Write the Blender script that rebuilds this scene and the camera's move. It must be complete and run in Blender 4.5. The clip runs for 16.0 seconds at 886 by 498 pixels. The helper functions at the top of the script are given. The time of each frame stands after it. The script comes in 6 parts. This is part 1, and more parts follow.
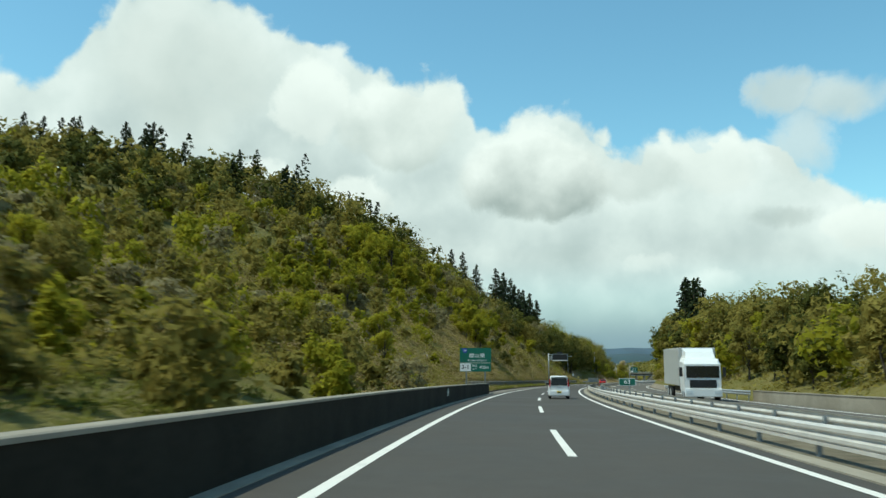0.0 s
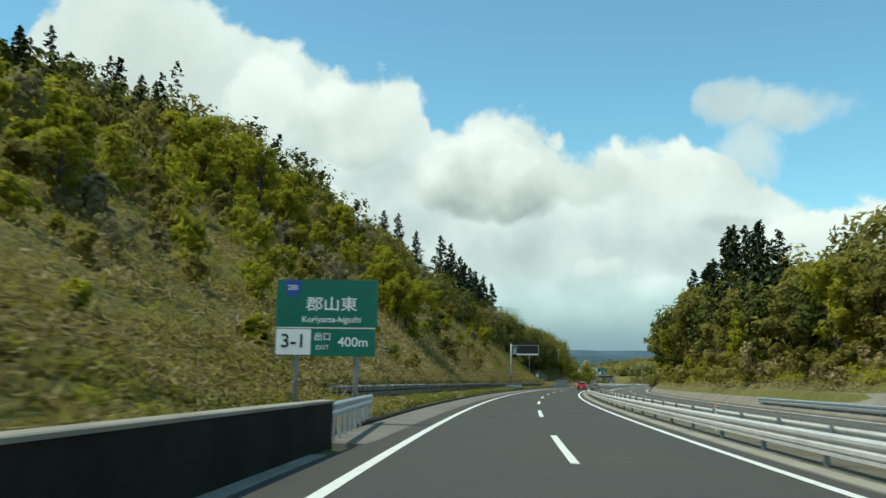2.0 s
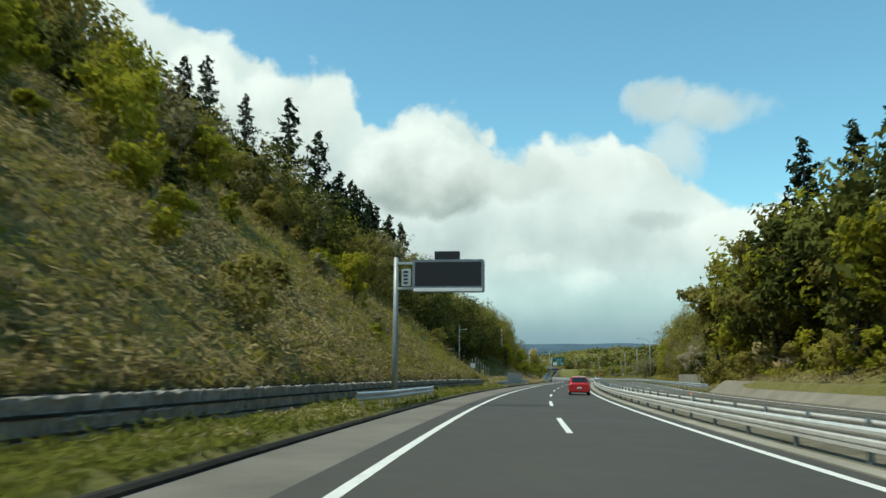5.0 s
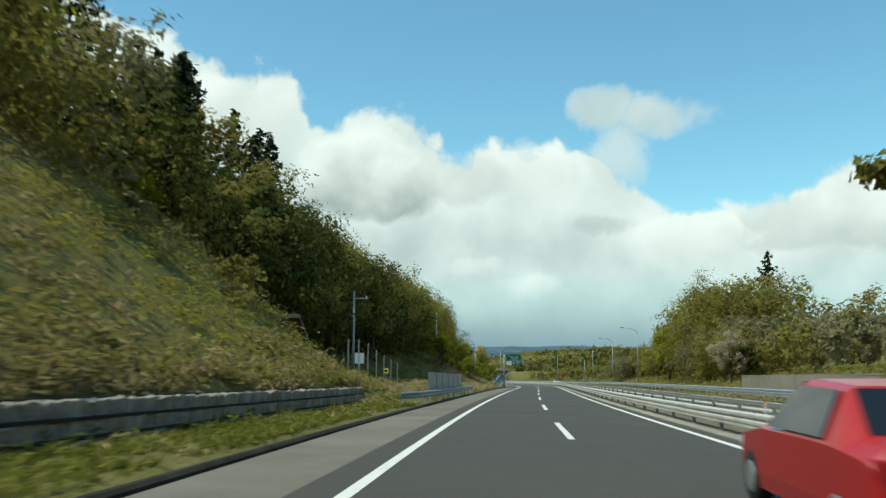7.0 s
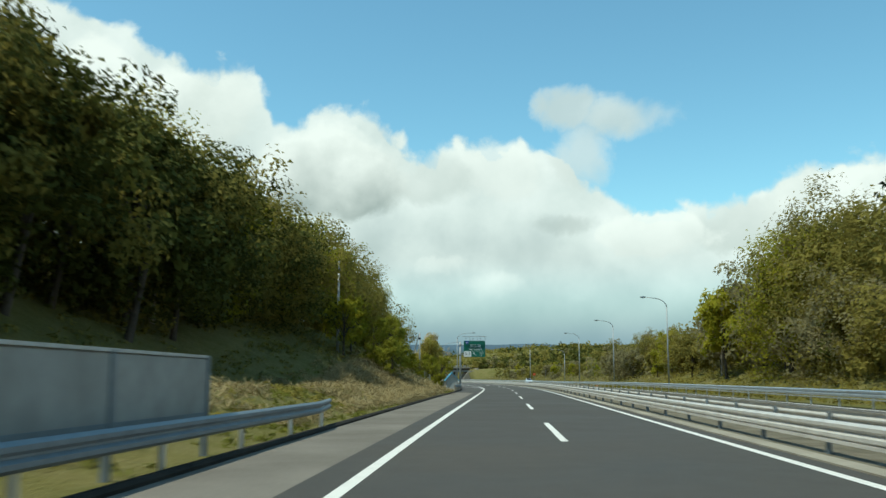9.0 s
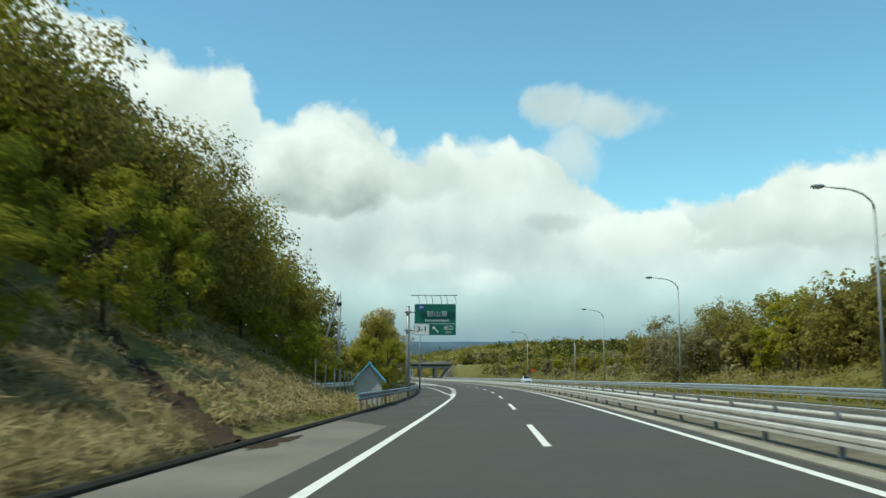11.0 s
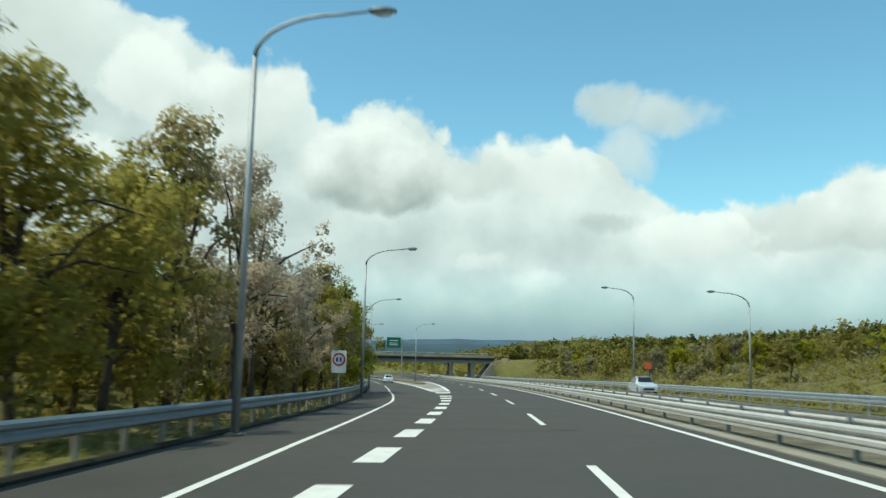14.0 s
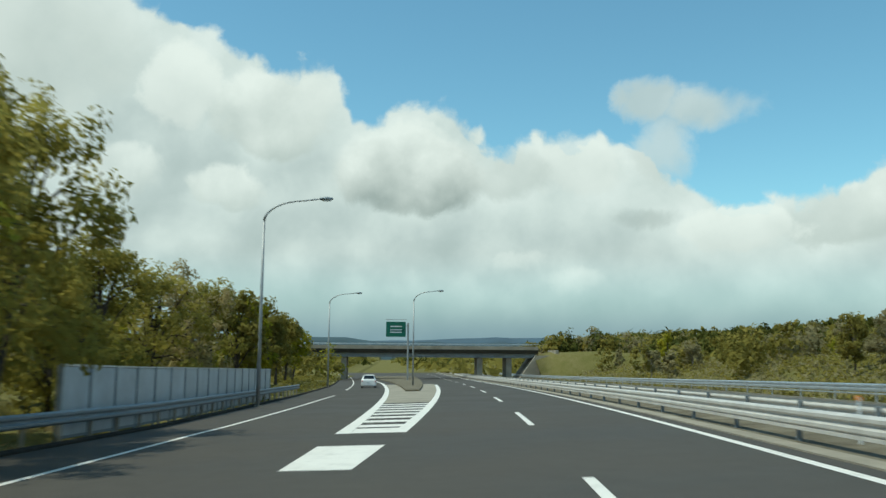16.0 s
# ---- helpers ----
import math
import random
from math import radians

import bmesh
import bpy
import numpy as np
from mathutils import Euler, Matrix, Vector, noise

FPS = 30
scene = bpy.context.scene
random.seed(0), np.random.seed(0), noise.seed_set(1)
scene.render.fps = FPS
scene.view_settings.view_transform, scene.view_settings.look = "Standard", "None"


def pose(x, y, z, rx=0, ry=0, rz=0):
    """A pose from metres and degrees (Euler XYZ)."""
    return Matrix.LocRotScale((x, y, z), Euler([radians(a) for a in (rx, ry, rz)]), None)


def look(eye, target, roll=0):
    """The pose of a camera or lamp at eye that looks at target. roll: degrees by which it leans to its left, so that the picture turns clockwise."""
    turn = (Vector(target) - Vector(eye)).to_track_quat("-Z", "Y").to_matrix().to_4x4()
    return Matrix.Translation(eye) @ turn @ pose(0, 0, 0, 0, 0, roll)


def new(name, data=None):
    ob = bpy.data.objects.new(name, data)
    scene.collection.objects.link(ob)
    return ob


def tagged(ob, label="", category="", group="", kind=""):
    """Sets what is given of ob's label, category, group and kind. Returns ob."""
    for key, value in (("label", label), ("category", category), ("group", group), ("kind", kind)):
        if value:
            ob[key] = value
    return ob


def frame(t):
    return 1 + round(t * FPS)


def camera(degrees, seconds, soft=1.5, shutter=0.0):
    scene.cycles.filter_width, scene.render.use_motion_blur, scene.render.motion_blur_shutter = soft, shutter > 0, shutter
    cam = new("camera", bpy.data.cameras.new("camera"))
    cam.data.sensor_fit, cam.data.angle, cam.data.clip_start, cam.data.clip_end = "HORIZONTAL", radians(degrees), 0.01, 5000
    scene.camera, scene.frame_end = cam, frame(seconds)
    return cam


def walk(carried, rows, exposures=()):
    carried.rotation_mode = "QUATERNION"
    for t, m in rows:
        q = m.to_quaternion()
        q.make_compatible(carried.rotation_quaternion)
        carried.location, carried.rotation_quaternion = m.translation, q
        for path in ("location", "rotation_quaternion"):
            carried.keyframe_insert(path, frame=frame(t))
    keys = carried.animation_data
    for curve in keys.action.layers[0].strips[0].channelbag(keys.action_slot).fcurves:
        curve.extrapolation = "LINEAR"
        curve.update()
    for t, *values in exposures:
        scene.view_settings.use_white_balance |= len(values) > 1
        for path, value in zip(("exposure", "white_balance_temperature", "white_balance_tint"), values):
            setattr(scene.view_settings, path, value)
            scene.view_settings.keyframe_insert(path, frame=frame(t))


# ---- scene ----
# ------------------------------------------------------------------ camera
cam = camera(55.06, 16.0, soft=1.45, shutter=0.25)
PATH = [
    (0.0, pose(-1.22, -0.00, 1.440, 97.701, -0.046, 3.719)),
    (0.5, pose(-1.10, 15.56, 1.218, 97.613, -0.165, 3.048)),
    (1.0, pose(-0.89, 30.82, 0.980, 97.475, -0.378, 2.112)),
    (1.5, pose(-0.43, 45.60, 0.729, 97.602, -0.631, 1.242)),
    (2.0, pose(0.26, 60.37, 0.470, 97.746, -0.848, 0.377)),
    (2.5, pose(1.22, 75.73, 0.199, 98.027, -1.227, -0.447)),
    (3.0, pose(2.48, 91.30, -0.079, 97.394, -0.735, -1.327)),
    (3.5, pose(3.85, 106.69, -0.353, 97.483, -1.037, -2.153)),
    (4.0, pose(5.47, 122.05, -0.627, 97.428, -0.826, -2.688)),
    (4.5, pose(7.32, 137.73, -0.905, 97.488, -0.528, -3.325)),
    (5.0, pose(9.36, 153.22, -1.180, 97.484, -0.292, -4.142)),
    (5.5, pose(11.64, 168.38, -1.448, 97.545, -0.249, -5.060)),
    (6.0, pose(14.14, 183.51, -1.714, 97.606, -0.206, -5.991)),
    (6.5, pose(16.88, 198.59, -1.977, 97.667, -0.163, -6.902)),
    (7.0, pose(19.82, 213.64, -2.239, 97.728, -0.120, -7.755)),
    (7.5, pose(22.96, 228.64, -2.502, 97.789, -0.077, -8.510)),
    (8.0, pose(26.33, 243.49, -2.762, 97.599, -0.298, -9.139)),
    (8.5, pose(29.74, 258.58, -3.025, 97.681, -0.086, -9.801)),
    (9.0, pose(33.42, 273.61, -3.286, 97.643, -0.104, -10.215)),
    (9.5, pose(37.19, 288.62, -3.544, 97.604, -0.122, -10.540)),
    (10.0, pose(41.02, 303.61, -3.806, 97.566, -0.141, -10.781)),
    (10.5, pose(44.88, 318.59, -4.072, 97.528, -0.159, -10.925)),
    (11.0, pose(48.74, 333.57, -4.341, 97.490, -0.177, -10.959)),
    (11.5, pose(52.53, 348.27, -4.612, 97.382, -0.336, -10.620)),
    (12.0, pose(56.16, 362.91, -4.892, 97.319, -0.561, -10.102)),
    (12.5, pose(59.71, 377.87, -5.190, 97.409, -0.870, -9.417)),
    (13.0, pose(63.05, 392.76, -5.497, 97.463, -1.223, -8.849)),
    (13.5, pose(66.29, 407.74, -5.808, 97.475, -1.527, -8.204)),
    (14.0, pose(69.37, 422.52, -6.114, 97.360, -1.366, -7.542)),
    (14.5, pose(72.32, 437.82, -6.430, 97.373, -1.254, -6.908)),
    (15.0, pose(75.16, 453.33, -6.749, 97.474, -2.053, -6.376)),
    (15.5, pose(77.79, 468.78, -7.067, 97.223, -1.170, -5.713)),
    (16.0, pose(80.27, 483.87, -7.360, 97.318, -0.458, -4.936)),
]
walk(cam, PATH, [(0.0, 0.0, 6250, -7), (13.8, 0.0, 6250, -7), (15.0, -0.10, 6250, -7), (16.0, -0.18, 6250, -7)])

# ------------------------------------------------------------------ sky, sun
SUN_AZ, SUN_EL = 108.0, 62.0      # degrees: from straight ahead round to the left; above the horizon
to_sun = Vector((-math.sin(radians(SUN_AZ)) * math.cos(radians(SUN_EL)),
                 math.cos(radians(SUN_AZ)) * math.cos(radians(SUN_EL)), math.sin(radians(SUN_EL))))
scene.view_settings.exposure = 0.0
sun_data = bpy.data.lights.new("sun", "SUN")
sun_data.energy, sun_data.angle, sun_data.color = 3.75, radians(0.6), (1.0, 0.93, 0.81)
sun = new("sun", sun_data)
sun.matrix_world = look(to_sun * 100, (0, 0, 0))

N = lambda tree, kind: tree.nodes.new(kind)


def wire(tree, a, b):
    tree.links.new(a, b)


def math_node(tree, op, a, b=None, c=None, clamp=False):
    n = N(tree, "ShaderNodeMath")
    n.operation, n.use_clamp = op, clamp
    for i, v in enumerate((a, b, c)):
        if v is None:
            continue
        if isinstance(v, (int, float)):
            n.inputs[i].default_value = v
        else:
            wire(tree, v, n.inputs[i])
    return n.outputs[0]


def noise_node(tree, vec, scale, detail=4.0, rough=0.55, dist=0.0):
    n = N(tree, "ShaderNodeTexNoise")
    n.inputs["Scale"].default_value, n.inputs["Detail"].default_value = scale, detail
    n.inputs["Roughness"].default_value, n.inputs["Distortion"].default_value = rough, dist
    if vec is not None:
        wire(tree, vec, n.inputs["Vector"])
    return n.outputs[0]


def ramp(tree, fac, stops):
    n = N(tree, "ShaderNodeValToRGB")
    while len(n.color_ramp.elements) < len(stops):
        n.color_ramp.elements.new(0.5)
    for el, (pos, col) in zip(n.color_ramp.elements, stops):
        el.position, el.color = pos, (*col, 1) if len(col) == 3 else col
    wire(tree, fac, n.inputs[0])
    return n.outputs[0]


def mix_rgb(tree, fac, a, b, mode="MIX"):
    n = N(tree, "ShaderNodeMix")
    n.data_type, n.blend_type = "RGBA", mode
    for sock, v in ((n.inputs[0], fac), (n.inputs[6], a), (n.inputs[7], b)):
        if isinstance(v, (int, float)):
            sock.default_value = v
        elif isinstance(v, tuple):
            sock.default_value = (*v, 1)
        else:
            wire(tree, v, sock)
    return n.outputs[2]


def map_range(tree, v, a, b, c=0.0, d=1.0, smooth=True):
    n = N(tree, "ShaderNodeMapRange")
    n.interpolation_type = "SMOOTHSTEP" if smooth else "LINEAR"
    wire(tree, v, n.inputs[0])
    for i, x in enumerate((a, b, c, d)):
        n.inputs[i + 1].default_value = x
    return n.outputs[0]


# top of the cumulus bank: azimuth (left +), elevation, in degrees
CLOUD_TOP = [(-180, 15), (-120, 18), (-80, 15), (-55, 14), (-40, 13.0), (-36, 13.2), (-31, 11.0), (-27, 10.4), (-24, 9.9), (-22, 11.2), (-20, 12.4), (-17, 14.2), (-14.5, 15.0),
             (-12.5, 15.0), (-9, 14.4), (-7.5, 15.2), (-5, 17.0), (-2, 16.7), (0.6, 15.9), (1.6, 17.5), (2.5, 19.1), (3.8, 20.0), (7, 19.6), (10, 20.6), (12.6, 22.0), (15, 22.4), (16.5, 23.5),
             (21, 24.5), (26, 23), (28.5, 19.5), (32, 17.5), (38, 19), (60, 22), (100, 18), (180, 15)]


# the heaps that stand out in it: azimuth, elevation, half width, half height, lit and shaded tone, cover, edge
BILLOWS = [(21.5, 18.8, 8.5, 6.0, "p", "d", 0.9, 0.8), (12.6, 17.4, 3.4, 3.4, "w", "p", 0.95, 0.4), (6.6, 16.2, 5.0, 3.3, "w", "d", 0.95, 0.35),
           (4.0, 17.4, 2.2, 1.7, "w", "p", 0.8, 0.7), (9.8, 11.2, 3.0, 1.9, "w", "d", 0.8, 0.5), (16.2, 11.6, 3.2, 2.2, "w", "d", 0.7, 0.6), (-13.8, 12.8, 4.2, 2.5, "w", "p", 0.85, 0.5), (-9.5, 12.4, 3.4, 2.0, "p", "d", 0.8, 0.6),
           (-2.6, 12.7, 6.4, 3.5, "w", "g", 0.95, 0.4), (-31.0, 8.6, 6.5, 2.2, "p", "d", 0.9, 0.5), (-24.4, 8.4, 4.4, 2.1, "w", "p", 0.95, 0.4),
           (-36.5, 9.6, 6.0, 3.2, "w", "d", 0.95, 0.4), (-46.0, 9.0, 6.0, 4.0, "w", "g", 0.95, 0.4), (-18.3, 9.4, 2.6, 1.1, "g", "g", 0.5, 1.0),
           (-13.9, 5.3, 2.6, 1.0, "w", "p", 0.6, 1.0), (-10.2, 6.6, 1.8, 0.9, "w", "p", 0.5, 1.0), (-19.6, 14.0, 2.6, 3.0, "p", "d", 0.7, 0.9),
           (-18.6, 16.9, 3.0, 1.9, "d", "d", 0.78, 0.7), (-22.6, 16.2, 4.4, 2.1, "p", "d", 0.8, 0.7)]


def cloud_group():
    g = bpy.data.node_groups.new("cloud_density", "ShaderNodeTree")
    g.interface.new_socket("Vector", in_out="INPUT", socket_type="NodeSocketVector")
    g.interface.new_socket("Density", in_out="OUTPUT", socket_type="NodeSocketFloat")
    for q in ("Relief", "Azimuth", "Elevation"):
        g.interface.new_socket(q, in_out="OUTPUT", socket_type="NodeSocketFloat")
    gi, go = N(g, "NodeGroupInput"), N(g, "NodeGroupOutput")
    sep = N(g, "ShaderNodeSeparateXYZ")
    wire(g, gi.outputs[0], sep.inputs[0])
    az = math_node(g, "MULTIPLY", math_node(g, "ARCTAN2", math_node(g, "MULTIPLY", sep.outputs[0], -1.0), sep.outputs[1]), 57.29578)
    el = math_node(g, "MULTIPLY", math_node(g, "ARCSINE", sep.outputs[2]), 57.29578)
    fc = N(g, "ShaderNodeFloatCurve")
    c = fc.mapping.curves[0]
    pts = [((a + 180) / 360.0, e / 30.0) for a, e in CLOUD_TOP]
    for i, p in enumerate(pts):
        if i < 2:
            c.points[i].location = (p[0], p[1]) if i == 0 else (1.0, pts[-1][1])
    for p in pts[1:-1]:
        c.points.new(*p)
    for p in c.points:
        p.handle_type = "AUTO_CLAMPED"
    fc.mapping.update()
    wire(g, math_node(g, "DIVIDE", math_node(g, "ADD", az, 180.0), 360.0), fc.inputs["Value"])
    top = math_node(g, "MULTIPLY", fc.outputs[0], 30.0)
    bank = math_node(g, "DIVIDE", math_node(g, "SUBTRACT", top, el), 1.7)
    total = bank
    total = math_node(g, "MAXIMUM", math_node(g, "MINIMUM", total, 6.0), -2.5)
    big = noise_node(g, gi.outputs[0], 9.0, 9.0, 0.56, 0.1)
    vor = N(g, "ShaderNodeTexVoronoi")
    vor.feature, vor.inputs["Scale"].default_value, vor.inputs["Smoothness"].default_value = "SMOOTH_F1", 17.0, 0.6
    wob = N(g, "ShaderNodeVectorMath"); wob.operation = "MULTIPLY_ADD"
    wn = N(g, "ShaderNodeTexNoise"); wn.inputs["Scale"].default_value, wn.inputs["Detail"].default_value = 20.0, 4.0
    wire(g, gi.outputs[0], wn.inputs["Vector"])
    wire(g, wn.outputs["Color"], wob.inputs[0]); wob.inputs[1].default_value = (0.05, 0.05, 0.05); wire(g, gi.outputs[0], wob.inputs[2])
    wire(g, wob.outputs[0], vor.inputs["Vector"])
    puff = math_node(g, "SUBTRACT", 0.42, vor.outputs["Distance"])
    relief = math_node(g, "ADD", math_node(g, "MULTIPLY", math_node(g, "SUBTRACT", big, 0.5), 2.1), math_node(g, "MULTIPLY", puff, 1.1))
    knob = N(g, "ShaderNodeTexVoronoi")
    knob.feature, knob.inputs["Scale"].default_value, knob.inputs["Smoothness"].default_value = "SMOOTH_F1", 46.0, 0.5
    wire(g, wob.outputs[0], knob.inputs["Vector"])
    fine = noise_node(g, wob.outputs[0], 34.0, 7.0, 0.62, 0.2)
    small = math_node(g, "ADD", math_node(g, "MULTIPLY", math_node(g, "SUBTRACT", 0.40, knob.outputs["Distance"]), 0.55), math_node(g, "MULTIPLY", math_node(g, "SUBTRACT", fine, 0.5), 0.8))
    wire(g, math_node(g, "ADD", total, math_node(g, "ADD", relief, small)), go.inputs[0])
    wire(g, math_node(g, "ADD", relief, math_node(g, "MULTIPLY", small, 0.35)), go.inputs[1])
    for axis, k, amount, off in ((az, 2, 4.2, 0.0), (el, 3, 2.6, 7.3)):
        mv = N(g, "ShaderNodeVectorMath"); mv.operation = "ADD"
        wire(g, gi.outputs[0], mv.inputs[0]); mv.inputs[1].default_value = (off, off, off)
        wob2 = noise_node(g, mv.outputs[0], 16.0, 7.0, 0.62, 0.3)
        wire(g, math_node(g, "ADD", axis, math_node(g, "MULTIPLY", math_node(g, "SUBTRACT", wob2, 0.5), amount)), go.inputs[k])
    return g


def build_world():
    world = bpy.data.worlds.new("sky")
    scene.world = world
    world.use_nodes = True
    t = world.node_tree
    t.nodes.clear()
    sky = N(t, "ShaderNodeTexSky")
    sky.sky_type, sky.sun_disc = "NISHITA", False
    sky.sun_elevation, sky.sun_rotation = radians(SUN_EL), radians(-SUN_AZ)
    sky.air_density, sky.dust_density, sky.ozone_density = 1.0, 0.4, 1.5
    sky_col = mix_rgb(t, 1.0, sky.outputs[0], (1.42, 1.84, 1.72), "MULTIPLY")
    geo = N(t, "ShaderNodeTexCoord")
    vec = N(t, "ShaderNodeVectorMath")
    vec.operation = "NORMALIZE"
    wire(t, geo.outputs["Generated"], vec.inputs[0])
    g = cloud_group()
    d1 = N(t, "ShaderNodeGroup"); d1.node_tree = g
    wire(t, vec.outputs[0], d1.inputs[0])
    up = N(t, "ShaderNodeVectorMath"); up.operation = "ADD"
    wire(t, vec.outputs[0], up.inputs[0])
    up.inputs[1].default_value = (-0.022, -0.01, 0.034)
    un = N(t, "ShaderNodeVectorMath"); un.operation = "NORMALIZE"
    wire(t, up.outputs[0], un.inputs[0])
    d2 = N(t, "ShaderNodeGroup"); d2.node_tree = g
    wire(t, un.outputs[0], d2.inputs[0])
    cover = map_range(t, d1.outputs[0], -0.12, 0.42)
    # a billow is bright where it faces the sun and its edge, grey in its own shade
    self_shade = math_node(t, "MULTIPLY", math_node(t, "SUBTRACT", d2.outputs[1], d1.outputs[1]), 0.36)
    deep = map_range(t, d1.outputs[0], 0.3, 5.0, 0.0, 0.40)
    body = math_node(t, "MULTIPLY", math_node(t, "SUBTRACT", 0.15, d1.outputs[1]), 0.16)
    shade = math_node(t, "ADD", math_node(t, "ADD", math_node(t, "ADD", self_shade, deep), body), 0.12, None, True)
    cloud = ramp(t, shade, [(0.0, (9.2, 9.3, 9.2)), (0.30, (7.9, 8.2, 8.1)), (0.62, (6.5, 6.9, 6.9)), (1.0, (5.3, 5.8, 5.8))])
    az, el = d1.outputs[2], d1.outputs[3]
    ragged = math_node(t, "MULTIPLY", d1.outputs[1], 0.40)
    light = math_node(t, "MULTIPLY", math_node(t, "SUBTRACT", d1.outputs[1], d2.outputs[1]), 0.35)

    def billow(col, cov, a0, e0, rx, ry, top, foot, alpha, edge=0.45):
        """One named heap of cloud over what lies behind it: lit from above, grey below."""
        x = math_node(t, "DIVIDE", math_node(t, "SUBTRACT", az, a0), rx)
        y = math_node(t, "DIVIDE", math_node(t, "SUBTRACT", el, e0), ry)
        h = math_node(t, "SUBTRACT", 1.0, math_node(t, "ADD", math_node(t, "MULTIPLY", x, x), math_node(t, "MULTIPLY", y, y)))
        fac = math_node(t, "MULTIPLY", map_range(t, math_node(t, "ADD", h, ragged), 0.12, 0.12 + edge), alpha)
        v = math_node(t, "ADD", math_node(t, "MULTIPLY", math_node(t, "ADD", y, 0.75), 0.62), light, None, True)
        tint = ramp(t, v, [(0.0, foot), (0.45, tuple((a + b) / 2 for a, b in zip(foot, top))), (0.85, top)])
        both = math_node(t, "MAXIMUM", cov, fac)
        return mix_rgb(t, fac, col, tint), both

    WHITE, PALE, DULL, GREY = (10.0, 9.9, 9.6), (8.1, 8.2, 8.0), (6.3, 6.6, 6.4), (4.2, 4.55, 4.4)
    for a0, e0, rx, ry, top, foot, alpha, edge in BILLOWS:
        pal = {"w": WHITE, "p": PALE, "d": DULL, "g": GREY}
        cloud, cover = billow(cloud, cover, a0, e0, rx, ry, pal[top], pal[foot], alpha, edge)
    sep = N(t, "ShaderNodeSeparateXYZ")
    wire(t, vec.outputs[0], sep.inputs[0])
    low = map_range(t, sep.outputs[2], 0.02, 0.13, 1.0, 0.0)
    haze = mix_rgb(t, math_node(t, "MULTIPLY", low, 0.95), sky_col, (1.9, 3.0, 4.0))
    cov = math_node(t, "MULTIPLY", cover, map_range(t, sep.outputs[2], 0.006, 0.128, 0.12, 0.97))
    col = mix_rgb(t, cov, haze, cloud)
    bg = N(t, "ShaderNodeBackground")
    wire(t, col, bg.inputs[0])
    bg.inputs[1].default_value = 0.10
    out = N(t, "ShaderNodeOutputWorld")
    wire(t, bg.outputs[0], out.inputs[0])


build_world()

# ------------------------------------------------------------------ the road's line
# curvature per 20 m (1/10000 m, left bend positive) from s = -20 m; grade and crossfall per 60 m
KAPPA = [-7.818, -8.283, -8.769, -9.09, -9.379, -9.756, -9.906, -9.599, -9.457, -9.686, -9.885, -9.438, -8.07, -6.235, -4.579,
         -3.236, -2.06, -0.583, 1.079, 2.527, 3.992, 6.03, 8.327, 9.765, 9.999, 9.825, 9.473, 8.747, 7.841, 6.899, 5.993, 5.167,
         4.44, 3.817, 3.29, 2.848, 2.469, 2.127]
GRADE = [-1.184, -1.731, -1.773, -1.755, -1.704, -1.647, -1.749, -2.008, -2.022, -1.742, -1.645, -1.3, -0.6, 0.0]
CROSS = [0.859, 1.34, 0.695, 0.461, 0.705, -0.363, -1.056, -2.123, -2.027, -3.807, -2.941, -2.266, -1.953, -1.5]
_ss = np.arange(-600.0, 4200.0, 2.0)
_k = np.interp(_ss, np.arange(-20, 721, 20), np.array(KAPPA) * 1e-4) * ((_ss > -21) & (_ss < 725))
_g = np.interp(_ss, -20 + 60 * np.arange(14), np.array(GRADE) * 0.01)
_g[_ss < -21] = 0.0
_i0 = 300


def _run(v):
    r = np.concatenate([[0], np.cumsum((v[1:] + v[:-1]) * 0.5 * 2.0)])
    return r - r[_i0]


_th = _run(_k)
_tm = (_th[1:] + _th[:-1]) / 2
_x = np.concatenate([[0], np.cumsum(-np.sin(_tm) * 2.0)]); _x -= _x[_i0]
_y = np.concatenate([[0], np.cumsum(np.cos(_tm) * 2.0)]); _y -= _y[_i0]
_z = _run(_g)


def plan(s, d, h=0.0, cross=True):
    """Places at s metres along the road, d metres left of the lane line and h above the paving."""
    s, d, h = np.broadcast_arrays(np.asarray(s, float), np.asarray(d, float), np.asarray(h, float))
    a = np.interp(s, _ss, _th)
    near = np.clip(d, -600, 600)
    x = np.interp(s, _ss, _x) - near * np.cos(a) - (d - near)
    y = np.interp(s, _ss, _y) - near * np.sin(a)
    z = np.interp(s, _ss, _z) + h
    if cross:
        z = z + np.interp(s, -20 + 60 * np.arange(14), CROSS) * 0.01 * np.clip(d, -8, 12)
    return np.stack([x, y, z], -1)


def spot(s, d, h=0.0):
    return Vector(plan(s, d, h).tolist())


def heading(s):
    return float(np.interp(s, _ss, _th))


def stand(s, d, h=0.0, turn=0.0):
    """A frame standing upright at (s, d, h): x to the right, y along the road, z up."""
    return Matrix.Translation(spot(s, d, h)) @ Matrix.Rotation(heading(s) + radians(turn), 4, "Z")


def smooth(a, b, x):
    t = np.clip((np.asarray(x, float) - a) / (b - a), 0, 1)
    return t * t * (3 - 2 * t)

# ------------------------------------------------------------------ materials
def material(name, rough=0.8, metal=0.0, spec=0.5):
    m = bpy.data.materials.new(name)
    m.use_nodes = True
    t = m.node_tree
    b = t.nodes["Principled BSDF"]
    b.inputs["Roughness"].default_value, b.inputs["Metallic"].default_value = rough, metal
    b.inputs["Specular IOR Level"].default_value = spec
    return m, t, b


def world_pos(t):
    return N(t, "ShaderNodeNewGeometry").outputs["Position"]


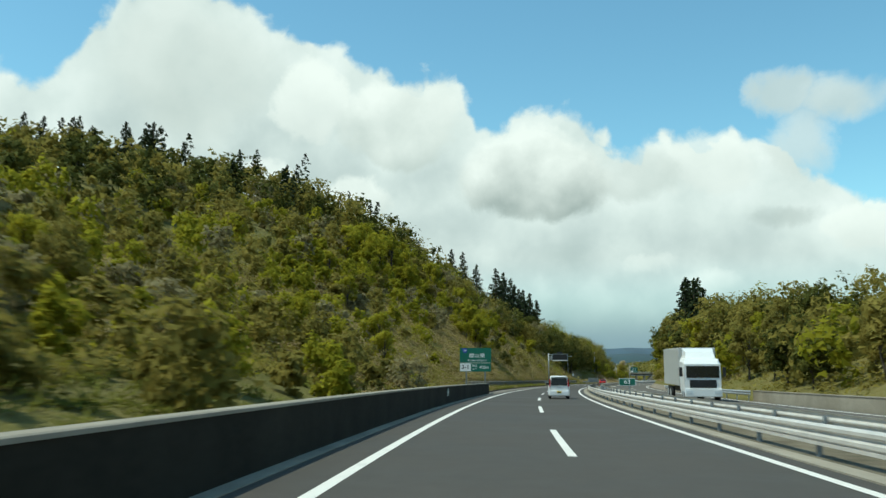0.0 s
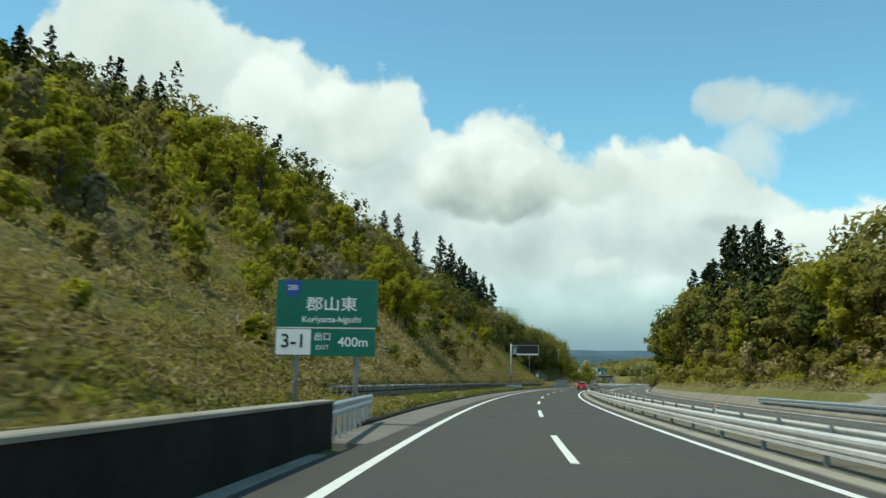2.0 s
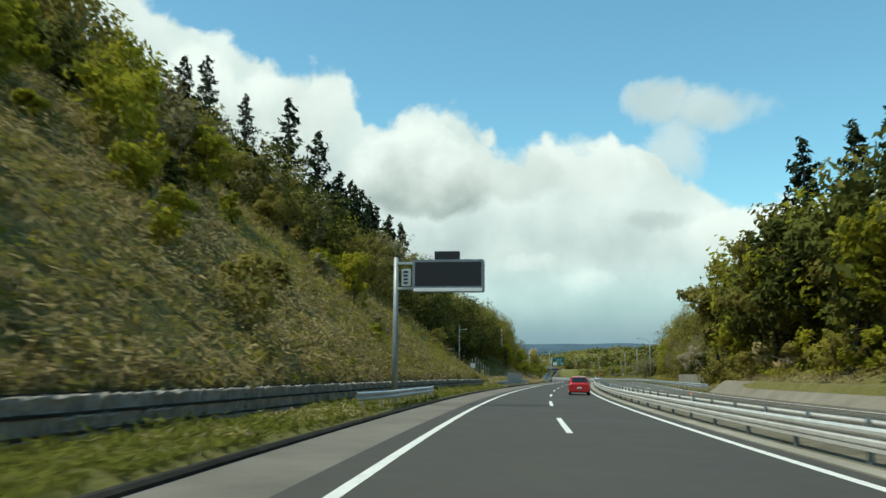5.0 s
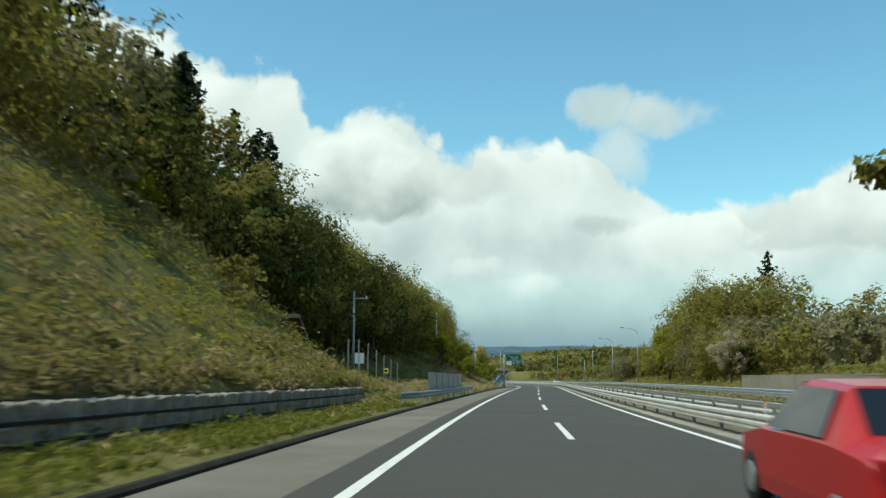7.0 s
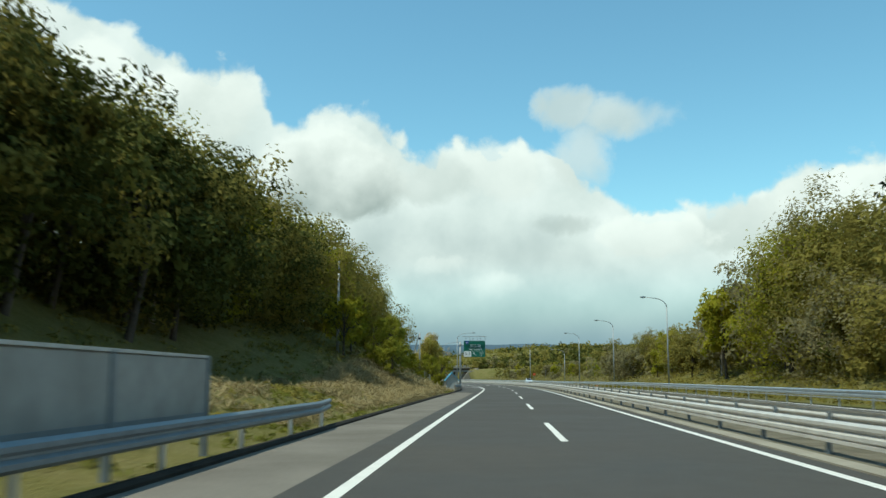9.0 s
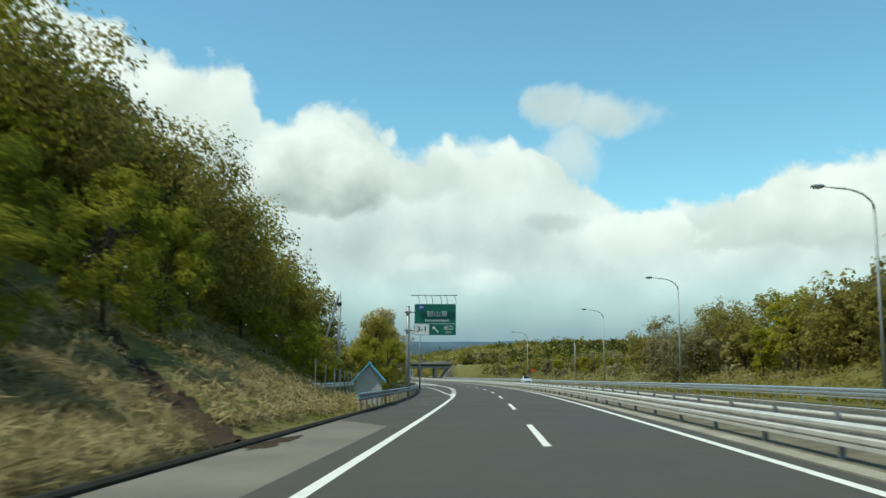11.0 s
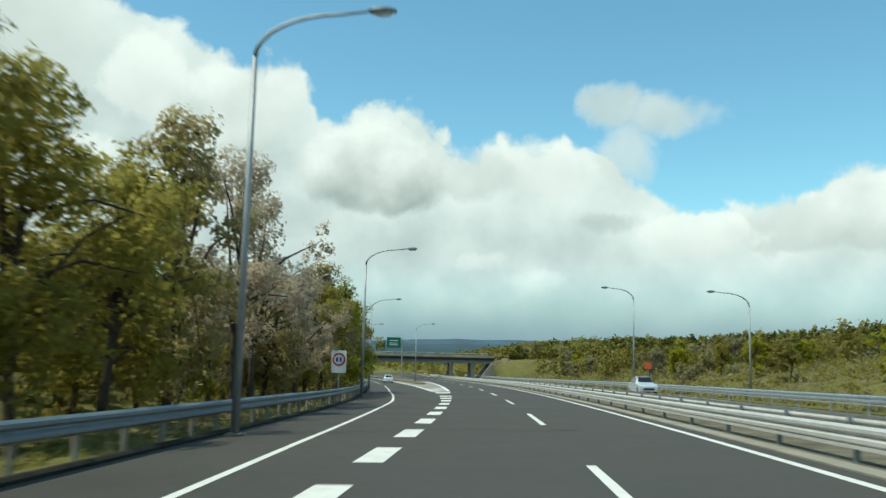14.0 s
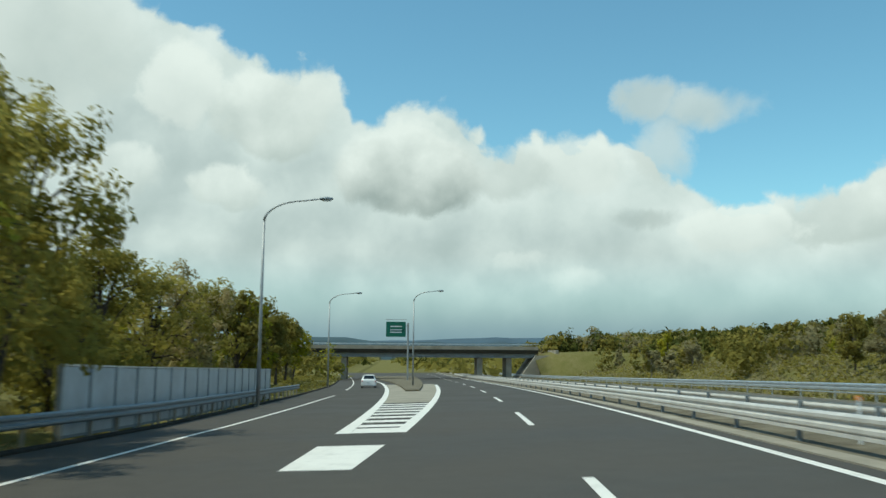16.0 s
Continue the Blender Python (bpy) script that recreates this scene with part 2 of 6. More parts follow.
def bump(t, b, height, strength, dist):
    n = N(t, "ShaderNodeBump")
    n.inputs["Strength"].default_value, n.inputs["Distance"].default_value = strength, dist
    wire(t, height, n.inputs["Height"])
    wire(t, n.outputs[0], b.inputs["Normal"])


def mottled(name, dark, light, scale=1.0, fine=20.0, rough=0.85, metal=0.0, bumpy=0.3, dist=0.02, stops=(0.3, 0.7)):
    m, t, b = material(name, rough, metal, 0.10)
    p = world_pos(t)
    a = noise_node(t, p, scale, 6, 0.6)
    c = noise_node(t, p, fine, 4, 0.6)
    f = math_node(t, "ADD", math_node(t, "MULTIPLY", a, 0.65), math_node(t, "MULTIPLY", c, 0.35))
    wire(t, ramp(t, f, [(stops[0], dark), (stops[1], light)]), b.inputs["Base Color"])
    bump(t, b, c, bumpy, dist)
    return m


def asphalt(name, base):
    m, t, b = material(name, 0.78, 0.0, 0.16)
    p = world_pos(t)
    big = noise_node(t, p, 0.18, 5, 0.6)
    mid = noise_node(t, p, 2.2, 5, 0.6)
    fine = noise_node(t, p, 90.0, 2, 0.6)
    f = math_node(t, "ADD", math_node(t, "MULTIPLY", big, 0.45), math_node(t, "ADD", math_node(t, "MULTIPLY", mid, 0.30), math_node(t, "MULTIPLY", fine, 0.25)))
    wire(t, ramp(t, f, [(0.32, tuple(0.78 * c for c in base)), (0.70, tuple(1.25 * c for c in base))]), b.inputs["Base Color"])
    bump(t, b, fine, 0.35, 0.004)
    wire(t, map_range(t, big, 0.3, 0.7, 0.66, 0.84), b.inputs["Roughness"])
    return m


def plain(name, col, rough=0.6, metal=0.0, vary=0.12, scale=3.0):
    m, t, b = material(name, rough, metal)
    p = world_pos(t)
    f = noise_node(t, p, scale, 5, 0.65)
    wire(t, ramp(t, f, [(0.3, tuple(c * (1 - vary) for c in col)), (0.7, tuple(min(1, c * (1 + vary)) for c in col))]), b.inputs["Base Color"])
    wire(t, map_range(t, f, 0.3, 0.7, rough * 0.9, min(1, rough * 1.1)), b.inputs["Roughness"])
    return m


def leaf_material(name, dark, light, trans=0.35):
    m, t, b = material(name, 0.75, 0, 0.06)
    info, geo = N(t, "ShaderNodeObjectInfo"), N(t, "ShaderNodeNewGeometry")
    clump = noise_node(t, geo.outputs["Position"], 0.55, 3, 0.6)
    patch = noise_node(t, geo.outputs["Position"], 0.11, 3, 0.6)
    f = math_node(t, "ADD", math_node(t, "ADD", math_node(t, "MULTIPLY", geo.outputs["Random Per Island"], 0.20), math_node(t, "MULTIPLY", patch, 0.40)),
                  math_node(t, "ADD", math_node(t, "MULTIPLY", info.outputs["Random"], 0.20), math_node(t, "MULTIPLY", clump, 0.35)))
    col = ramp(t, f, [(0.25, dark), (0.85, light)])
    wire(t, col, b.inputs["Base Color"])
    tr = N(t, "ShaderNodeBsdfTranslucent")
    wire(t, col, tr.inputs[0])
    mx = N(t, "ShaderNodeMixShader")
    mx.inputs[0].default_value = trans
    wire(t, b.outputs[0], mx.inputs[1]); wire(t, tr.outputs[0], mx.inputs[2])
    wire(t, mx.outputs[0], t.nodes["Material Output"].inputs[0])
    return m


M_ASPHALT = asphalt("asphalt_lane", (0.077, 0.068, 0.058))
M_ASPHALT_OPP = asphalt("asphalt_worn", (0.118, 0.106, 0.090))
M_PAINT = mottled("road_paint", (0.46, 0.43, 0.39), (0.76, 0.72, 0.66), 3.0, 45.0, 0.6, 0, 0.15, 0.003, (0.22, 0.5))
M_CONCRETE = mottled("concrete", (0.21, 0.185, 0.145), (0.40, 0.36, 0.29), 0.5, 14.0, 0.9)
# near-black: shade on the wall face and bridge deck goes into this stained tone
M_CONCRETE_DARK = mottled("concrete_stained_shaded", (0.012, 0.0112, 0.0085), (0.046, 0.042, 0.032), 0.45, 9.0, 0.9, 0, 0.4)
M_SHOULDER = mottled("shoulder_concrete", (0.125, 0.108, 0.088), (0.245, 0.215, 0.18), 0.35, 18.0, 0.9)
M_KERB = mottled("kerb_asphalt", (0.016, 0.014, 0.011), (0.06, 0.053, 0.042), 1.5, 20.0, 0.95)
M_GRAVEL = mottled("gravel", (0.075, 0.062, 0.042), (0.27, 0.235, 0.17), 1.2, 26.0, 0.95, 0, 0.8, 0.05)
# brown soil made darker: the tree's shadow on the bank is in this colour
M_EARTH = mottled("earth_shadowed", (0.022, 0.015, 0.010), (0.085, 0.058, 0.038), 1.1, 12.0, 0.95, 0, 0.8, 0.05)
M_STONE = mottled("grey_stone", (0.15, 0.128, 0.103), (0.52, 0.46, 0.385), 1.6, 16.0, 0.92, 0, 0.6, 0.03)
M_BANK = mottled("bank_concrete", (0.16, 0.135, 0.105), (0.30, 0.26, 0.21), 0.4, 8.0, 0.95, 0, 0.5, 0.03)
M_BARRIER = plain("barrier_grey", (0.29, 0.285, 0.26), 0.5, 0.0, 0.25, 1.2)
M_BARRIER_PALE = plain("barrier_pale", (0.42, 0.45, 0.47), 0.45, 0.0, 0.2, 0.8)
M_HUT = plain("hut_render", (0.46, 0.46, 0.45), 0.85, 0.0, 0.12, 2.0)
M_ROOF = plain("hut_roof_blue", (0.10, 0.33, 0.50), 0.5, 0.0, 0.15, 3.0)
M_GLASSY = plain("pale_lens", (0.65, 0.68, 0.70), 0.2, 0.0, 0.05, 2.0)
M_GLASS = plain("dark_car_glass", (0.012, 0.014, 0.016), 0.08, 0.0, 0.1, 2.0)
M_RUBBER = plain("tyre_rubber", (0.015, 0.015, 0.016), 0.85, 0.0, 0.2, 9.0)
M_TAIL = plain("tail_light_red", (0.40, 0.015, 0.02), 0.25, 0.0, 0.1, 4.0)
M_CAR_WHITE = plain("white_car_paint", (0.80, 0.80, 0.79), 0.25, 0.0, 0.03, 1.5)
M_CAR_RED = plain("red_car_paint", (0.42, 0.02, 0.02), 0.25, 0.0, 0.05, 1.5)
M_CAR_SILVER = plain("silver_car_paint", (0.62, 0.64, 0.65), 0.3, 0.3, 0.04, 1.5)
M_LORRY_BOX = plain("lorry_box", (0.50, 0.50, 0.48), 0.5, 0.2, 0.08, 1.0)
M_YELLOW = plain("plate_yellow", (0.75, 0.55, 0.04), 0.5, 0.0, 0.05, 4.0)
M_STEEL = plain("galvanised_steel", (0.55, 0.57, 0.58), 0.42, 0.75, 0.15, 4.0)
M_STEEL_WHITE = plain("white_painted_steel", (0.54, 0.51, 0.47), 0.42, 0.0, 0.14, 2.0)
M_STEEL_DULL = plain("weathered_steel", (0.20, 0.23, 0.25), 0.5, 0.3, 0.2, 3.0)
M_POLE = plain("pole_steel", (0.33, 0.34, 0.34), 0.5, 0.4, 0.15, 2.0)
M_GREEN = plain("sign_green", (0.005, 0.122, 0.08), 0.45, 0.0, 0.08, 1.5)
M_WHITE = plain("sign_white", (0.75, 0.76, 0.76), 0.5, 0.0, 0.05, 1.5)
M_BLACK = plain("matt_black", (0.012, 0.012, 0.013), 0.5, 0.0, 0.2, 3.0)
M_BLUE = plain("sign_blue", (0.02, 0.06, 0.30), 0.45)
M_RED = plain("sign_red", (0.45, 0.03, 0.03), 0.45)
M_ORANGE = plain("orange_plastic", (0.75, 0.24, 0.02), 0.5)
M_ORANGE_RED = plain("orange_red_board", (0.62, 0.10, 0.03), 0.5)
M_BARK = mottled("bark", (0.045, 0.036, 0.028), (0.13, 0.11, 0.09), 2.0, 18.0, 0.95, 0, 0.8, 0.03)
M_BARK_PALE = mottled("pale_twigs", (0.26, 0.22, 0.19), (0.46, 0.41, 0.36), 2.0, 18.0, 0.95)
L_SPRING = leaf_material("leaf_spring_yellow_green", (0.190, 0.194, 0.016), (0.442, 0.396, 0.042), 0.58)
L_FRESH = leaf_material("leaf_fresh_yellow", (0.166, 0.176, 0.017), (0.373, 0.353, 0.048), 0.58)
L_OLIVE_LIGHT = leaf_material("leaf_olive_light", (0.180, 0.164, 0.032), (0.484, 0.407, 0.101), 0.62)
L_OLIVE = leaf_material("leaf_olive", (0.114, 0.107, 0.023), (0.342, 0.283, 0.071), 0.48)
L_DARK = leaf_material("leaf_evergreen", (0.034, 0.044, 0.011), (0.138, 0.137, 0.030), 0.25)
L_CEDAR = leaf_material("leaf_cedar", (0.012, 0.021, 0.011), (0.045, 0.058, 0.023), 0.15)
L_BUD = leaf_material("leaf_budding_brown", (0.172, 0.149, 0.071), (0.368, 0.322, 0.167), 0.45)
L_BUD_LIGHT = leaf_material("leaf_thin_brownish", (0.248, 0.202, 0.086), (0.516, 0.425, 0.202), 0.62)
L_BLOSSOM = leaf_material("cherry_blossom", (0.364, 0.284, 0.186), (0.627, 0.526, 0.389), 0.55)
L_DRY = leaf_material("dry_grass", (0.200, 0.152, 0.069), (0.500, 0.403, 0.207), 0.3)
L_GRASS = leaf_material("fresh_grass", (0.085, 0.099, 0.016), (0.239, 0.228, 0.045), 0.35)
L_VINE = leaf_material("dead_vines", (0.205, 0.150, 0.058), (0.484, 0.382, 0.184), 0.3)


def ground_material():
    m, t, b = material("hillside_soil", 0.95, 0.0, 0.03)
    p = world_pos(t)
    a, c, e = noise_node(t, p, 0.07, 6, 0.65), noise_node(t, p, 0.9, 6, 0.65), noise_node(t, p, 9.0, 4, 0.6)
    f = math_node(t, "ADD", math_node(t, "MULTIPLY", a, 0.5), math_node(t, "MULTIPLY", c, 0.5))
    green = ramp(t, f, [(0.32, (0.11, 0.105, 0.022)), (0.46, (0.16, 0.145, 0.036)), (0.56, (0.21, 0.175, 0.062)), (0.68, (0.27, 0.22, 0.10))])
    wire(t, mix_rgb(t, 0.45, green, ramp(t, e, [(0.3, (0.06, 0.06, 0.02)), (0.7, (0.24, 0.215, 0.10))])), b.inputs["Base Color"])
    bump(t, b, e, 0.8, 0.15)
    return m


M_GROUND = ground_material()


# ------------------------------------------------------------------ building helpers
def mesh_of(name, verts, faces, mats=(), flat=True, idx=None):
    me = bpy.data.meshes.new(name)
    me.from_pydata([tuple(v) for v in np.asarray(verts).tolist()], [], [tuple(f) for f in faces])
    for m in mats:
        me.materials.append(m)
    if idx is not None:
        me.polygons.foreach_set("material_index", idx)
    if not flat:
        me.polygons.foreach_set("use_smooth", [True] * len(me.polygons))
    me.update()
    return me


def quads_mesh(name, corners, mat):
    """corners: (n, k + 1, 3) -> one mesh of n separate faces of k corners; the last row is the leaf's soft normal."""
    soft_n, corners = corners[:, -1], corners[:, :-1]
    n, k = corners.shape[:2]
    me = bpy.data.meshes.new(name)
    me.vertices.add(n * k)
    me.vertices.foreach_set("co", np.ascontiguousarray(corners, dtype=np.float32).ravel())
    me.loops.add(n * k)
    me.loops.foreach_set("vertex_index", np.arange(n * k, dtype=np.int32))
    me.polygons.add(n)
    me.polygons.foreach_set("loop_start", np.arange(0, n * k, k, dtype=np.int32))
    me.polygons.foreach_set("loop_total", np.full(n, k, dtype=np.int32))
    me.materials.append(mat)
    me.attributes.new("custom_normal", "FLOAT_VECTOR", "POINT").data.foreach_set("vector", np.repeat(soft_n, k, axis=0).astype(np.float32).ravel())
    me.update()
    return me


def put(ob, parent=None, m=None):
    if parent is not None:
        ob.parent = parent
    if m is not None:
        ob.matrix_basis = m
    return ob


def thing(name, label, category, group="", m=None, kind=""):
    return put(tagged(new(name), label, category, group, kind), None, m)


def part(name, bm, mat, parent, label="", m=None, smoothed=False):
    me = bpy.data.meshes.new(name)
    bm.to_mesh(me)
    bm.free()
    if smoothed:
        me.polygons.foreach_set("use_smooth", [True] * len(me.polygons))
    for x in (mat if isinstance(mat, (list, tuple)) else [mat]):
        me.materials.append(x)
    ob = put(new(name, me), parent, m)
    if label:
        ob["label"] = label
    return ob


def box(bm, x0, y0, z0, x1, y1, z1, bevel=0.0):
    r = bmesh.ops.create_cube(bm, size=1.0)
    vs = r["verts"]
    for v in vs:
        v.co = Vector((x0 + (v.co.x + 0.5) * (x1 - x0), y0 + (v.co.y + 0.5) * (y1 - y0), z0 + (v.co.z + 0.5) * (z1 - z0)))
    if bevel:
        es = list({e for v in vs for e in v.link_edges})
        bmesh.ops.bevel(bm, geom=es, offset=bevel, segments=2, affect="EDGES", profile=0.6)
    return bm


def boxed(*a, bevel=0.0):
    return box(bmesh.new(), *a, bevel=bevel)


def tube(bm, pts, radii, sides=8, cap=True):
    """A round bar through pts."""
    pts = [Vector(p) for p in pts]
    rings = []
    for i, p in enumerate(pts):
        a = pts[min(i + 1, len(pts) - 1)] - pts[max(i - 1, 0)]
        a.normalize()
        u = a.cross(Vector((0, 0, 1)) if abs(a.z) < 0.9 else Vector((0, 1, 0))).normalized()
        w = a.cross(u)
        r = radii[i] if isinstance(radii, (list, tuple)) else radii
        rings.append([bm.verts.new(p + (u * math.cos(2 * math.pi * k / sides) + w * math.sin(2 * math.pi * k / sides)) * r) for k in range(sides)])
    for A, B in zip(rings, rings[1:]):
        for k in range(sides):
            bm.faces.new((A[k], B[k], B[(k + 1) % sides], A[(k + 1) % sides]))
    if cap:
        bm.faces.new(rings[0])
        bm.faces.new(list(reversed(rings[-1])))
    return bm


def ribbon(name, s, left, right, h, mat, label="", category="", thick=0.0, kind="structure", group="", parent=None):
    """A paved strip between two lines d = left(s) and d = right(s), at height h, with edges thick downwards."""
    s = np.asarray(s, float)
    l = np.broadcast_to(np.asarray(left(s) if callable(left) else left, float), s.shape)
    r = np.broadcast_to(np.asarray(right(s) if callable(right) else right, float), s.shape)
    n = len(s)
    lanes = max(1, int(np.max(np.abs(l - r)) / 3.0))
    cols = [plan(s, l + (r - l) * k / lanes, h) for k in range(lanes + 1)]
    if thick:
        cols = [plan(s, l, h - thick)] + cols + [plan(s, r, h - thick)]
    c = len(cols)
    v = np.stack(cols, 1).reshape(-1, 3)
    f = [(i * c + k, i * c + k + 1, (i + 1) * c + k + 1, (i + 1) * c + k) for i in range(n - 1) for k in range(c - 1)]
    if thick:
        f += [tuple(range(c - 1, -1, -1)), tuple(range((n - 1) * c, n * c))]
    ob = new(name, mesh_of(name, v, f, [mat]))
    if parent is not None:
        ob.parent = parent
        return ob
    return tagged(ob, label, category, group, kind)


def sweep(name, s, d, profile, mat, parent=None, closed=True, smoothed=False):
    """A profile of (across, up) points carried along the road at d(s)."""
    s = np.asarray(s, float)
    dd = np.broadcast_to(np.asarray(d(s) if callable(d) else d, float), s.shape)
    c = len(profile)
    v = np.stack([plan(s, dd + a, b) for a, b in profile], 1).reshape(-1, 3)
    n = len(s)
    f = [(i * c + k, i * c + (k + 1) % c, (i + 1) * c + (k + 1) % c, (i + 1) * c + k) for i in range(n - 1) for k in range(c if closed else c - 1)]
    if closed:
        f += [tuple(range(c - 1, -1, -1)), tuple(range((n - 1) * c, n * c))]
    me = mesh_of(name, v, f, [mat], not smoothed)
    return put(new(name, me), parent)

# ------------------------------------------------------------------ ground
def kerb_line(s):
    return np.interp(s, [-60, 77, 79, 100, 140, 180, 250, 390, 410, 425, 445, 470, 490, 505, 520, 546, 600, 660, 760],
                     [4.8, 4.8, 5.5, 5.75, 5.88, 5.95, 6.2, 6.45, 6.9, 7.4, 8.1, 9.0, 10.2, 11.2, 12.0, 13.6, 16.6, 20.5, 27.0])


def exit_line(s):
    return np.interp(s, [400, 409, 425, 435, 447, 470, 482, 504, 516, 546, 560, 600, 660, 760],
                     [3.5, 3.75, 4.82, 5.2, 5.8, 6.6, 7.0, 8.5, 9.4, 11.0, 11.6, 14.0, 18.0, 24.5])


HILL_S = [-600, -120, 0, 40, 80, 120, 160, 200, 240, 280, 320, 350, 380, 400, 420, 440, 465, 4200]
HILL_H = [8, 26, 33, 35, 39, 45, 52, 70, 80, 68, 50, 42, 34, 26, 19, 12, 0.5, 0.5]
HILL_K = [0.3, 0.32, 0.32, 0.38, 0.63, 0.84, 1.05, 1.05, 0.86, 0.82, 0.62, 0.42, 0.52, 0.60, 0.75, 0.6, 0.3, 0.3]
FOOT_S = [-60, 70, 90, 110, 250, 257, 267, 300, 326, 342, 356, 365, 385, 400, 420, 440, 760]
FOOT_D = [6.5, 7.5, 9.5, 9.8, 9.4, 9.8, 17.5, 18.2, 17.0, 11.5, 8.0, 7.5, 10.0, 12.0, 13.6, 16.0, 40.0]
RIGHT_S = [-60, 80, 110, 245, 275, 300, 420, 760]
RIGHT_D = [16.0, 16.5, 16.3, 16.3, 18.5, 19.0, 21.0, 24.0]


def gully_line(d):
    """Where the gully on the bank runs, by the distance from the lane line."""
    return 356.4 + (d - 6.7) * 1.28


def outer(s):
    """Outer edge of the opposite carriageway."""
    return -np.interp(s, [-60, 235, 300, 760], [14.55, 14.55, 15.3, 15.3])


def lumps(x, y, scale, seed):
    """Smooth value noise on numpy arrays."""
    def h(i, j):
        v = np.sin(i * 127.1 + j * 311.7 + seed * 74.7) * 43758.5453
        return v - np.floor(v)
    x, y = x / scale, y / scale
    i, j = np.floor(x), np.floor(y)
    u, v = x - i, y - j
    u, v = u * u * (3 - 2 * u), v * v * (3 - 2 * v)
    return (h(i, j) * (1 - u) + h(i + 1, j) * u) * (1 - v) + (h(i, j + 1) * (1 - u) + h(i + 1, j + 1) * u) * v - 0.5


def terrain(s, d):
    """Height of the open ground above the paving's level."""
    s, d = np.broadcast_arrays(np.asarray(s, float), np.asarray(d, float))
    foot = np.interp(s, FOOT_S, FOOT_D)
    top, k = np.interp(s, HILL_S, HILL_H), np.interp(s, HILL_S, HILL_K)
    run = np.clip(d - foot, 0, None)
    left = top * (1 - np.exp(-k * run / np.maximum(top, 0.3)))
    left = left * (1 - 0.5 * smooth(110, 320, d))
    bank = np.interp(s, [-60, 70, 85, 97, 105, 250, 258, 266, 272, 280, 300, 330, 345, 395, 430, 760], [0.5, 0.5, 0.1, 0.3, 1.1, 1.1, 1.3, 1.8, 1.2, 0.6, 1.1, 0.7, 0.35, 0.3, -0.2, -0.5])
    # a flat verge runs to the stone wall's foot and the slope begins on its top
    walled = smooth(97, 100, s) * (1 - smooth(257, 260, s))
    wall = np.interp(s, [99, 104, 250, 258], [9.6, 9.0, 8.6, 8.9])
    step = 0.10 + 0.10 * smooth(kerb_line(s) + 0.2, wall, d) + (bank - 0.2) * smooth(wall + 0.5, wall + 0.78, d)
    left = left + walled * step + (1 - walled) * bank * smooth(kerb_line(s) + 0.8, np.minimum(foot, 11.2), d)
    rfoot = np.interp(s, RIGHT_S, RIGHT_D)
    rrun = np.clip(-d - rfoot, 0, None)
    rtop = np.interp(s, [-60, 60, 110, 250, 290, 350, 400, 480, 760], [6, 6, 5, 5, 2.5, 4, 7, 5, 2])
    right = rtop * (1 - np.exp(-0.45 * rrun / np.maximum(rtop, 0.3)))
    right = right + np.interp(s, [-60, 60, 92, 105, 225, 245, 290, 760], [-0.1, -0.1, 0.2, 1.2, 1.2, 0.3, 0.0, -0.4]) * smooth(14.7, rfoot - 0.2, -d)
    out = np.where(d > 0, left, right)
    rough = (lumps(s, d, 7.0, 1) * 0.9 + lumps(s, d, 2.6, 2) * 0.35)
    amount = np.where(d > 0, smooth(0, 6, run), smooth(0, 6, rrun))
    out = out + rough * amount
    far = smooth(60, 260, np.abs(d)) * smooth(-100, 500, s)
    out = out + far * (lumps(s, d, 160.0, 5) * 14 + 4 * lumps(s, d, 50.0, 6))
    out = out + 15.5 * smooth(62, 215, -d) * smooth(430, 620, s) * (1 - smooth(1200, 2200, s))
    out = out + smooth(720, 1500, s) * (lumps(s, d, 230.0, 7) * 30 + 2)
    # a gully down the bank, below the strip that carries the tree's shadow
    out = out - 0.45 * np.exp(-((s - gully_line(d)) / 1.1) ** 2) * smooth(7.0, 8.2, d) * (1 - smooth(12.0, 13.5, d))
    # a bed under the paving
    bed = (d < kerb_line(s) + 0.12) & (d > outer(s) - 0.15)
    return np.where(bed, -0.22, out)


def build_ground():
    s = np.concatenate([np.arange(-600, -60, 40), np.arange(-60, 350, 2.5), np.arange(350, 370, 0.8), np.arange(370, 560, 2.5), np.arange(560, 800, 10), np.arange(800, 4201, 100)])
    d = np.concatenate([[-3000, -1800, -1100, -700, -500, -380, -280, -210, -160, -125, -100], np.arange(-85, -30, 5), np.arange(-30, -19.0, 1.2), np.arange(-19.0, -14.0, 0.45),
                        [-3.0, 3.0], np.arange(5.1, 8.4, 0.75), np.arange(8.5, 10.7, 0.14), np.arange(10.9, 20, 0.75), np.arange(20, 60, 2.5), np.arange(60, 110, 6), [120, 150, 190, 250, 330, 450, 600, 900, 1500, 3000]])
    S, D = np.meshgrid(s, d, indexing="ij")
    v = plan(S, D, terrain(S, D), cross=False)
    near = (np.abs(D) < 20)
    vz = plan(S, D, terrain(S, D), cross=True)
    v = np.where(near[..., None], vz, v)
    n, c = S.shape
    f = [(i * c + k, (i + 1) * c + k, (i + 1) * c + k + 1, i * c + k + 1) for i in range(n - 1) for k in range(c - 1)]
    ob = new("ground", mesh_of("ground", v.reshape(-1, 3), f, [M_GROUND], False))
    tagged(ob, "grassy ground with a steep wooded hillside beside the motorway", "ground", "", "structure")


build_ground()

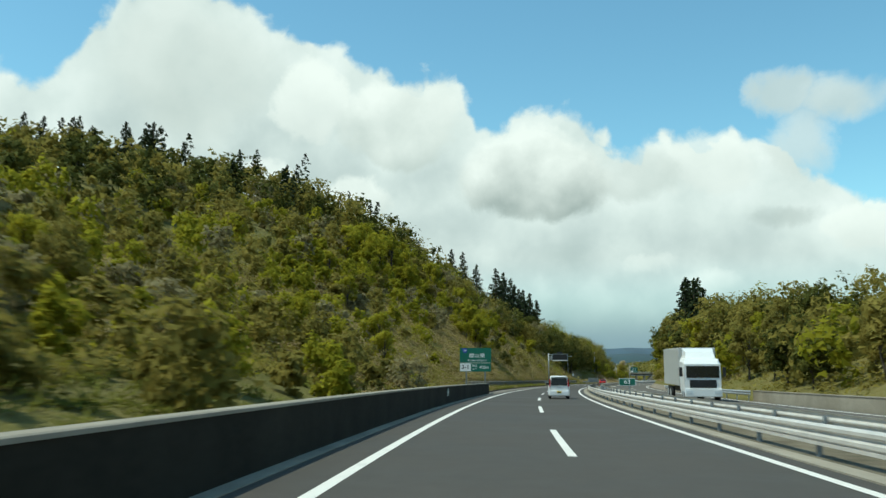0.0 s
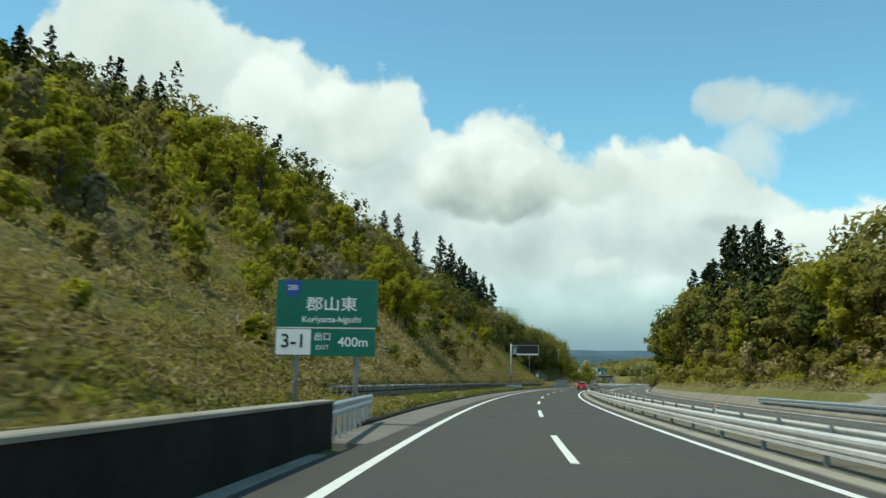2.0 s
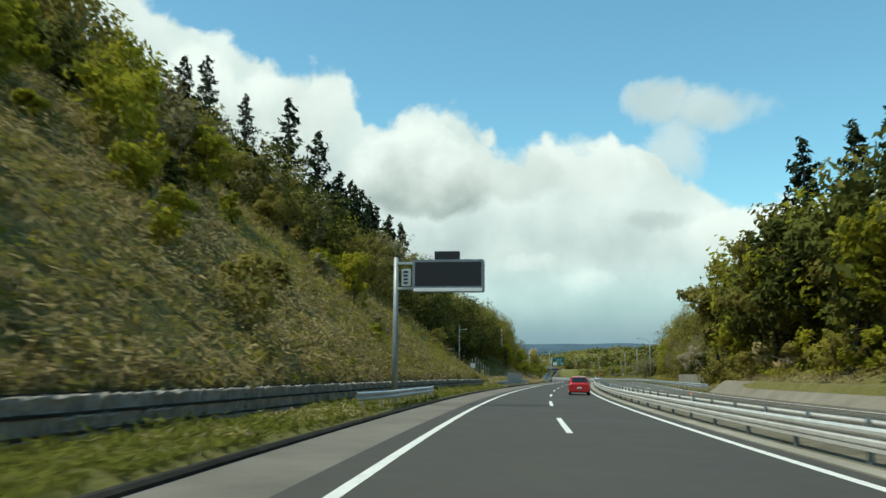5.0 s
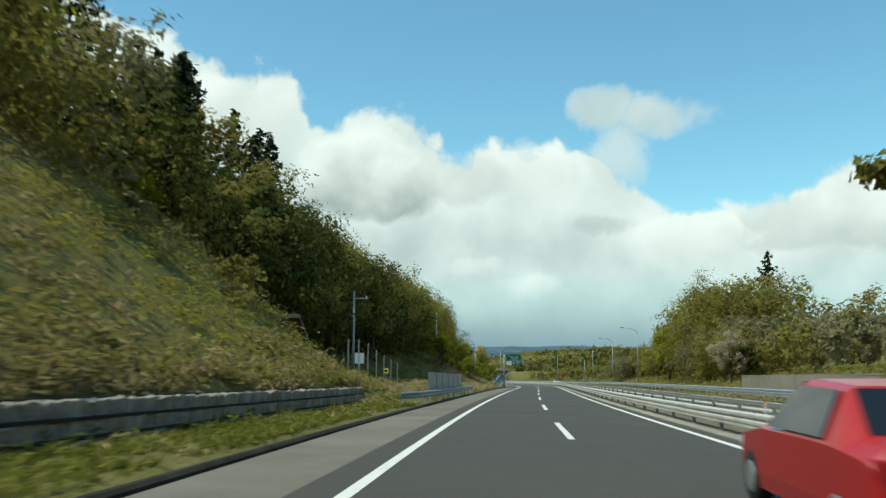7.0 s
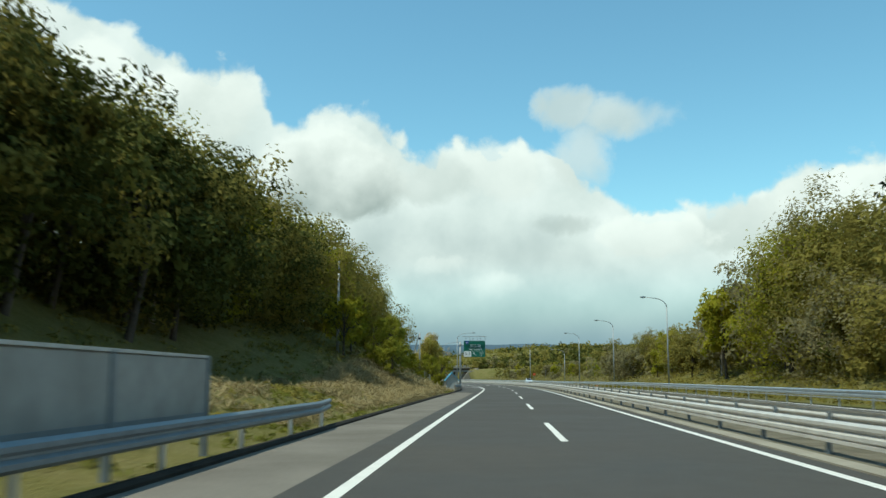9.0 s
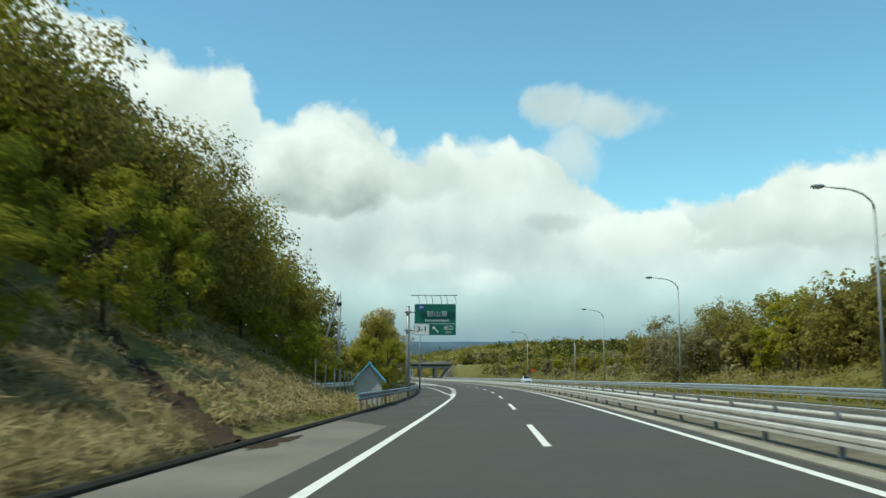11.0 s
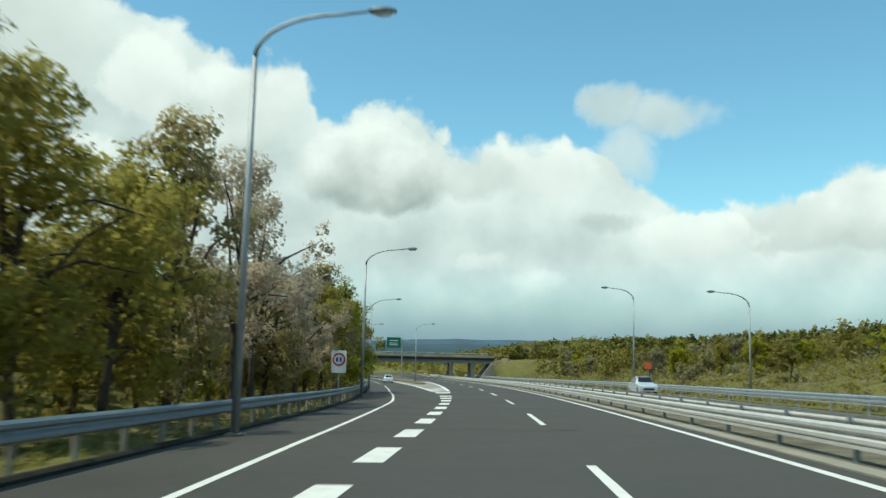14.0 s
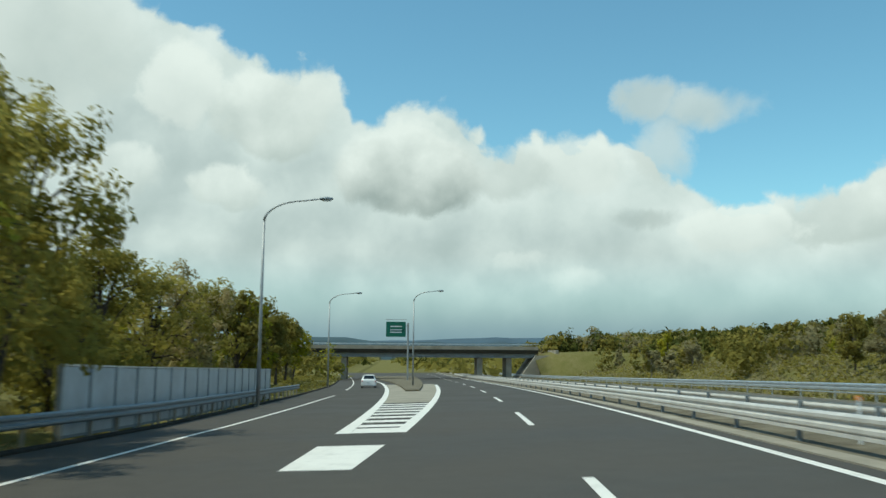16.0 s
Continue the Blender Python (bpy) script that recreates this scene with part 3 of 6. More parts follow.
# ------------------------------------------------------------------ paving
ROAD = np.arange(-60, 761, 4.0)
ribbon("road", ROAD, lambda s: np.where(s < 78, 4.5, np.where(s < 366, 4.22, kerb_line(s))), -4.0, 0.0, M_ASPHALT,
       "dark grey asphalt carriageway with white lane lines", "road", 0.25)
ribbon("road_opposite", ROAD, -7.1, outer, 0.0, M_ASPHALT_OPP, "pale worn asphalt of the opposite carriageway", "road", 0.25)
ribbon("shoulder", np.append(np.arange(79, 368, 4.0), 368.0), kerb_line, 4.22, -0.004, M_SHOULDER, "light grey concrete hard shoulder", "shoulder", 0.2)
ribbon("gutter", np.arange(-60, 80, 4.0), 4.8, 4.5, 0.012, M_CONCRETE, "pale concrete gutter strip at the wall's foot", "gutter", 0.2)
ribbon("median_edge", ROAD, -4.0, -4.42, 0.03, M_CONCRETE, "pale concrete edging strip of the median", "kerb", 0.25)
ribbon("median", ROAD, -4.42, -6.75, 0.0, M_GRAVEL, "gravel and dry grass median between guardrails", "median", 0.25)
ribbon("median_edge_opposite", ROAD, -6.75, -7.1, 0.03, M_CONCRETE, "pale concrete edging strip of the median", "kerb", 0.25)
kerb = tagged(sweep("kerb", np.arange(79, 700, 3.0), kerb_line, [(-0.02, -0.2), (-0.02, 0.05), (0.04, 0.10), (0.15, 0.10), (0.22, -0.2)], M_KERB),
              "dark asphalt kerb along the hard shoulder", "kerb", "", "structure")


def stripe(s0, s1, d, w=0.20, name="lane_line", h=0.006, step=4.0):
    s = np.linspace(s0, s1, max(2, int((s1 - s0) / step) + 1))
    dd = d(s) if callable(d) else np.full(len(s), float(d))
    return ribbon(name, s, dd + w / 2, dd - w / 2, h, M_PAINT, "white painted road line", "road marking", 0.0, "structure")


stripe(-60, 410, 3.5)
stripe(-60, 760, -3.5)
stripe(404, 760, exit_line, 0.16)
stripe(-60, 760, -7.5)
stripe(-60, 760, lambda s: outer(s) + 0.6)
PHASE = 15.92
for k in range(-3, 37):
    ob = stripe(PHASE + 20 * k, PHASE + 20 * k + 8, 0.0, 0.17, "lane_dash")
    ob["label"], ob["group"] = "white painted lane dash", "lane dashes"
    ob = stripe(PHASE + 20 * k + 5, PHASE + 20 * k + 13, -11.05, 0.17, "lane_dash")
    ob["label"], ob["group"] = "white painted lane dash of the opposite carriageway", "lane dashes opposite"
# broad exit blocks
v = plan(np.array([408.5, 417.3, 417.3, 409.5]), np.array([3.62, 4.0, 3.45, 3.42]), 0.008)
tagged(new("exit_wedge", mesh_of("exit_wedge", v, [(0, 1, 2, 3)], [M_PAINT])), "white painted wedge where the exit lane begins", "road marking", "", "structure")
for k in range(13):
    a = 419.4 + 6.16 * k
    b = a + 3.1
    ob = ribbon("exit_block", [a, (a + b) / 2, b], lambda s: np.interp(s, [415, 480, 500, 512], [3.95, 4.0, 4.5, 4.95]), 3.45, 0.008, M_PAINT, "broad white dash dividing the exit lane", "road marking", 0.0, "structure", "exit lane dashes")
ob = ribbon("exit_block", [505.5, 508, 510.3], lambda s: np.interp(s, [505, 510.4], [4.64, 4.95]), 3.5, 0.008, M_PAINT, "broad white dash dividing the exit lane", "road marking", 0.0, "structure", "exit lane dashes")


def gore_left(s):
    return np.interp(s, [514.4, 577, 617, 660, 760], [5.05, 8.6, 10.9, 14.3, 21.0])


stripe(514.4, 680, lambda s: gore_left(s), 0.38, "gore_line")
stripe(514.4, 600, 3.55, 0.36, "gore_line")
for k in range(9):
    a = 514.4 + k * 2.6
    ribbon("gore_bar", [a, a + (2.0 if k == 0 else 1.25)], lambda s: gore_left(s) - 0.2, 3.72, 0.008, M_PAINT, "white painted bar across the gore", "road marking", 0.0, "structure", "gore bars")
ribbon("gore_paving", np.arange(538, 610, 3.0), lambda s: gore_left(s) - 0.2, 3.74, 0.012, M_CONCRETE, "pale paved gore between the lanes", "pavement")
ribbon("gore_island", np.arange(566, 700, 4.0), lambda s: np.maximum(gore_left(s) - 1.6, 5.4), 5.2, 0.16, M_GRAVEL, "raised gravel island behind the gore", "traffic island", 0.2)

# worn repair patches on the exit lane
for pts in (((384.2, 4.15), (385.2, 5.1), (386.6, 5.25), (386.3, 4.5)), ((389.6, 4.2), (390.4, 5.25), (391.3, 5.1), (391.0, 4.3)), ((401.8, 4.1), (402.4, 5.0), (404.4, 5.1), (404.0, 4.2)),
            ((414.0, 5.6), (415.0, 6.6), (418.5, 6.7), (417.2, 5.7)), ((396.5, 5.0), (397.2, 5.7), (399.0, 5.6), (398.6, 5.0))):
    q = np.array(pts)
    tagged(new("repair_patch", mesh_of("repair_patch", plan(q[:, 0], q[:, 1], 0.006), [(3, 2, 1, 0)], [M_ASPHALT_OPP])), "pale worn repair patch on the asphalt", "road patch", "repair patches", "structure")

# ------------------------------------------------------------------ walls
def wall_run(name, s0, s1, d, prof, mat, label, cap=None):
    e = thing(name, label, "wall", "", None, "structure")
    S = np.linspace(s0, s1, int((s1 - s0) / 4) + 2)
    sweep("wall_body", S, d, prof, mat, e)
    if cap:
        sweep("coping", S, d, cap, M_CONCRETE, e)["label"] = "pale concrete coping"
    return e


# the road side lies away from the sun; its dark tone holds that shade
wall_run("wall_left", -60, 78, 4.82, [(0, -0.2), (0, 0.89), (0.25, 0.89), (0.25, -0.2)], M_CONCRETE_DARK, "stained concrete parapet wall, shade in its dark tone, with a pale coping",
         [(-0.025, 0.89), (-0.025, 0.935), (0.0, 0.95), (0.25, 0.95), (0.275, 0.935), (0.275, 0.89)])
wall_run("wall_right", -60, 62, -15.0, [(0, -0.2), (0, 0.68), (0.25, 0.68), (0.25, -0.2)], M_CONCRETE, "pale concrete parapet wall beyond the opposite carriageway",
         [(-0.03, 0.68), (-0.03, 0.73), (0.28, 0.73), (0.28, 0.68)])


# ------------------------------------------------------------------ guardrails
BEAM = [(0.0, -0.17), (0.055, -0.12), (0.055, -0.06), (0.0, -0.015), (0.0, 0.015), (0.055, 0.06), (0.055, 0.12), (0.0, 0.17),
        (-0.012, 0.17), (0.038, 0.115), (0.038, 0.06), (-0.014, 0.015), (-0.014, -0.015), (0.038, -0.06), (0.038, -0.115), (-0.012, -0.17)]


def post_mesh(name, h, mat, r=0.057):
    bm = bmesh.new()
    tube(bm, [(0, 0, -0.3), (0, 0, h - 0.01), (0, 0, h)], [r, r, r * 0.6], 8)
    me = bpy.data.meshes.new(name)
    bm.to_mesh(me); bm.free()
    me.materials.append(mat)
    return me


def guardrail(label, s0, s1, d, beam_h, face, mat, post_h, low=None, spacing=4.0, post_mat=None, flare=0.0):
    """face +1: the beam bulges towards larger d. low: height of a slim lower rail."""
    e = thing("guardrail", label, "guardrail")
    dl = (lambda s: (d(s) if callable(d) else np.full(np.shape(s), float(d))) + flare * smooth(s0 + 4, s0, s) + flare * smooth(s1 - 4, s1, s))
    S = np.arange(s0, s1 + 0.01, 2.0)
    ob = sweep("beam", S, dl, [(face * (0.07 + a), beam_h + b) for a, b in (BEAM if face > 0 else BEAM[::-1])], mat, e, smoothed=False)
    if low:
        sweep("lower_rail", S, dl, [(face * a, low + b) for a, b in ((0.06, -0.035), (0.13, -0.03), (0.13, 0.03), (0.06, 0.035))][::face], mat, e)
    me = post_mesh("post", post_h, post_mat or mat)
    for q in np.arange(s0 + 1.0, s1, spacing):
        put(new("post", me), e, Matrix.Translation(spot(q, float(dl(np.array([q]))[0]), 0.0)))
    return e


guardrail("white two-rail steel guardrail along the median", -40, 700, -4.72, 0.47, 1, M_STEEL_WHITE, 0.60, 0.27, 4.0, M_STEEL_DULL)
guardrail("white steel guardrail facing the opposite carriageway", -40, 700, -6.25, 0.52, -1, M_STEEL_WHITE, 0.62, None, 4.0, M_STEEL_DULL)
guardrail("galvanised steel guardrail beyond the opposite carriageway", 240, 700, lambda s: outer(s) - 0.3, 0.66, 1, M_STEEL, 0.78, 0.40, 4.0)
guardrail("galvanised steel guardrail beyond the opposite carriageway", 63, 122, -14.9, 0.52, 1, M_STEEL, 0.62, None, 4.0)
guardrail("short galvanised guardrail where the parapet wall ends", 78.3, 90, lambda s: np.interp(s, [78, 90], [4.98, 5.95]), 0.72, -1, M_STEEL, 0.86, None, 1.2)
guardrail("short galvanised guardrail at the message sign", 184, 206, 6.75, 0.62, -1, M_STEEL, 0.72, None, 2.0, None, 0.5)
guardrail("weathered galvanised guardrail before the noise barrier", 256, 304, 6.55, 0.62, -1, M_STEEL_DULL, 0.74, None, 4.0, M_STEEL, 0.5)
guardrail("galvanised guardrail along the exit lane", 374, 560, lambda s: kerb_line(s) + 0.25, 0.66, -1, M_STEEL_DULL, 0.76, None, 2.0, M_CONCRETE, 0.0)


# ------------------------------------------------------------------ masonry at the foot of the slope
def stone_wall():
    e = thing("wall_stone", "low weathered grey stone retaining wall below the hillside", "wall", "", None, "structure")
    S = np.arange(99, 259, 2.0)
    base = lambda s: np.interp(s, [99, 104, 250, 258], [9.6, 9.0, 8.6, 8.9])
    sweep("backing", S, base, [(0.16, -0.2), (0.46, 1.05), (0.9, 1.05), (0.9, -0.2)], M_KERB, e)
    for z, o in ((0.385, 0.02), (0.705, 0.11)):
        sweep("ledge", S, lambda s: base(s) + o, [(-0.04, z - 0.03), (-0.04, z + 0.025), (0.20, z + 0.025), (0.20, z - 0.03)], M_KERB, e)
    rng = np.random.default_rng(5)
    meshes = []
    for k in range(6):
        long_, tall_ = (0.31, 0.25, 0.28, 0.24, 0.33, 0.26)[k], (0.15, 0.14, 0.155, 0.14, 0.15, 0.15)[k]
        bm = boxed(-long_, -0.10, -tall_, long_, 0.10, tall_, bevel=0.035)
        for v in bm.verts:
            v.co += Vector(rng.normal(0, 0.024, 3).tolist())
            v.co.x += 0.10 * v.co.z * (1 if k % 2 else -1)
        me = bpy.data.meshes.new("stone")
        bm.to_mesh(me); bm.free()
        me.materials.append(M_STONE)
        meshes.append(me)
    rest = []
    for row in range(3):
        z = 0.22 + 0.32 * row
        for s in np.arange(100 + 0.25 * (row % 2), 257, 0.5):
            d = float(base(np.array([s]))[0]) + 0.10 + 0.09 * row
            m = Matrix.Translation(spot(s, d, z)) @ Matrix.Rotation(heading(s) + math.pi / 2 + float(rng.normal(0, 0.03)), 4, "Z") @ Matrix.Rotation(float(rng.normal(0, 0.05)), 4, "Y")
            me = meshes[int(rng.integers(6))]
            if 112 <= s < 160:
                put(new("stone", me), e, m)
            else:
                rest.append((me, m))
    verts, faces = [], []
    for me, m in rest:
        o = len(verts)
        verts += [m @ v.co for v in me.vertices]
        faces += [tuple(o + i for i in f.vertices) for f in me.polygons]
    ob = put(new("stone_courses", mesh_of("stone_courses", [tuple(v) for v in verts], faces, [M_STONE])), e)
    ob["kind"] = "stuff"


def bank_right():
    S = np.arange(98, 240, 3.0)
    sweep_ob = sweep("bank_opposite", S, lambda s: outer(s) - 0.1, [(0.0, -0.2), (-0.05, 0.08), (-1.45, np.float64(1.16)), (-1.9, 1.22), (-1.9, -0.2)], M_BANK)
    tagged(sweep_ob, "brownish sloping concrete bank beyond the opposite carriageway", "bank", "", "structure")


def gully():
    """Gully earth with a painted tree shadow, spilling over the kerb onto the shoulder."""
    rng = np.random.default_rng(77)
    dd = np.arange(6.75, 13.3, 0.22)
    half = np.interp(dd, [6.7, 7.6, 9.5, 13.3], [2.2, 1.8, 1.5, 0.5])
    k = np.linspace(-1, 1, 15)
    S = gully_line(dd)[:, None] + half[:, None] * k[None, :] * (1 + 0.10 * rng.normal(size=(len(dd), 1)))
    D = np.repeat(dd[:, None], 15, 1)
    v = plan(S, D, terrain(S, D) + 0.07 + 0.05 * rng.uniform(-1, 1, S.shape) - 0.10 * np.abs(k[None, :]) ** 3)
    n = len(dd)
    f = [(i * 15 + j, i * 15 + j + 1, (i + 1) * 15 + j + 1, (i + 1) * 15 + j) for i in range(n - 1) for j in range(14)]
    tagged(new("gully", mesh_of("gully", v.reshape(-1, 3), f, [M_EARTH], False)), "bare earth in a gully on the bank, tree shadow in its dark tone", "bare earth", "", "structure")
    q = np.linspace(0, 2 * math.pi, 22)[:-1]
    r = 1 + 0.25 * rng.normal(size=21)
    pts = plan(357.6 + 1.9 * np.cos(q) * r, 6.02 + 0.30 * np.sin(q) * r, 0.008)
    tagged(new("washed_soil", mesh_of("washed_soil", pts, [tuple(range(20, -1, -1))], [M_EARTH])), "dark soil patch on the shoulder, tree shadow in its tone", "soil", "", "structure")


stone_wall()
bank_right()
gully()

# ------------------------------------------------------------------ plants
RNG = np.random.default_rng(7)


def leaf_quads(centres, normals, size, rng, aspect=0.6, flat=0.5):
    """Three-cornered leaves round given centres; normals steer them."""
    n = len(centres)
    nr = normals + rng.normal(0, flat, (n, 3))
    nr /= np.linalg.norm(nr, axis=1, keepdims=True) + 1e-9
    a = rng.normal(size=(n, 3))
    u = np.cross(nr, a); u /= np.linalg.norm(u, axis=1, keepdims=True) + 1e-9
    w = np.cross(nr, u)
    sz = size * rng.uniform(0.6, 1.35, (n, 1))
    u, w = u * sz, w * sz * aspect
    k = rng.uniform(-0.5, 0.5, (n, 1))
    a, b, c = centres - u, centres + u * k - w * 1.3, centres + u * 0.8 + w
    out = normals / (np.linalg.norm(normals, axis=1, keepdims=True) + 1e-9)
    face = np.cross(b - a, c - a)
    face /= np.linalg.norm(face, axis=1, keepdims=True) + 1e-9
    turn = np.sum(face * out, axis=1, keepdims=True) < 0
    b, c, face = np.where(turn, c, b), np.where(turn, b, c), np.where(turn, -face, face)
    bent = 0.45 * face + 0.75 * out
    return np.stack([a, b, c, bent / np.linalg.norm(bent, axis=1, keepdims=True)], 1)


def clump_points(n, lobes, rng):
    """Points in the shells of small tufts that gather round ellipsoid lobes (x, y, z, rx, rz)."""
    lob = np.repeat(np.asarray(lobes, float)[:, :5], 7, axis=0)
    u = rng.normal(size=(len(lob), 3)); u /= np.linalg.norm(u, axis=1, keepdims=True)
    box_r = np.stack([lob[:, 3], lob[:, 3], lob[:, 4]], -1)
    mid = lob[:, :3] + u * box_r * rng.uniform(0.45, 0.85, (len(lob), 1))
    rad = box_r * rng.uniform(0.28, 0.56, (len(lob), 1))
    wt = rad[:, 0] ** 1.7
    pick_ = rng.choice(len(lob), n, p=wt / wt.sum())
    v = rng.normal(size=(n, 3)); v /= np.linalg.norm(v, axis=1, keepdims=True)
    r = rng.uniform(0.2, 1.0, (n, 1)) ** 0.5 * rng.uniform(0.8, 1.1, (n, 1))
    return mid[pick_] + v * r * rad[pick_], 0.6 * v + 0.7 * u[pick_]


def crown_lobes(n, width, z0, z1, radius, rng):
    """Lobes inside an egg-shaped crown: wide at half height, narrow above and below."""
    out = []
    for _ in range(n):
        f = rng.uniform(0, 1)
        reach = width * math.sqrt(max(0.05, 1 - (2 * f - 0.9) ** 2 * 0.85)) * math.sqrt(rng.uniform(0.05, 1))
        a, r = rng.uniform(0, 6.283), rng.uniform(*radius)
        out.append((reach * math.cos(a), reach * math.sin(a), z0 + (z1 - z0) * f, r, r * 0.9))
    return out


def trunk_bm(h, r, rng, limbs, lean=0.06):
    bm = bmesh.new()
    top = Vector((rng.normal(0, lean) * h, rng.normal(0, lean) * h, h))
    mid = top * 0.5 + Vector((rng.normal(0, 0.03) * h, rng.normal(0, 0.03) * h, 0))
    tube(bm, [(0, 0, -0.8), (0, 0, 0.0), mid * 0.5, mid, top], [r * 1.5, r * 1.15, r * 0.85, r * 0.65, r * 0.2], 7)
    for lb in limbs:
        t = rng.uniform(0.25, 0.8)
        a = mid * (t / 0.5) if t < 0.5 else mid.lerp(top, (t - 0.5) / 0.5)
        b = Vector(lb[:3])
        c = a.lerp(b, 0.55) + Vector((0, 0, 0.06 * h))
        tube(bm, [a, c, b], [r * 0.42, r * 0.28, r * 0.08], 5, False)
    return bm


def conifer_sprays(h, reach, boughs, per, rng):
    """Needle sprays along the boughs of a conifer: uneven layers with gaps between, a ragged pointed top."""
    P, V = [], []
    for i in range(boughs):
        f = ((i + rng.uniform(0, 1)) / boughs) ** 0.85
        z = h * (0.10 + 0.90 * f)
        a, R = i * 2.4 + rng.normal(0, 0.5), (reach * (1 - f) ** 0.70 + 0.15) * rng.uniform(0.5, 1.2)
        m = max(7, int(per * (R / reach) ** 0.8))
        t = rng.uniform(0.05, 1.0, m) ** 0.75
        side = rng.normal(0, 1, m) * 0.26 * R * (1.2 - t)
        droop = rng.uniform(0.05, 0.35)
        P.append(np.stack([math.cos(a) * R * t - math.sin(a) * side, math.sin(a) * R * t + math.cos(a) * side,
                           z - droop * R * t + 0.18 * R * t ** 3 + rng.normal(0, 0.12, m)], -1))
        V.append(np.tile([math.cos(a) * 0.5, math.sin(a) * 0.5, 0.85], (m, 1)))
    return np.concatenate(P), np.concatenate(V)


def tree_meshes(kind, seed):
    rng = np.random.default_rng(seed)
    if kind == "cedar":
        h = 13.0
        bm = bmesh.new()
        tube(bm, [(0, 0, -1), (0, 0, h * 0.5), (0, 0, h)], [0.26, 0.17, 0.03], 7)
        P, V = conifer_sprays(h, 3.2, 64, 52, rng)
        q = leaf_quads(P, V, 0.27, rng, 0.5, 0.45)
        return bm, q
    if kind == "bare":
        h = 8.0
        lobes = [(rng.normal(0, 1.5), rng.normal(0, 1.5), rng.uniform(4.5, 8), 1.3, 1.2) for _ in range(9)]
        bm = trunk_bm(h, 0.17, rng, [l for l in lobes for _ in range(2)])
        for l in lobes:
            for _ in range(10):
                a = Vector(l[:3]) * 0.8
                b = Vector(l[:3]) + Vector(rng.normal(0, 0.9, 3).tolist()) + Vector((0, 0, 0.5))
                tube(bm, [a, a.lerp(b, 0.5), b], [0.04, 0.03, 0.012], 4, False)
        p, v = clump_points(900, lobes, rng)
        return bm, leaf_quads(p, v, 0.11, rng, 0.4, 1.0)
    if kind == "bush":
        h = 2.2
        lobes = [(rng.normal(0, 0.9), rng.normal(0, 0.9), rng.uniform(0.4, 1.5), rng.uniform(0.5, 0.95), rng.uniform(0.5, 0.9)) for _ in range(8)]
        bm = trunk_bm(1.2, 0.05, rng, lobes)
        p, v = clump_points(1300, lobes, rng)
        return bm, leaf_quads(p, v + [0, 0, 0.5], 0.135, rng, 0.6, 0.6)
    if kind == "broad":
        h = 8.5
        lobes = [(0, 0, 6.0, 2.1, 2.0)] + crown_lobes(17, 2.5, 2.4, 7.7, (0.8, 1.5), rng)
        n, size = 2900, 0.21
    elif kind == "near":
        h = 8.0
        lobes = [(0, 0, 4.9, 2.0, 2.2)] + crown_lobes(28, 2.7, 1.0, 7.4, (0.65, 1.25), rng)
        n, size = 8400, 0.105
    else:
        h = 8.5
        lobes = crown_lobes(24, 3.3, 2.6, 8.6, (0.7, 1.25), rng)
        n, size = 8500, 0.085
    bm = trunk_bm(h * 0.8, 0.16 if kind != "near" else 0.13, rng, lobes if kind != "cherry" else lobes[:12])
    p, v = clump_points(n, lobes, rng)
    keep = p[:, 2] > 0.25
    return bm, leaf_quads(p[keep], v[keep] + [0, 0, 0.5], size, rng, 0.6, 0.5)


TREE_LIB = {}


def tree_kind(key, kind, leaf, bark, seeds, name, label, category="tree"):
    out = []
    for sd in seeds:
        bm, q = tree_meshes(kind, sd)
        tm = bpy.data.meshes.new("trunk")
        bm.to_mesh(tm); bm.free()
        tm.materials.append(bark)
        tm.polygons.foreach_set("use_smooth", [True] * len(tm.polygons))
        out.append((tm, quads_mesh("crown", q, leaf)))
    TREE_LIB[key] = (out, name, label, category)


tree_kind("cedar", "cedar", L_CEDAR, M_BARK, (1, 2, 3), "cedar_tree", "tall dark green cedar with drooping branches")
tree_kind("spring", "broad", L_SPRING, M_BARK, (11, 12, 13), "deciduous_tree", "deciduous tree in bright yellow-green spring leaf")
tree_kind("olive", "broad", L_OLIVE, M_BARK, (21, 22, 23, 24), "deciduous_tree", "leafy tree with olive green foliage")
tree_kind("dark", "broad", L_DARK, M_BARK, (31, 32, 33), "evergreen_tree", "dark evergreen broadleaf tree")
tree_kind("bud", "broad", L_BUD, M_BARK_PALE, (41, 42), "budding_tree", "budding tree with brownish new leaves")
tree_kind("bare", "bare", L_BUD, M_BARK_PALE, (51, 52), "bare_tree", "leafless pale grey tree with fine twigs")
tree_kind("near_spring", "near", L_FRESH, M_BARK, (61, 62), "roadside_tree", "bushy roadside tree in yellow-green spring leaf")
tree_kind("near_olive", "near", L_OLIVE_LIGHT, M_BARK, (63, 64), "roadside_tree", "bushy roadside tree with olive green leaves")
tree_kind("near_bud", "near", L_BUD_LIGHT, M_BARK, (65, 66), "roadside_tree", "roadside tree in thin brownish-olive new leaf")
tree_kind("cherry", "cherry", L_BLOSSOM, M_BARK, (71, 72), "cherry_tree", "cherry tree with thin pale pink blossom")
tree_kind("bush", "bush", L_OLIVE, M_BARK, (81, 82, 83), "shrub", "low olive green shrub on the bank", "shrub")
tree_kind("bush_spring", "bush", L_SPRING, M_BARK, (84, 85), "shrub", "low yellow-green shrub on the bank", "shrub")
tree_kind("bush_dry", "bush", L_VINE, M_BARK_PALE, (86, 87), "shrub", "low dry brown shrub on the bank", "shrub")


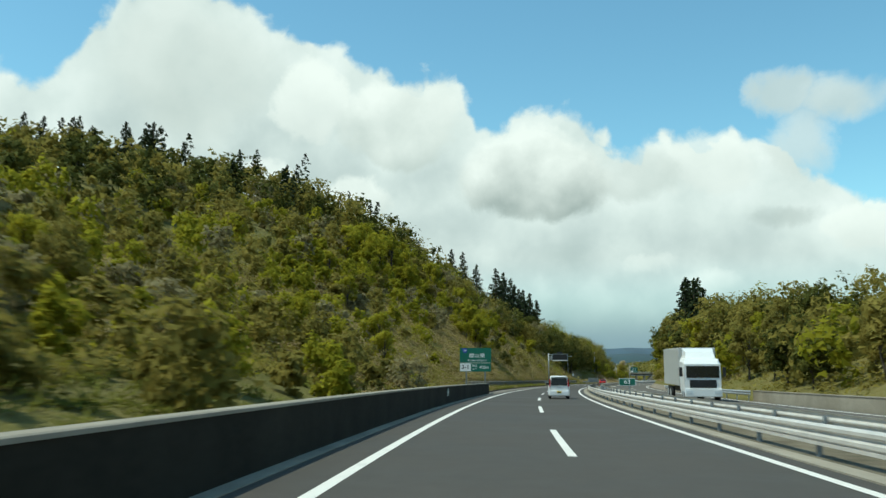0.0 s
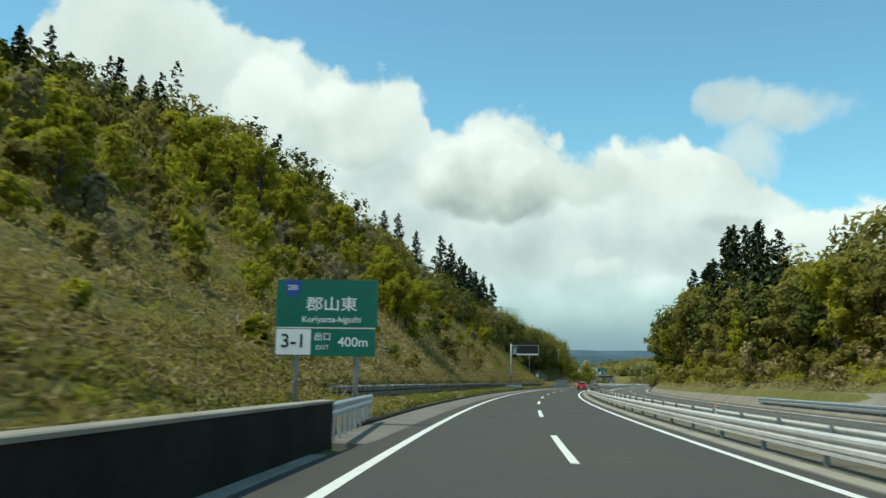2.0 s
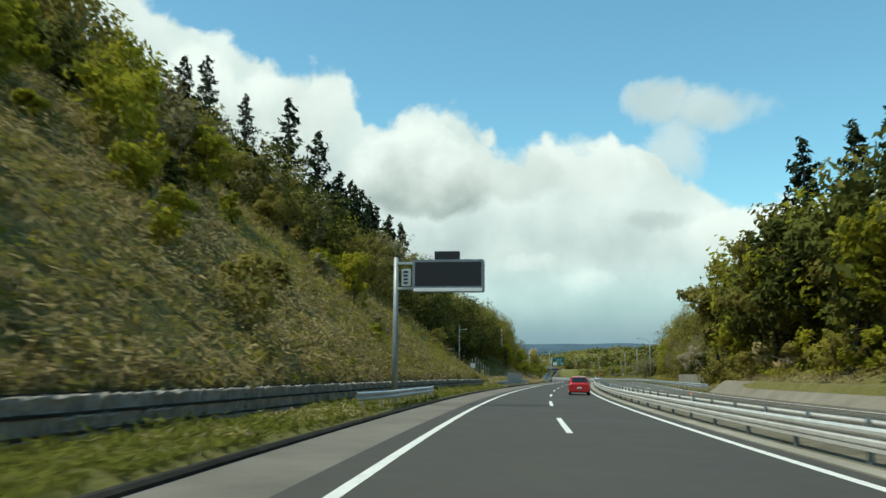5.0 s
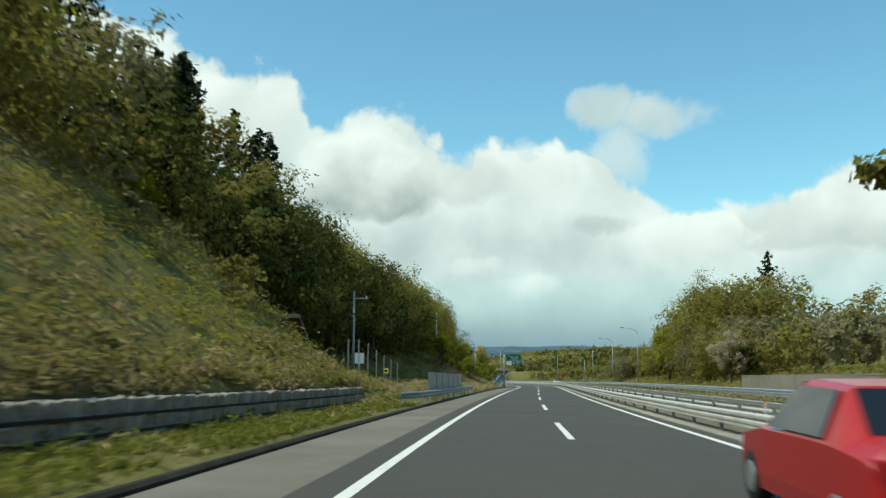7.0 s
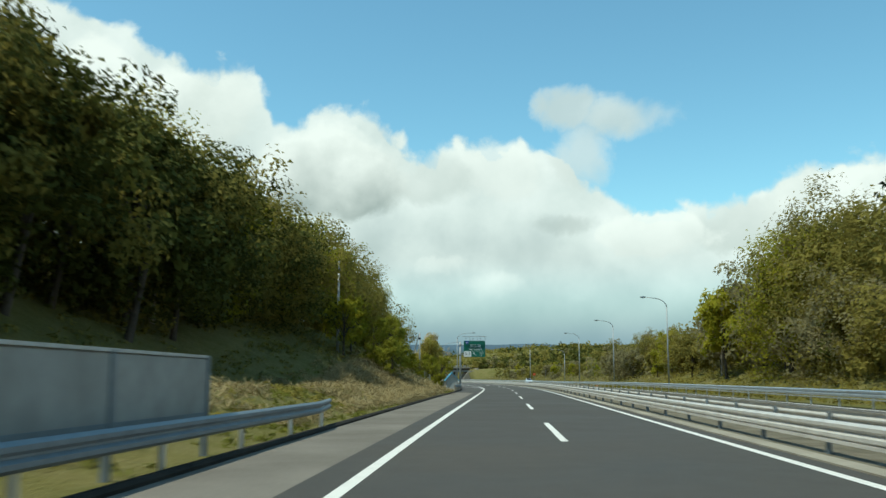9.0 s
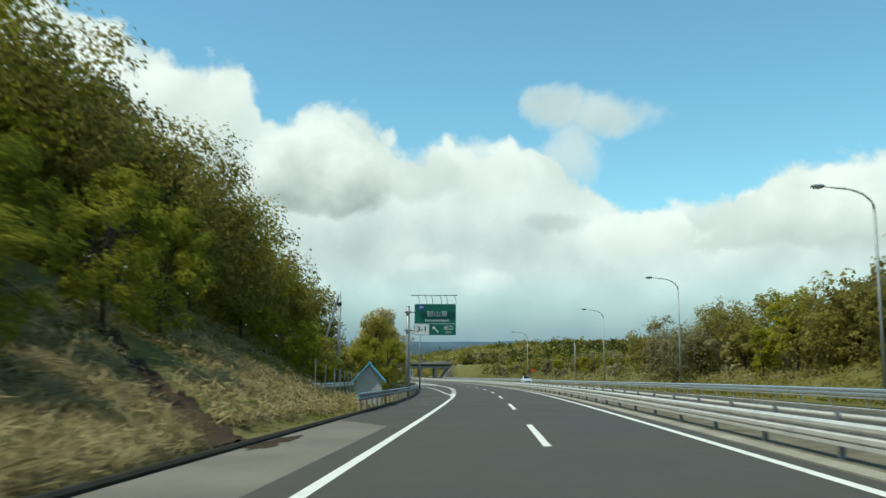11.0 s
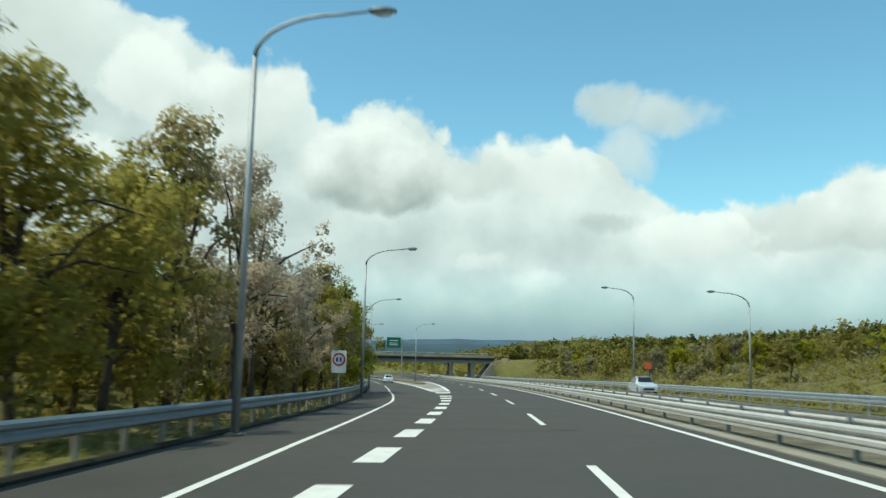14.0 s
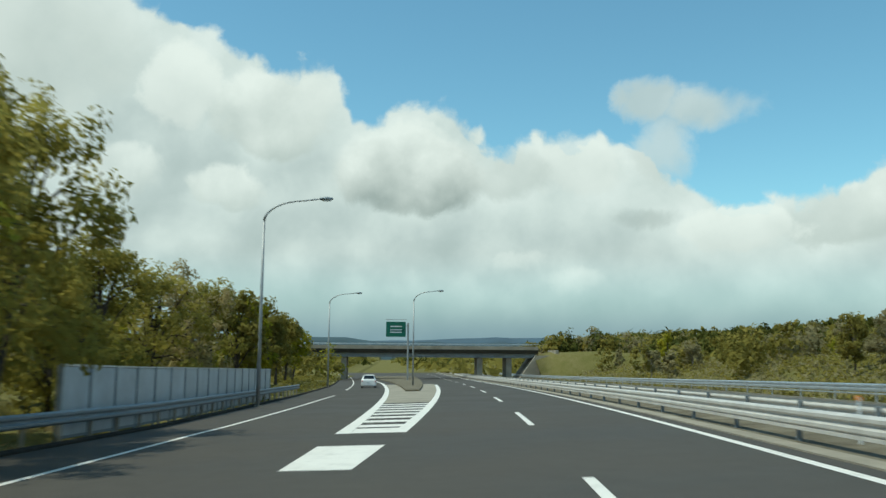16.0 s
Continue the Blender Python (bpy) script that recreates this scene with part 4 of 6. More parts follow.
def plant(key, s, d, scale=1.0, tall=1.0, sink=0.15, group="", near_level=None):
    lib, name, label, cat = TREE_LIB[key]
    tm, cm = lib[int(RNG.integers(len(lib)))]
    h = float(terrain(s, d)) if near_level is None else near_level
    base = plan(s, d, h - sink, cross=abs(d) < 20)
    e = thing(name, label, cat, group)
    e.matrix_basis = Matrix.Translation(Vector(base.tolist())) @ Matrix.Rotation(float(RNG.uniform(0, 6.28)), 4, "Z") @ Matrix.Diagonal((scale, scale, scale * tall, 1))
    put(new("trunk", tm), e)
    put(new("crown", cm), e)
    return e


def pick(table):
    r = RNG.uniform()
    for key, p in table:
        r -= p
        if r <= 0:
            return key
    return table[-1][0]


def wood(n, s0, s1, d0, d1, table, sc=(0.8, 1.3), gap=2.2, group=""):
    made = []
    tries = 0
    while len(made) < n and tries < n * 12:
        tries += 1
        s, d = RNG.uniform(s0, s1), RNG.uniform(d0, d1)
        if any((s - a) ** 2 + (d - b) ** 2 < gap * gap for a, b in made):
            continue
        made.append((s, d))
        plant(pick(table), s, d, RNG.uniform(*sc), RNG.uniform(0.9, 1.15), 0.2, group)


def spread(n, s0, s1, d0, d1, gap):
    made = []
    tries = 0
    while len(made) < n and tries < n * 14:
        tries += 1
        s, d = float(RNG.uniform(s0, s1)), float(RNG.uniform(d0, d1))
        if all((s - a) ** 2 + (d - b) ** 2 > gap * gap for a, b in made[-400:]):
            made.append((s, d))
    return made


CANOPY = {}


def canopy(n, s0, s1, d0, d1, table, h=(5.0, 8.0), gap=3.2, per=330, leaf=0.40):
    """Crowns of a closed wood, gathered by foliage into a few meshes."""
    per, leaf = (int(per * 0.76), leaf * 1.10) if leaf < 0.22 else (int(per * 0.60), leaf * 1.18)
    for s, d in spread(n, s0, s1, d0, d1, gap):
        mat = pick(table)
        H = float(RNG.uniform(*h))
        base = plan(s, d, float(terrain(s, d)) - 0.3, cross=abs(d) < 20)
        W = H * RNG.uniform(0.30, 0.42)
        if mat == "cedar":
            p, v = conifer_sprays(H * 1.4, W * 0.95, 34, max(7, per // 26), RNG)
            CANOPY.setdefault(mat, []).append(leaf_quads(p + base, v, leaf * 0.85, RNG, 0.55, 0.45))
            continue
        else:
            lobes = [(0, 0, H * 0.58, W, H * 0.32)] + crown_lobes(11, W * 1.05, H * 0.16, H * 0.92, (W * 0.36, W * 0.62), RNG)
        p, v = clump_points(per, lobes, RNG)
        p[:, 2] = np.maximum(p[:, 2], 0.1)
        CANOPY.setdefault(mat, []).append(leaf_quads(p + base, v + [0, 0, 0.5], leaf, RNG, 0.62, 0.45))


def canopy_done():
    names = {"spring": ("hillside_wood", "yellow-green spring crowns of the hillside wood", L_SPRING), "olive": ("hillside_wood", "olive green crowns of the hillside wood", L_OLIVE),
             "dark": ("hillside_wood", "dark evergreen crowns of the hillside wood", L_DARK), "cedar": ("hillside_wood", "dark cedars on the hillside ridge", L_CEDAR),
             "bud": ("hillside_wood", "brownish budding crowns of the hillside wood", L_BUD)}
    for key, q in CANOPY.items():
        name, label, mat = names[key]
        tagged(new(name, quads_mesh(name, np.concatenate(q), mat)), label, "woodland", "", "stuff")


# the left hillside: open scrub low down, woods above
canopy(46, -6, 50, 6.8, 15, [("olive", 0.55), ("spring", 0.25), ("bud", 0.20)], (1.4, 3.0), 1.9, 900, 0.12)
canopy(70, 0, 66, 13.0, 28, [("olive", 0.36), ("spring", 0.44), ("bud", 0.20)], (1.8, 3.6), 2.0, 750, 0.15)
canopy(70, 5, 105, 26, 52, [("olive", 0.40), ("spring", 0.36), ("bud", 0.24)], (2.6, 5.0), 3.0, 460, 0.27)
canopy(80, 5, 105, 50, 88, [("olive", 0.40), ("spring", 0.10), ("dark", 0.42), ("cedar", 0.08)], (4.0, 6.6), 3.2, 400, 0.36)
canopy(105, 60, 262, 10.5, 34, [("olive", 0.36), ("spring", 0.34), ("bud", 0.30)], (1.1, 3.2), 2.4, 480, 0.16)
canopy(70, 100, 200, 32, 58, [("olive", 0.46), ("dark", 0.14), ("bud", 0.14), ("spring", 0.26)], (3.4, 6.0), 3.1, 560, 0.30)
canopy(120, 100, 200, 56, 108, [("olive", 0.36), ("dark", 0.48), ("cedar", 0.12), ("bud", 0.04)], (5.6, 9.0), 3.3, 340, 0.44)
canopy(60, 95, 200, 19, 36, [("olive", 0.35), ("spring", 0.42), ("bud", 0.23)], (2.5, 5.0), 3.0, 750, 0.20)
canopy(30, 192, 226, 22, 44, [("olive", 0.44), ("dark", 0.26), ("spring", 0.16), ("bud", 0.14)], (4.4, 7.4), 3.0, 1100, 0.20)
canopy(44, 224, 268, 20, 44, [("olive", 0.46), ("dark", 0.22), ("spring", 0.20), ("bud", 0.12)], (6.5, 9.6), 3.0, 1100, 0.20)
canopy(130, 192, 280, 42, 100, [("olive", 0.40), ("dark", 0.42), ("cedar", 0.12), ("spring", 0.06)], (8.5, 12.5), 3.2, 380, 0.44)
canopy(18, 262, 284, 20.6, 28, [("dark", 0.72), ("olive", 0.22), ("spring", 0.06)], (9.0, 11.5), 2.5, 3400, 0.18)
canopy(22, 282, 310, 20.8, 28, [("dark", 0.72), ("olive", 0.22), ("spring", 0.06)], (12.0, 15.2), 2.5, 4200, 0.18)
canopy(26, 310, 342, 20.6, 28, [("dark", 0.62), ("olive", 0.30), ("spring", 0.08)], (12.0, 14.4), 2.5, 3800, 0.18)
canopy(9, 338, 353, 27, 34, [("olive", 0.4), ("spring", 0.6)], (13.5, 16.0), 2.8, 3600, 0.17)
canopy(80, 262, 352, 27, 66, [("dark", 0.50), ("olive", 0.30), ("cedar", 0.20)], (9.0, 12.0), 3.2, 420, 0.42)
canopy(34, 336, 384, 19.6, 26, [("dark", 0.30), ("olive", 0.45), ("spring", 0.25)], (10.4, 12.6), 2.6, 3800, 0.145)
canopy(16, 380, 410, 19.0, 25, [("dark", 0.35), ("olive", 0.45), ("spring", 0.20)], (10.4, 12.6), 2.6, 4000, 0.135)
canopy(14, 410, 436, 18.4, 24, [("dark", 0.25), ("olive", 0.45), ("spring", 0.30)], (7.2, 9.6), 2.6, 3600, 0.13)
canopy(60, 352, 449, 22, 34, [("dark", 0.42), ("olive", 0.44), ("spring", 0.14)], (9.5, 12.0), 2.8, 1900, 0.18)
canopy(18, 398, 437, 13.6, 17.5, [("spring", 0.55), ("olive", 0.45)], (2.2, 4.2), 2.2, 1200, 0.13)
canopy(110, 20, 112, -46, -18.5, [("olive", 0.60), ("spring", 0.15), ("dark", 0.25)], (4.4, 6.4), 2.9, 600, 0.26)
canopy(44, 108, 152, -42, -20.5, [("dark", 0.42), ("olive", 0.45), ("spring", 0.13)], (7.6, 10.4), 3.0, 1100, 0.26)
canopy(48, 150, 200, -42, -20.5, [("dark", 0.42), ("olive", 0.45), ("spring", 0.13)], (10.0, 13.0), 3.0, 1200, 0.28)
canopy(56, 198, 258, -42, -20.5, [("dark", 0.42), ("olive", 0.45), ("spring", 0.13)], (12.0, 15.0), 3.1, 1500, 0.30)
canopy(36, 288, 345, -46, -24, [("olive", 0.45), ("bud", 0.40), ("dark", 0.15)], (5.5, 9.0), 3.0, 900, 0.24)
canopy(16, 342, 372, -40, -26, [("olive", 0.65), ("spring", 0.20), ("bud", 0.15)], (12.5, 16.0), 3.4, 1800, 0.26)
canopy(24, 370, 400, -50, -26, [("olive", 0.50), ("bud", 0.35), ("dark", 0.15)], (8.0, 11.0), 3.2, 1000, 0.26)
canopy(26, 394, 414, -50, -27, [("olive", 0.50), ("bud", 0.35), ("dark", 0.15)], (5.0, 7.5), 3.0, 900, 0.24)
canopy(30, 412, 455, -44, -26, [("olive", 0.55), ("bud", 0.30), ("dark", 0.15)], (4.2, 6.4), 3.0, 850, 0.22)
canopy(130, 420, 660, -75, -24, [("olive", 0.60), ("spring", 0.12), ("bud", 0.28)], (3.2, 5.4), 3.2, 480, 0.25)
canopy(110, 505, 660, 19.5, 60, [("olive", 0.60), ("spring", 0.25), ("bud", 0.15)], (4.0, 6.5), 3.0, 420, 0.28)
canopy(60, 436, 520, 18, 36, [("olive", 0.55), ("spring", 0.30), ("bud", 0.15)], (5.0, 8.5), 2.9, 1100, 0.19)
canopy(640, 500, 1100, -300, -75, [("olive", 0.22), ("dark", 0.68), ("bud", 0.10)], (6.0, 9.5), 7.0, 230, 0.66)
canopy(150, 690, 1300, 40, 260, [("olive", 0.40), ("dark", 0.55), ("spring", 0.05)], (6.0, 10.0), 9.0, 220, 0.65)
canopy(150, 440, 640, -125, -58, [("dark", 0.52), ("olive", 0.33), ("bud", 0.15)], (3.6, 6.4), 4.2, 330, 0.36)
canopy(16, 676, 700, -44, -20, [("dark", 0.5), ("olive", 0.3), ("bud", 0.2)], (7.0, 10.0), 2.8, 700, 0.4)
canopy(13, 343, 366, -30, -23.5, [("olive", 0.65), ("spring", 0.15), ("bud", 0.20)], (13.0, 16.5), 3.0, 4200, 0.15)
canopy(12, 322, 346, -27, -22.0, [("bud", 0.55), ("olive", 0.45)], (6.0, 9.0), 2.6, 3200, 0.13)
canopy(16, 432, 458, -34, -22.5, [("olive", 0.55), ("bud", 0.25), ("spring", 0.20)], (6.8, 9.0), 2.6, 2600, 0.14)
canopy(14, 392, 414, -34, -25.5, [("olive", 0.6), ("bud", 0.3), ("spring", 0.1)], (6.0, 8.0), 2.6, 2200, 0.14)
canopy(16, 160, 204, 12, 24, [("dark", 0.35), ("olive", 0.45), ("spring", 0.20)], (1.5, 3.2), 3.0, 1500, 0.11)
canopy_done()

G = "trees on the hillside"
wood(16, 5, 62, 9.5, 22, [("olive", 0.5), ("spring", 0.4), ("bud", 0.10)], (0.30, 0.46), 3.4, G)
wood(12, 120, 255, 19, 32, [("spring", 0.7), ("olive", 0.3)], (0.4, 0.62), 6.0, G)
wood(14, 262, 338, 21, 25, [("dark", 0.6), ("olive", 0.32), ("spring", 0.08)], (1.2, 1.45), 4.0, G)
wood(7, 366, 412, 19.5, 23, [("dark", 0.25), ("olive", 0.4), ("spring", 0.35)], (0.75, 1.0), 4.0, G)
for s, d, top in ((248.5, 45, 40.3), (245.5, 40.6, 38.8), (250, 37.5, 35.5), (247.5, 31, 34.0), (263, 32.3, 34.4), (266, 30, 29.5), (313.5, 34.5, 31.0), (319, 35.7, 33.5), (313, 37, 34.2), (306, 40, 37.5),
                  (300, 41, 37.0), (322, 48, 38.5), (295, 36, 34.0), (289, 33, 32.0), (284, 30.5, 29.0), (279, 29, 27.5), (309, 31, 30.0), (274, 30, 27.0)):
    plant("cedar", s, d, (top - float(terrain(s, d))) / 13.5, 1.05, 0.2, G)
for s, d, sc in ((212, 82, 0.9), (175, 98, 0.9), (170, 94, 1.0), (180, 101, 0.8), (164, 92, 0.85), (150, 86, 0.8), (143, 82, 0.85), (136, 84, 0.7), (127, 80, 0.75), (120, 76, 0.7), (114, 80, 0.65), (108, 72, 0.62), (222, 70, 0.9), (205, 78, 0.85)):
    plant("cedar", s, d, sc, 1.05, 0.2, G)
for s, d, sc in ((216, 82, 0.9), (222, 60, 0.9), (226, 58, 0.8), (330, 24, 1.1)):
    plant("bare", s, d, sc, 1.0, 0.2, G)
for s, d, sc in ((136, 35, 0.95), (140, 31, 1.05), (143, 35, 1.1), (147, 31, 1.1), (151, 35, 1.0), (154, 30, 0.95), (133, 31, 0.8), (146, 27, 0.85), (147.5, 15.5, 0.75), (150.5, 17.5, 0.9), (154, 15.5, 0.8), (157.5, 18, 0.7),
                 (100, 24, 0.55), (112, 30, 0.6), (176, 30, 0.9), (184, 26, 0.7), (205, 22, 0.65), (222, 16, 0.6), (352, 15.5, 0.7), (359, 16, 0.75)):
    plant("spring", s, d, sc, 0.95, 0.2, G)
# the wood beyond the opposite carriageway
G = "trees beyond the opposite carriageway"
wood(14, 20, 110, -24, -18, [("olive", 0.6), ("spring", 0.2), ("dark", 0.2)], (0.45, 0.70), 4.0, G)
wood(12, 112, 180, -21.5, -18.2, [("olive", 0.45), ("dark", 0.25), ("spring", 0.30)], (0.6, 1.0), 3.6, G)
wood(15, 182, 256, -21.5, -18.2, [("olive", 0.45), ("dark", 0.30), ("spring", 0.25)], (1.1, 1.65), 3.4, G)
wood(40, 104, 258, -19.6, -17.2, [("bush", 0.5), ("bush_spring", 0.3), ("bush_dry", 0.2)], (0.7, 1.5), 2.0, "shrubs below the wood")
for s, d, sc in ((147, -23, 1.0), (152, -22, 1.12), (156, -23, 1.15), (160, -21, 1.2), (164, -23, 1.2), (168, -21.8, 1.3), (172, -22.5, 1.25), (176, -23, 1.15), (180, -24, 1.1), (184, -22, 1.1), (190, -22, 1.2), (196, -23.5, 1.25), (208, -24, 1.25), (236, -23.6, 1.52), (226, -25, 1.4), (216, -25, 1.35), (367, -40, 1.45), (246, -23, 1.2)):
    plant("cedar", s, d, sc, 1.05, 0.2, G)
wood(8, 352, 380, -29, -23.5, [("olive", 0.5), ("bud", 0.3), ("spring", 0.2)], (0.9, 1.3), 3.6, G)
wood(6, 382, 420, -30, -24.5, [("olive", 0.5), ("bud", 0.3), ("spring", 0.2)], (0.55, 0.85), 4.0, G)
for s, d, sc in ((320, -22.8, 0.7),):
    plant("cherry", s, d, sc, 1.0, 0.2, G)
wood(18, 425, 640, -34, -24, [("olive", 0.45), ("spring", 0.20), ("bud", 0.35)], (0.4, 0.62), 5.0, G)
# along the exit
G = "trees along the exit"
for key, s, d, sc, ta in (("near_spring", 430, 10.6, 0.80, 1.0), ("near_spring", 434, 12.8, 0.82, 1.0), ("near_spring", 439, 13.4, 0.86, 1.05), ("near_olive", 444, 13.4, 1.2, 1.1), ("near_olive", 449.5, 13.0, 1.2, 1.04),
                          ("near_olive", 455, 13.4, 1.2, 1.02), ("near_bud", 461, 13.6, 1.3, 1.12), ("cherry", 468, 13.0, 1.2, 1.1), ("cherry", 473.5, 13.6, 1.12, 1.12), ("near_bud", 479, 14.4, 1.05, 1.0),
                          ("cherry", 485, 13.6, 0.95, 1.0), ("near_olive", 490, 13.9, 1.15, 1.0), ("near_bud", 496, 13.7, 1.3, 1.0), ("near_spring", 503.5, 13.4, 1.32, 0.98), ("near_olive", 509, 14.4, 1.25, 0.98),
                          ("near_olive", 514.5, 14.6, 1.12, 1.22), ("near_olive", 519.5, 15.4, 0.74, 1.0), ("near_olive", 460, 16.6, 0.92, 0.95), ("near_olive", 465, 16.2, 0.90, 0.95), ("near_spring", 470, 16.4, 0.88, 0.9), ("near_olive", 475, 16.2, 0.94, 0.95), ("near_bud", 480, 16.8, 1.00, 0.95), ("near_olive", 484.5, 16.4, 0.96, 0.95), ("near_olive", 489, 16.6, 0.85, 0.95), ("near_bud", 494, 16.2, 0.85, 0.95), ("near_olive", 499, 16.6, 0.85, 0.95),
                          ("near_olive", 526, 17.0, 1.0, 0.98), ("near_olive", 534, 17.6, 1.02, 0.98), ("near_bud", 542, 18.4, 1.06, 1.0), ("near_olive", 550, 18.8, 1.06, 1.0),
                          ("olive", 558, 19.0, 1.0, 1.0), ("spring", 566, 19.6, 1.0, 1.0), ("olive", 575, 20.4, 1.0, 1.0), ("olive", 585, 21, 1.0, 1.0), ("spring", 596, 21.8, 0.95, 1.0), ("olive", 608, 22.8, 0.92, 1.0),
                          ("near_spring", 353.5, 11.2, 0.62, 0.80), ("near_spring", 357.5, 13.2, 0.62, 1.0), ("near_spring", 363.5, 12.9, 0.70, 1.0), ("near_spring", 370.5, 13.8, 0.70, 1.0)):
    plant(key, s, d, sc, ta, 0.2, G)


def fallen_branch(s, d, long_, turn, seed):
    rng = np.random.default_rng(seed)
    e = thing("fallen_branch", "pale dead branch lying in the scrub", "branch", "fallen branches", stand(s, d, float(terrain(s, d)) + 0.75, turn))
    pts = [Vector((0, 0, 0))]
    for k in range(7):
        pts.append(pts[-1] + Vector((long_ / 7, rng.normal(0, 0.10), rng.normal(0, 0.12) - 0.02)))
    part("stem", tube(bmesh.new(), pts, [0.045 - 0.005 * k for k in range(8)], 6), M_BARK_PALE, e)
    for k in (2, 4, 5, 6):
        b = pts[k] + Vector((rng.uniform(0.25, 0.6), rng.normal(0, 0.3), rng.normal(0.05, 0.35)))
        part("twig", tube(bmesh.new(), [pts[k], pts[k].lerp(b, 0.5) + Vector((0, 0, 0.06)), b], [0.024, 0.018, 0.006], 5), M_BARK_PALE, e)


for k, (s, d, l, a) in enumerate(((103, 12.0, 2.6, 95), (108, 11.2, 2.2, 70), (111, 13.5, 2.4, 100), (118, 11.5, 1.8, 60), (124, 12.2, 2.2, 85), (131, 14.0, 2.0, 110), (98, 14.2, 2.0, 75), (166, 17, 2.4, 20), (172, 19, 2.6, 10))):
    fallen_branch(s, d, l, a, 300 + k)


# scrub, grass and dry stalks that cover the slopes
def tufts(name, label, mat, n, s0, s1, d0, d1, size, leaf, per, seed, patch=None, droop=0.4, gain=1.0, aspect=0.45):
    rng = np.random.default_rng(seed)
    s, d = rng.uniform(s0, s1, n), d0 + (d1 - d0) * rng.uniform(0, 1, n) ** gain
    if patch is not None:
        sc, lo = patch
        keep = lumps(s, d * 1.3, sc, seed) + 0.5 * lumps(s, d, sc * 0.35, seed + 3) > lo
        s, d = s[keep], d[keep]
    ok = d > kerb_line(s) + 0.5
    ok &= np.abs(s - gully_line(d)) > 1.5 * (d < 13.0)
    ok |= d < 0
    s, d = s[ok], d[ok]
    h = terrain(s, d)
    near = np.abs(d) < 20
    base = np.where(near[:, None], plan(s, d, h), plan(s, d, h, cross=False))
    r = size * rng.uniform(0.5, 1.4, len(s))
    idx = np.repeat(np.arange(len(s)), per)
    v = rng.normal(size=(len(idx), 3)); v[:, 2] = np.abs(v[:, 2]) + 0.15
    v /= np.linalg.norm(v, axis=1, keepdims=True)
    c = base[idx] + v * (r[idx] * rng.uniform(0.3, 1.0, len(idx)))[:, None] * [1.0, 1.0, 0.75]
    q = leaf_quads(c, v + [0, 0, droop], leaf, rng, aspect, 0.6)
    ob = new(name, quads_mesh(name, q, mat))
    tagged(ob, label, "undergrowth", "", "stuff")


tufts("scrub", "tangled olive scrub on the hillside", L_OLIVE, 12000, 0, 262, 9.5, 44, 0.85, 0.145, 13, 3, (9.0, -0.36), 0.6, 1.25)
tufts("scrub", "bright yellow-green shoots among the scrub", L_SPRING, 4200, 0, 262, 9.5, 40, 0.70, 0.105, 18, 4, (11.0, 0.05), 0.6, 1.2)
tufts("dead_vines", "grey-brown dead vines and stalks on the slope", L_VINE, 13000, 40, 262, 9.8, 34, 0.8, 0.19, 11, 5, (8.0, -0.30), 0.5, 1.3, 0.2)
tufts("dead_vines", "matted grey-brown dead vines low on the slope", L_VINE, 9000, 20, 200, 9.8, 30, 1.0, 0.17, 15, 61, (12.0, 0.02), 0.9, 1.1, 0.22)
tufts("scrub", "olive scrub under the dark wood", L_OLIVE, 2600, 258, 425, 13, 40, 0.7, 0.15, 14, 6, (9.0, -0.2))
tufts("dry_grass", "tall pale dry grass leaning on the bank", L_DRY, 4200, 300, 404, 7.4, 17, 0.50, 0.26, 14, 8, (9.0, -0.12), 0.3, 1.3, 0.09)
tufts("dry_grass", "long pale straw lying down the steep bank", L_DRY, 5200, 322, 357, 7.0, 14.5, 0.62, 0.34, 12, 62, (6.0, -0.35), 0.2, 1.1, 0.055)
tufts("dry_grass", "tufts of bleached reed on the bank's brow", L_DRY, 900, 340, 374, 11.5, 14.5, 0.75, 0.42, 16, 63, (5.0, -0.1), 0.1, 1.0, 0.05)
tufts("dead_vines", "brown dead stalks on the bank", L_VINE, 3000, 300, 404, 7.4, 16, 0.45, 0.15, 14, 28, (7.0, -0.1), 0.5, 1.2, 0.2)
tufts("dead_vines", "dry vines hanging over the stone wall", L_VINE, 3000, 99, 258, 9.2, 10.0, 0.46, 0.15, 11, 41, (5.0, -0.2), 0.4, 1.0, 0.22)
tufts("scrub", "tall weeds at the stone wall's foot", L_GRASS, 1300, 99, 258, 8.3, 9.2, 0.42, 0.14, 11, 44, (4.0, -0.1), 0.3, 1.0, 0.2)
tufts("dry_grass", "tall dry grass on the bank before the fence", L_DRY, 1600, 254, 300, 8.2, 12.4, 0.42, 0.22, 12, 42, (5.0, -0.15), 0.3, 1.0, 0.10)
tufts("scrub", "olive weeds along the side road", L_OLIVE, 1500, 254, 345, 8.0, 20, 0.40, 0.12, 14, 43, (6.0, -0.1), 0.5)
tufts("grass", "fresh green grass along the verge", L_GRASS, 9000, 79, 262, 6.3, 8.7, 0.20, 0.13, 9, 9, (4.0, -0.3), 0.1, 1.0, 0.16)
tufts("dry_grass", "pale seed heads in the verge grass", L_DRY, 1500, 79, 262, 6.4, 8.7, 0.26, 0.12, 8, 29, (5.0, 0.0), 0.1, 1.0, 0.16)
tufts("grass", "green grass behind the parapet wall", L_GRASS, 2400, 0, 100, 5.6, 12, 0.35, 0.15, 10, 10, (6.0, -0.1), 0.3, 1.0, 0.2)
tufts("scrub", "olive scrub behind the parapet wall", L_OLIVE, 3600, 30, 104, 5.5, 14, 0.50, 0.13, 12, 51, (6.0, -0.25), 0.5, 1.0)
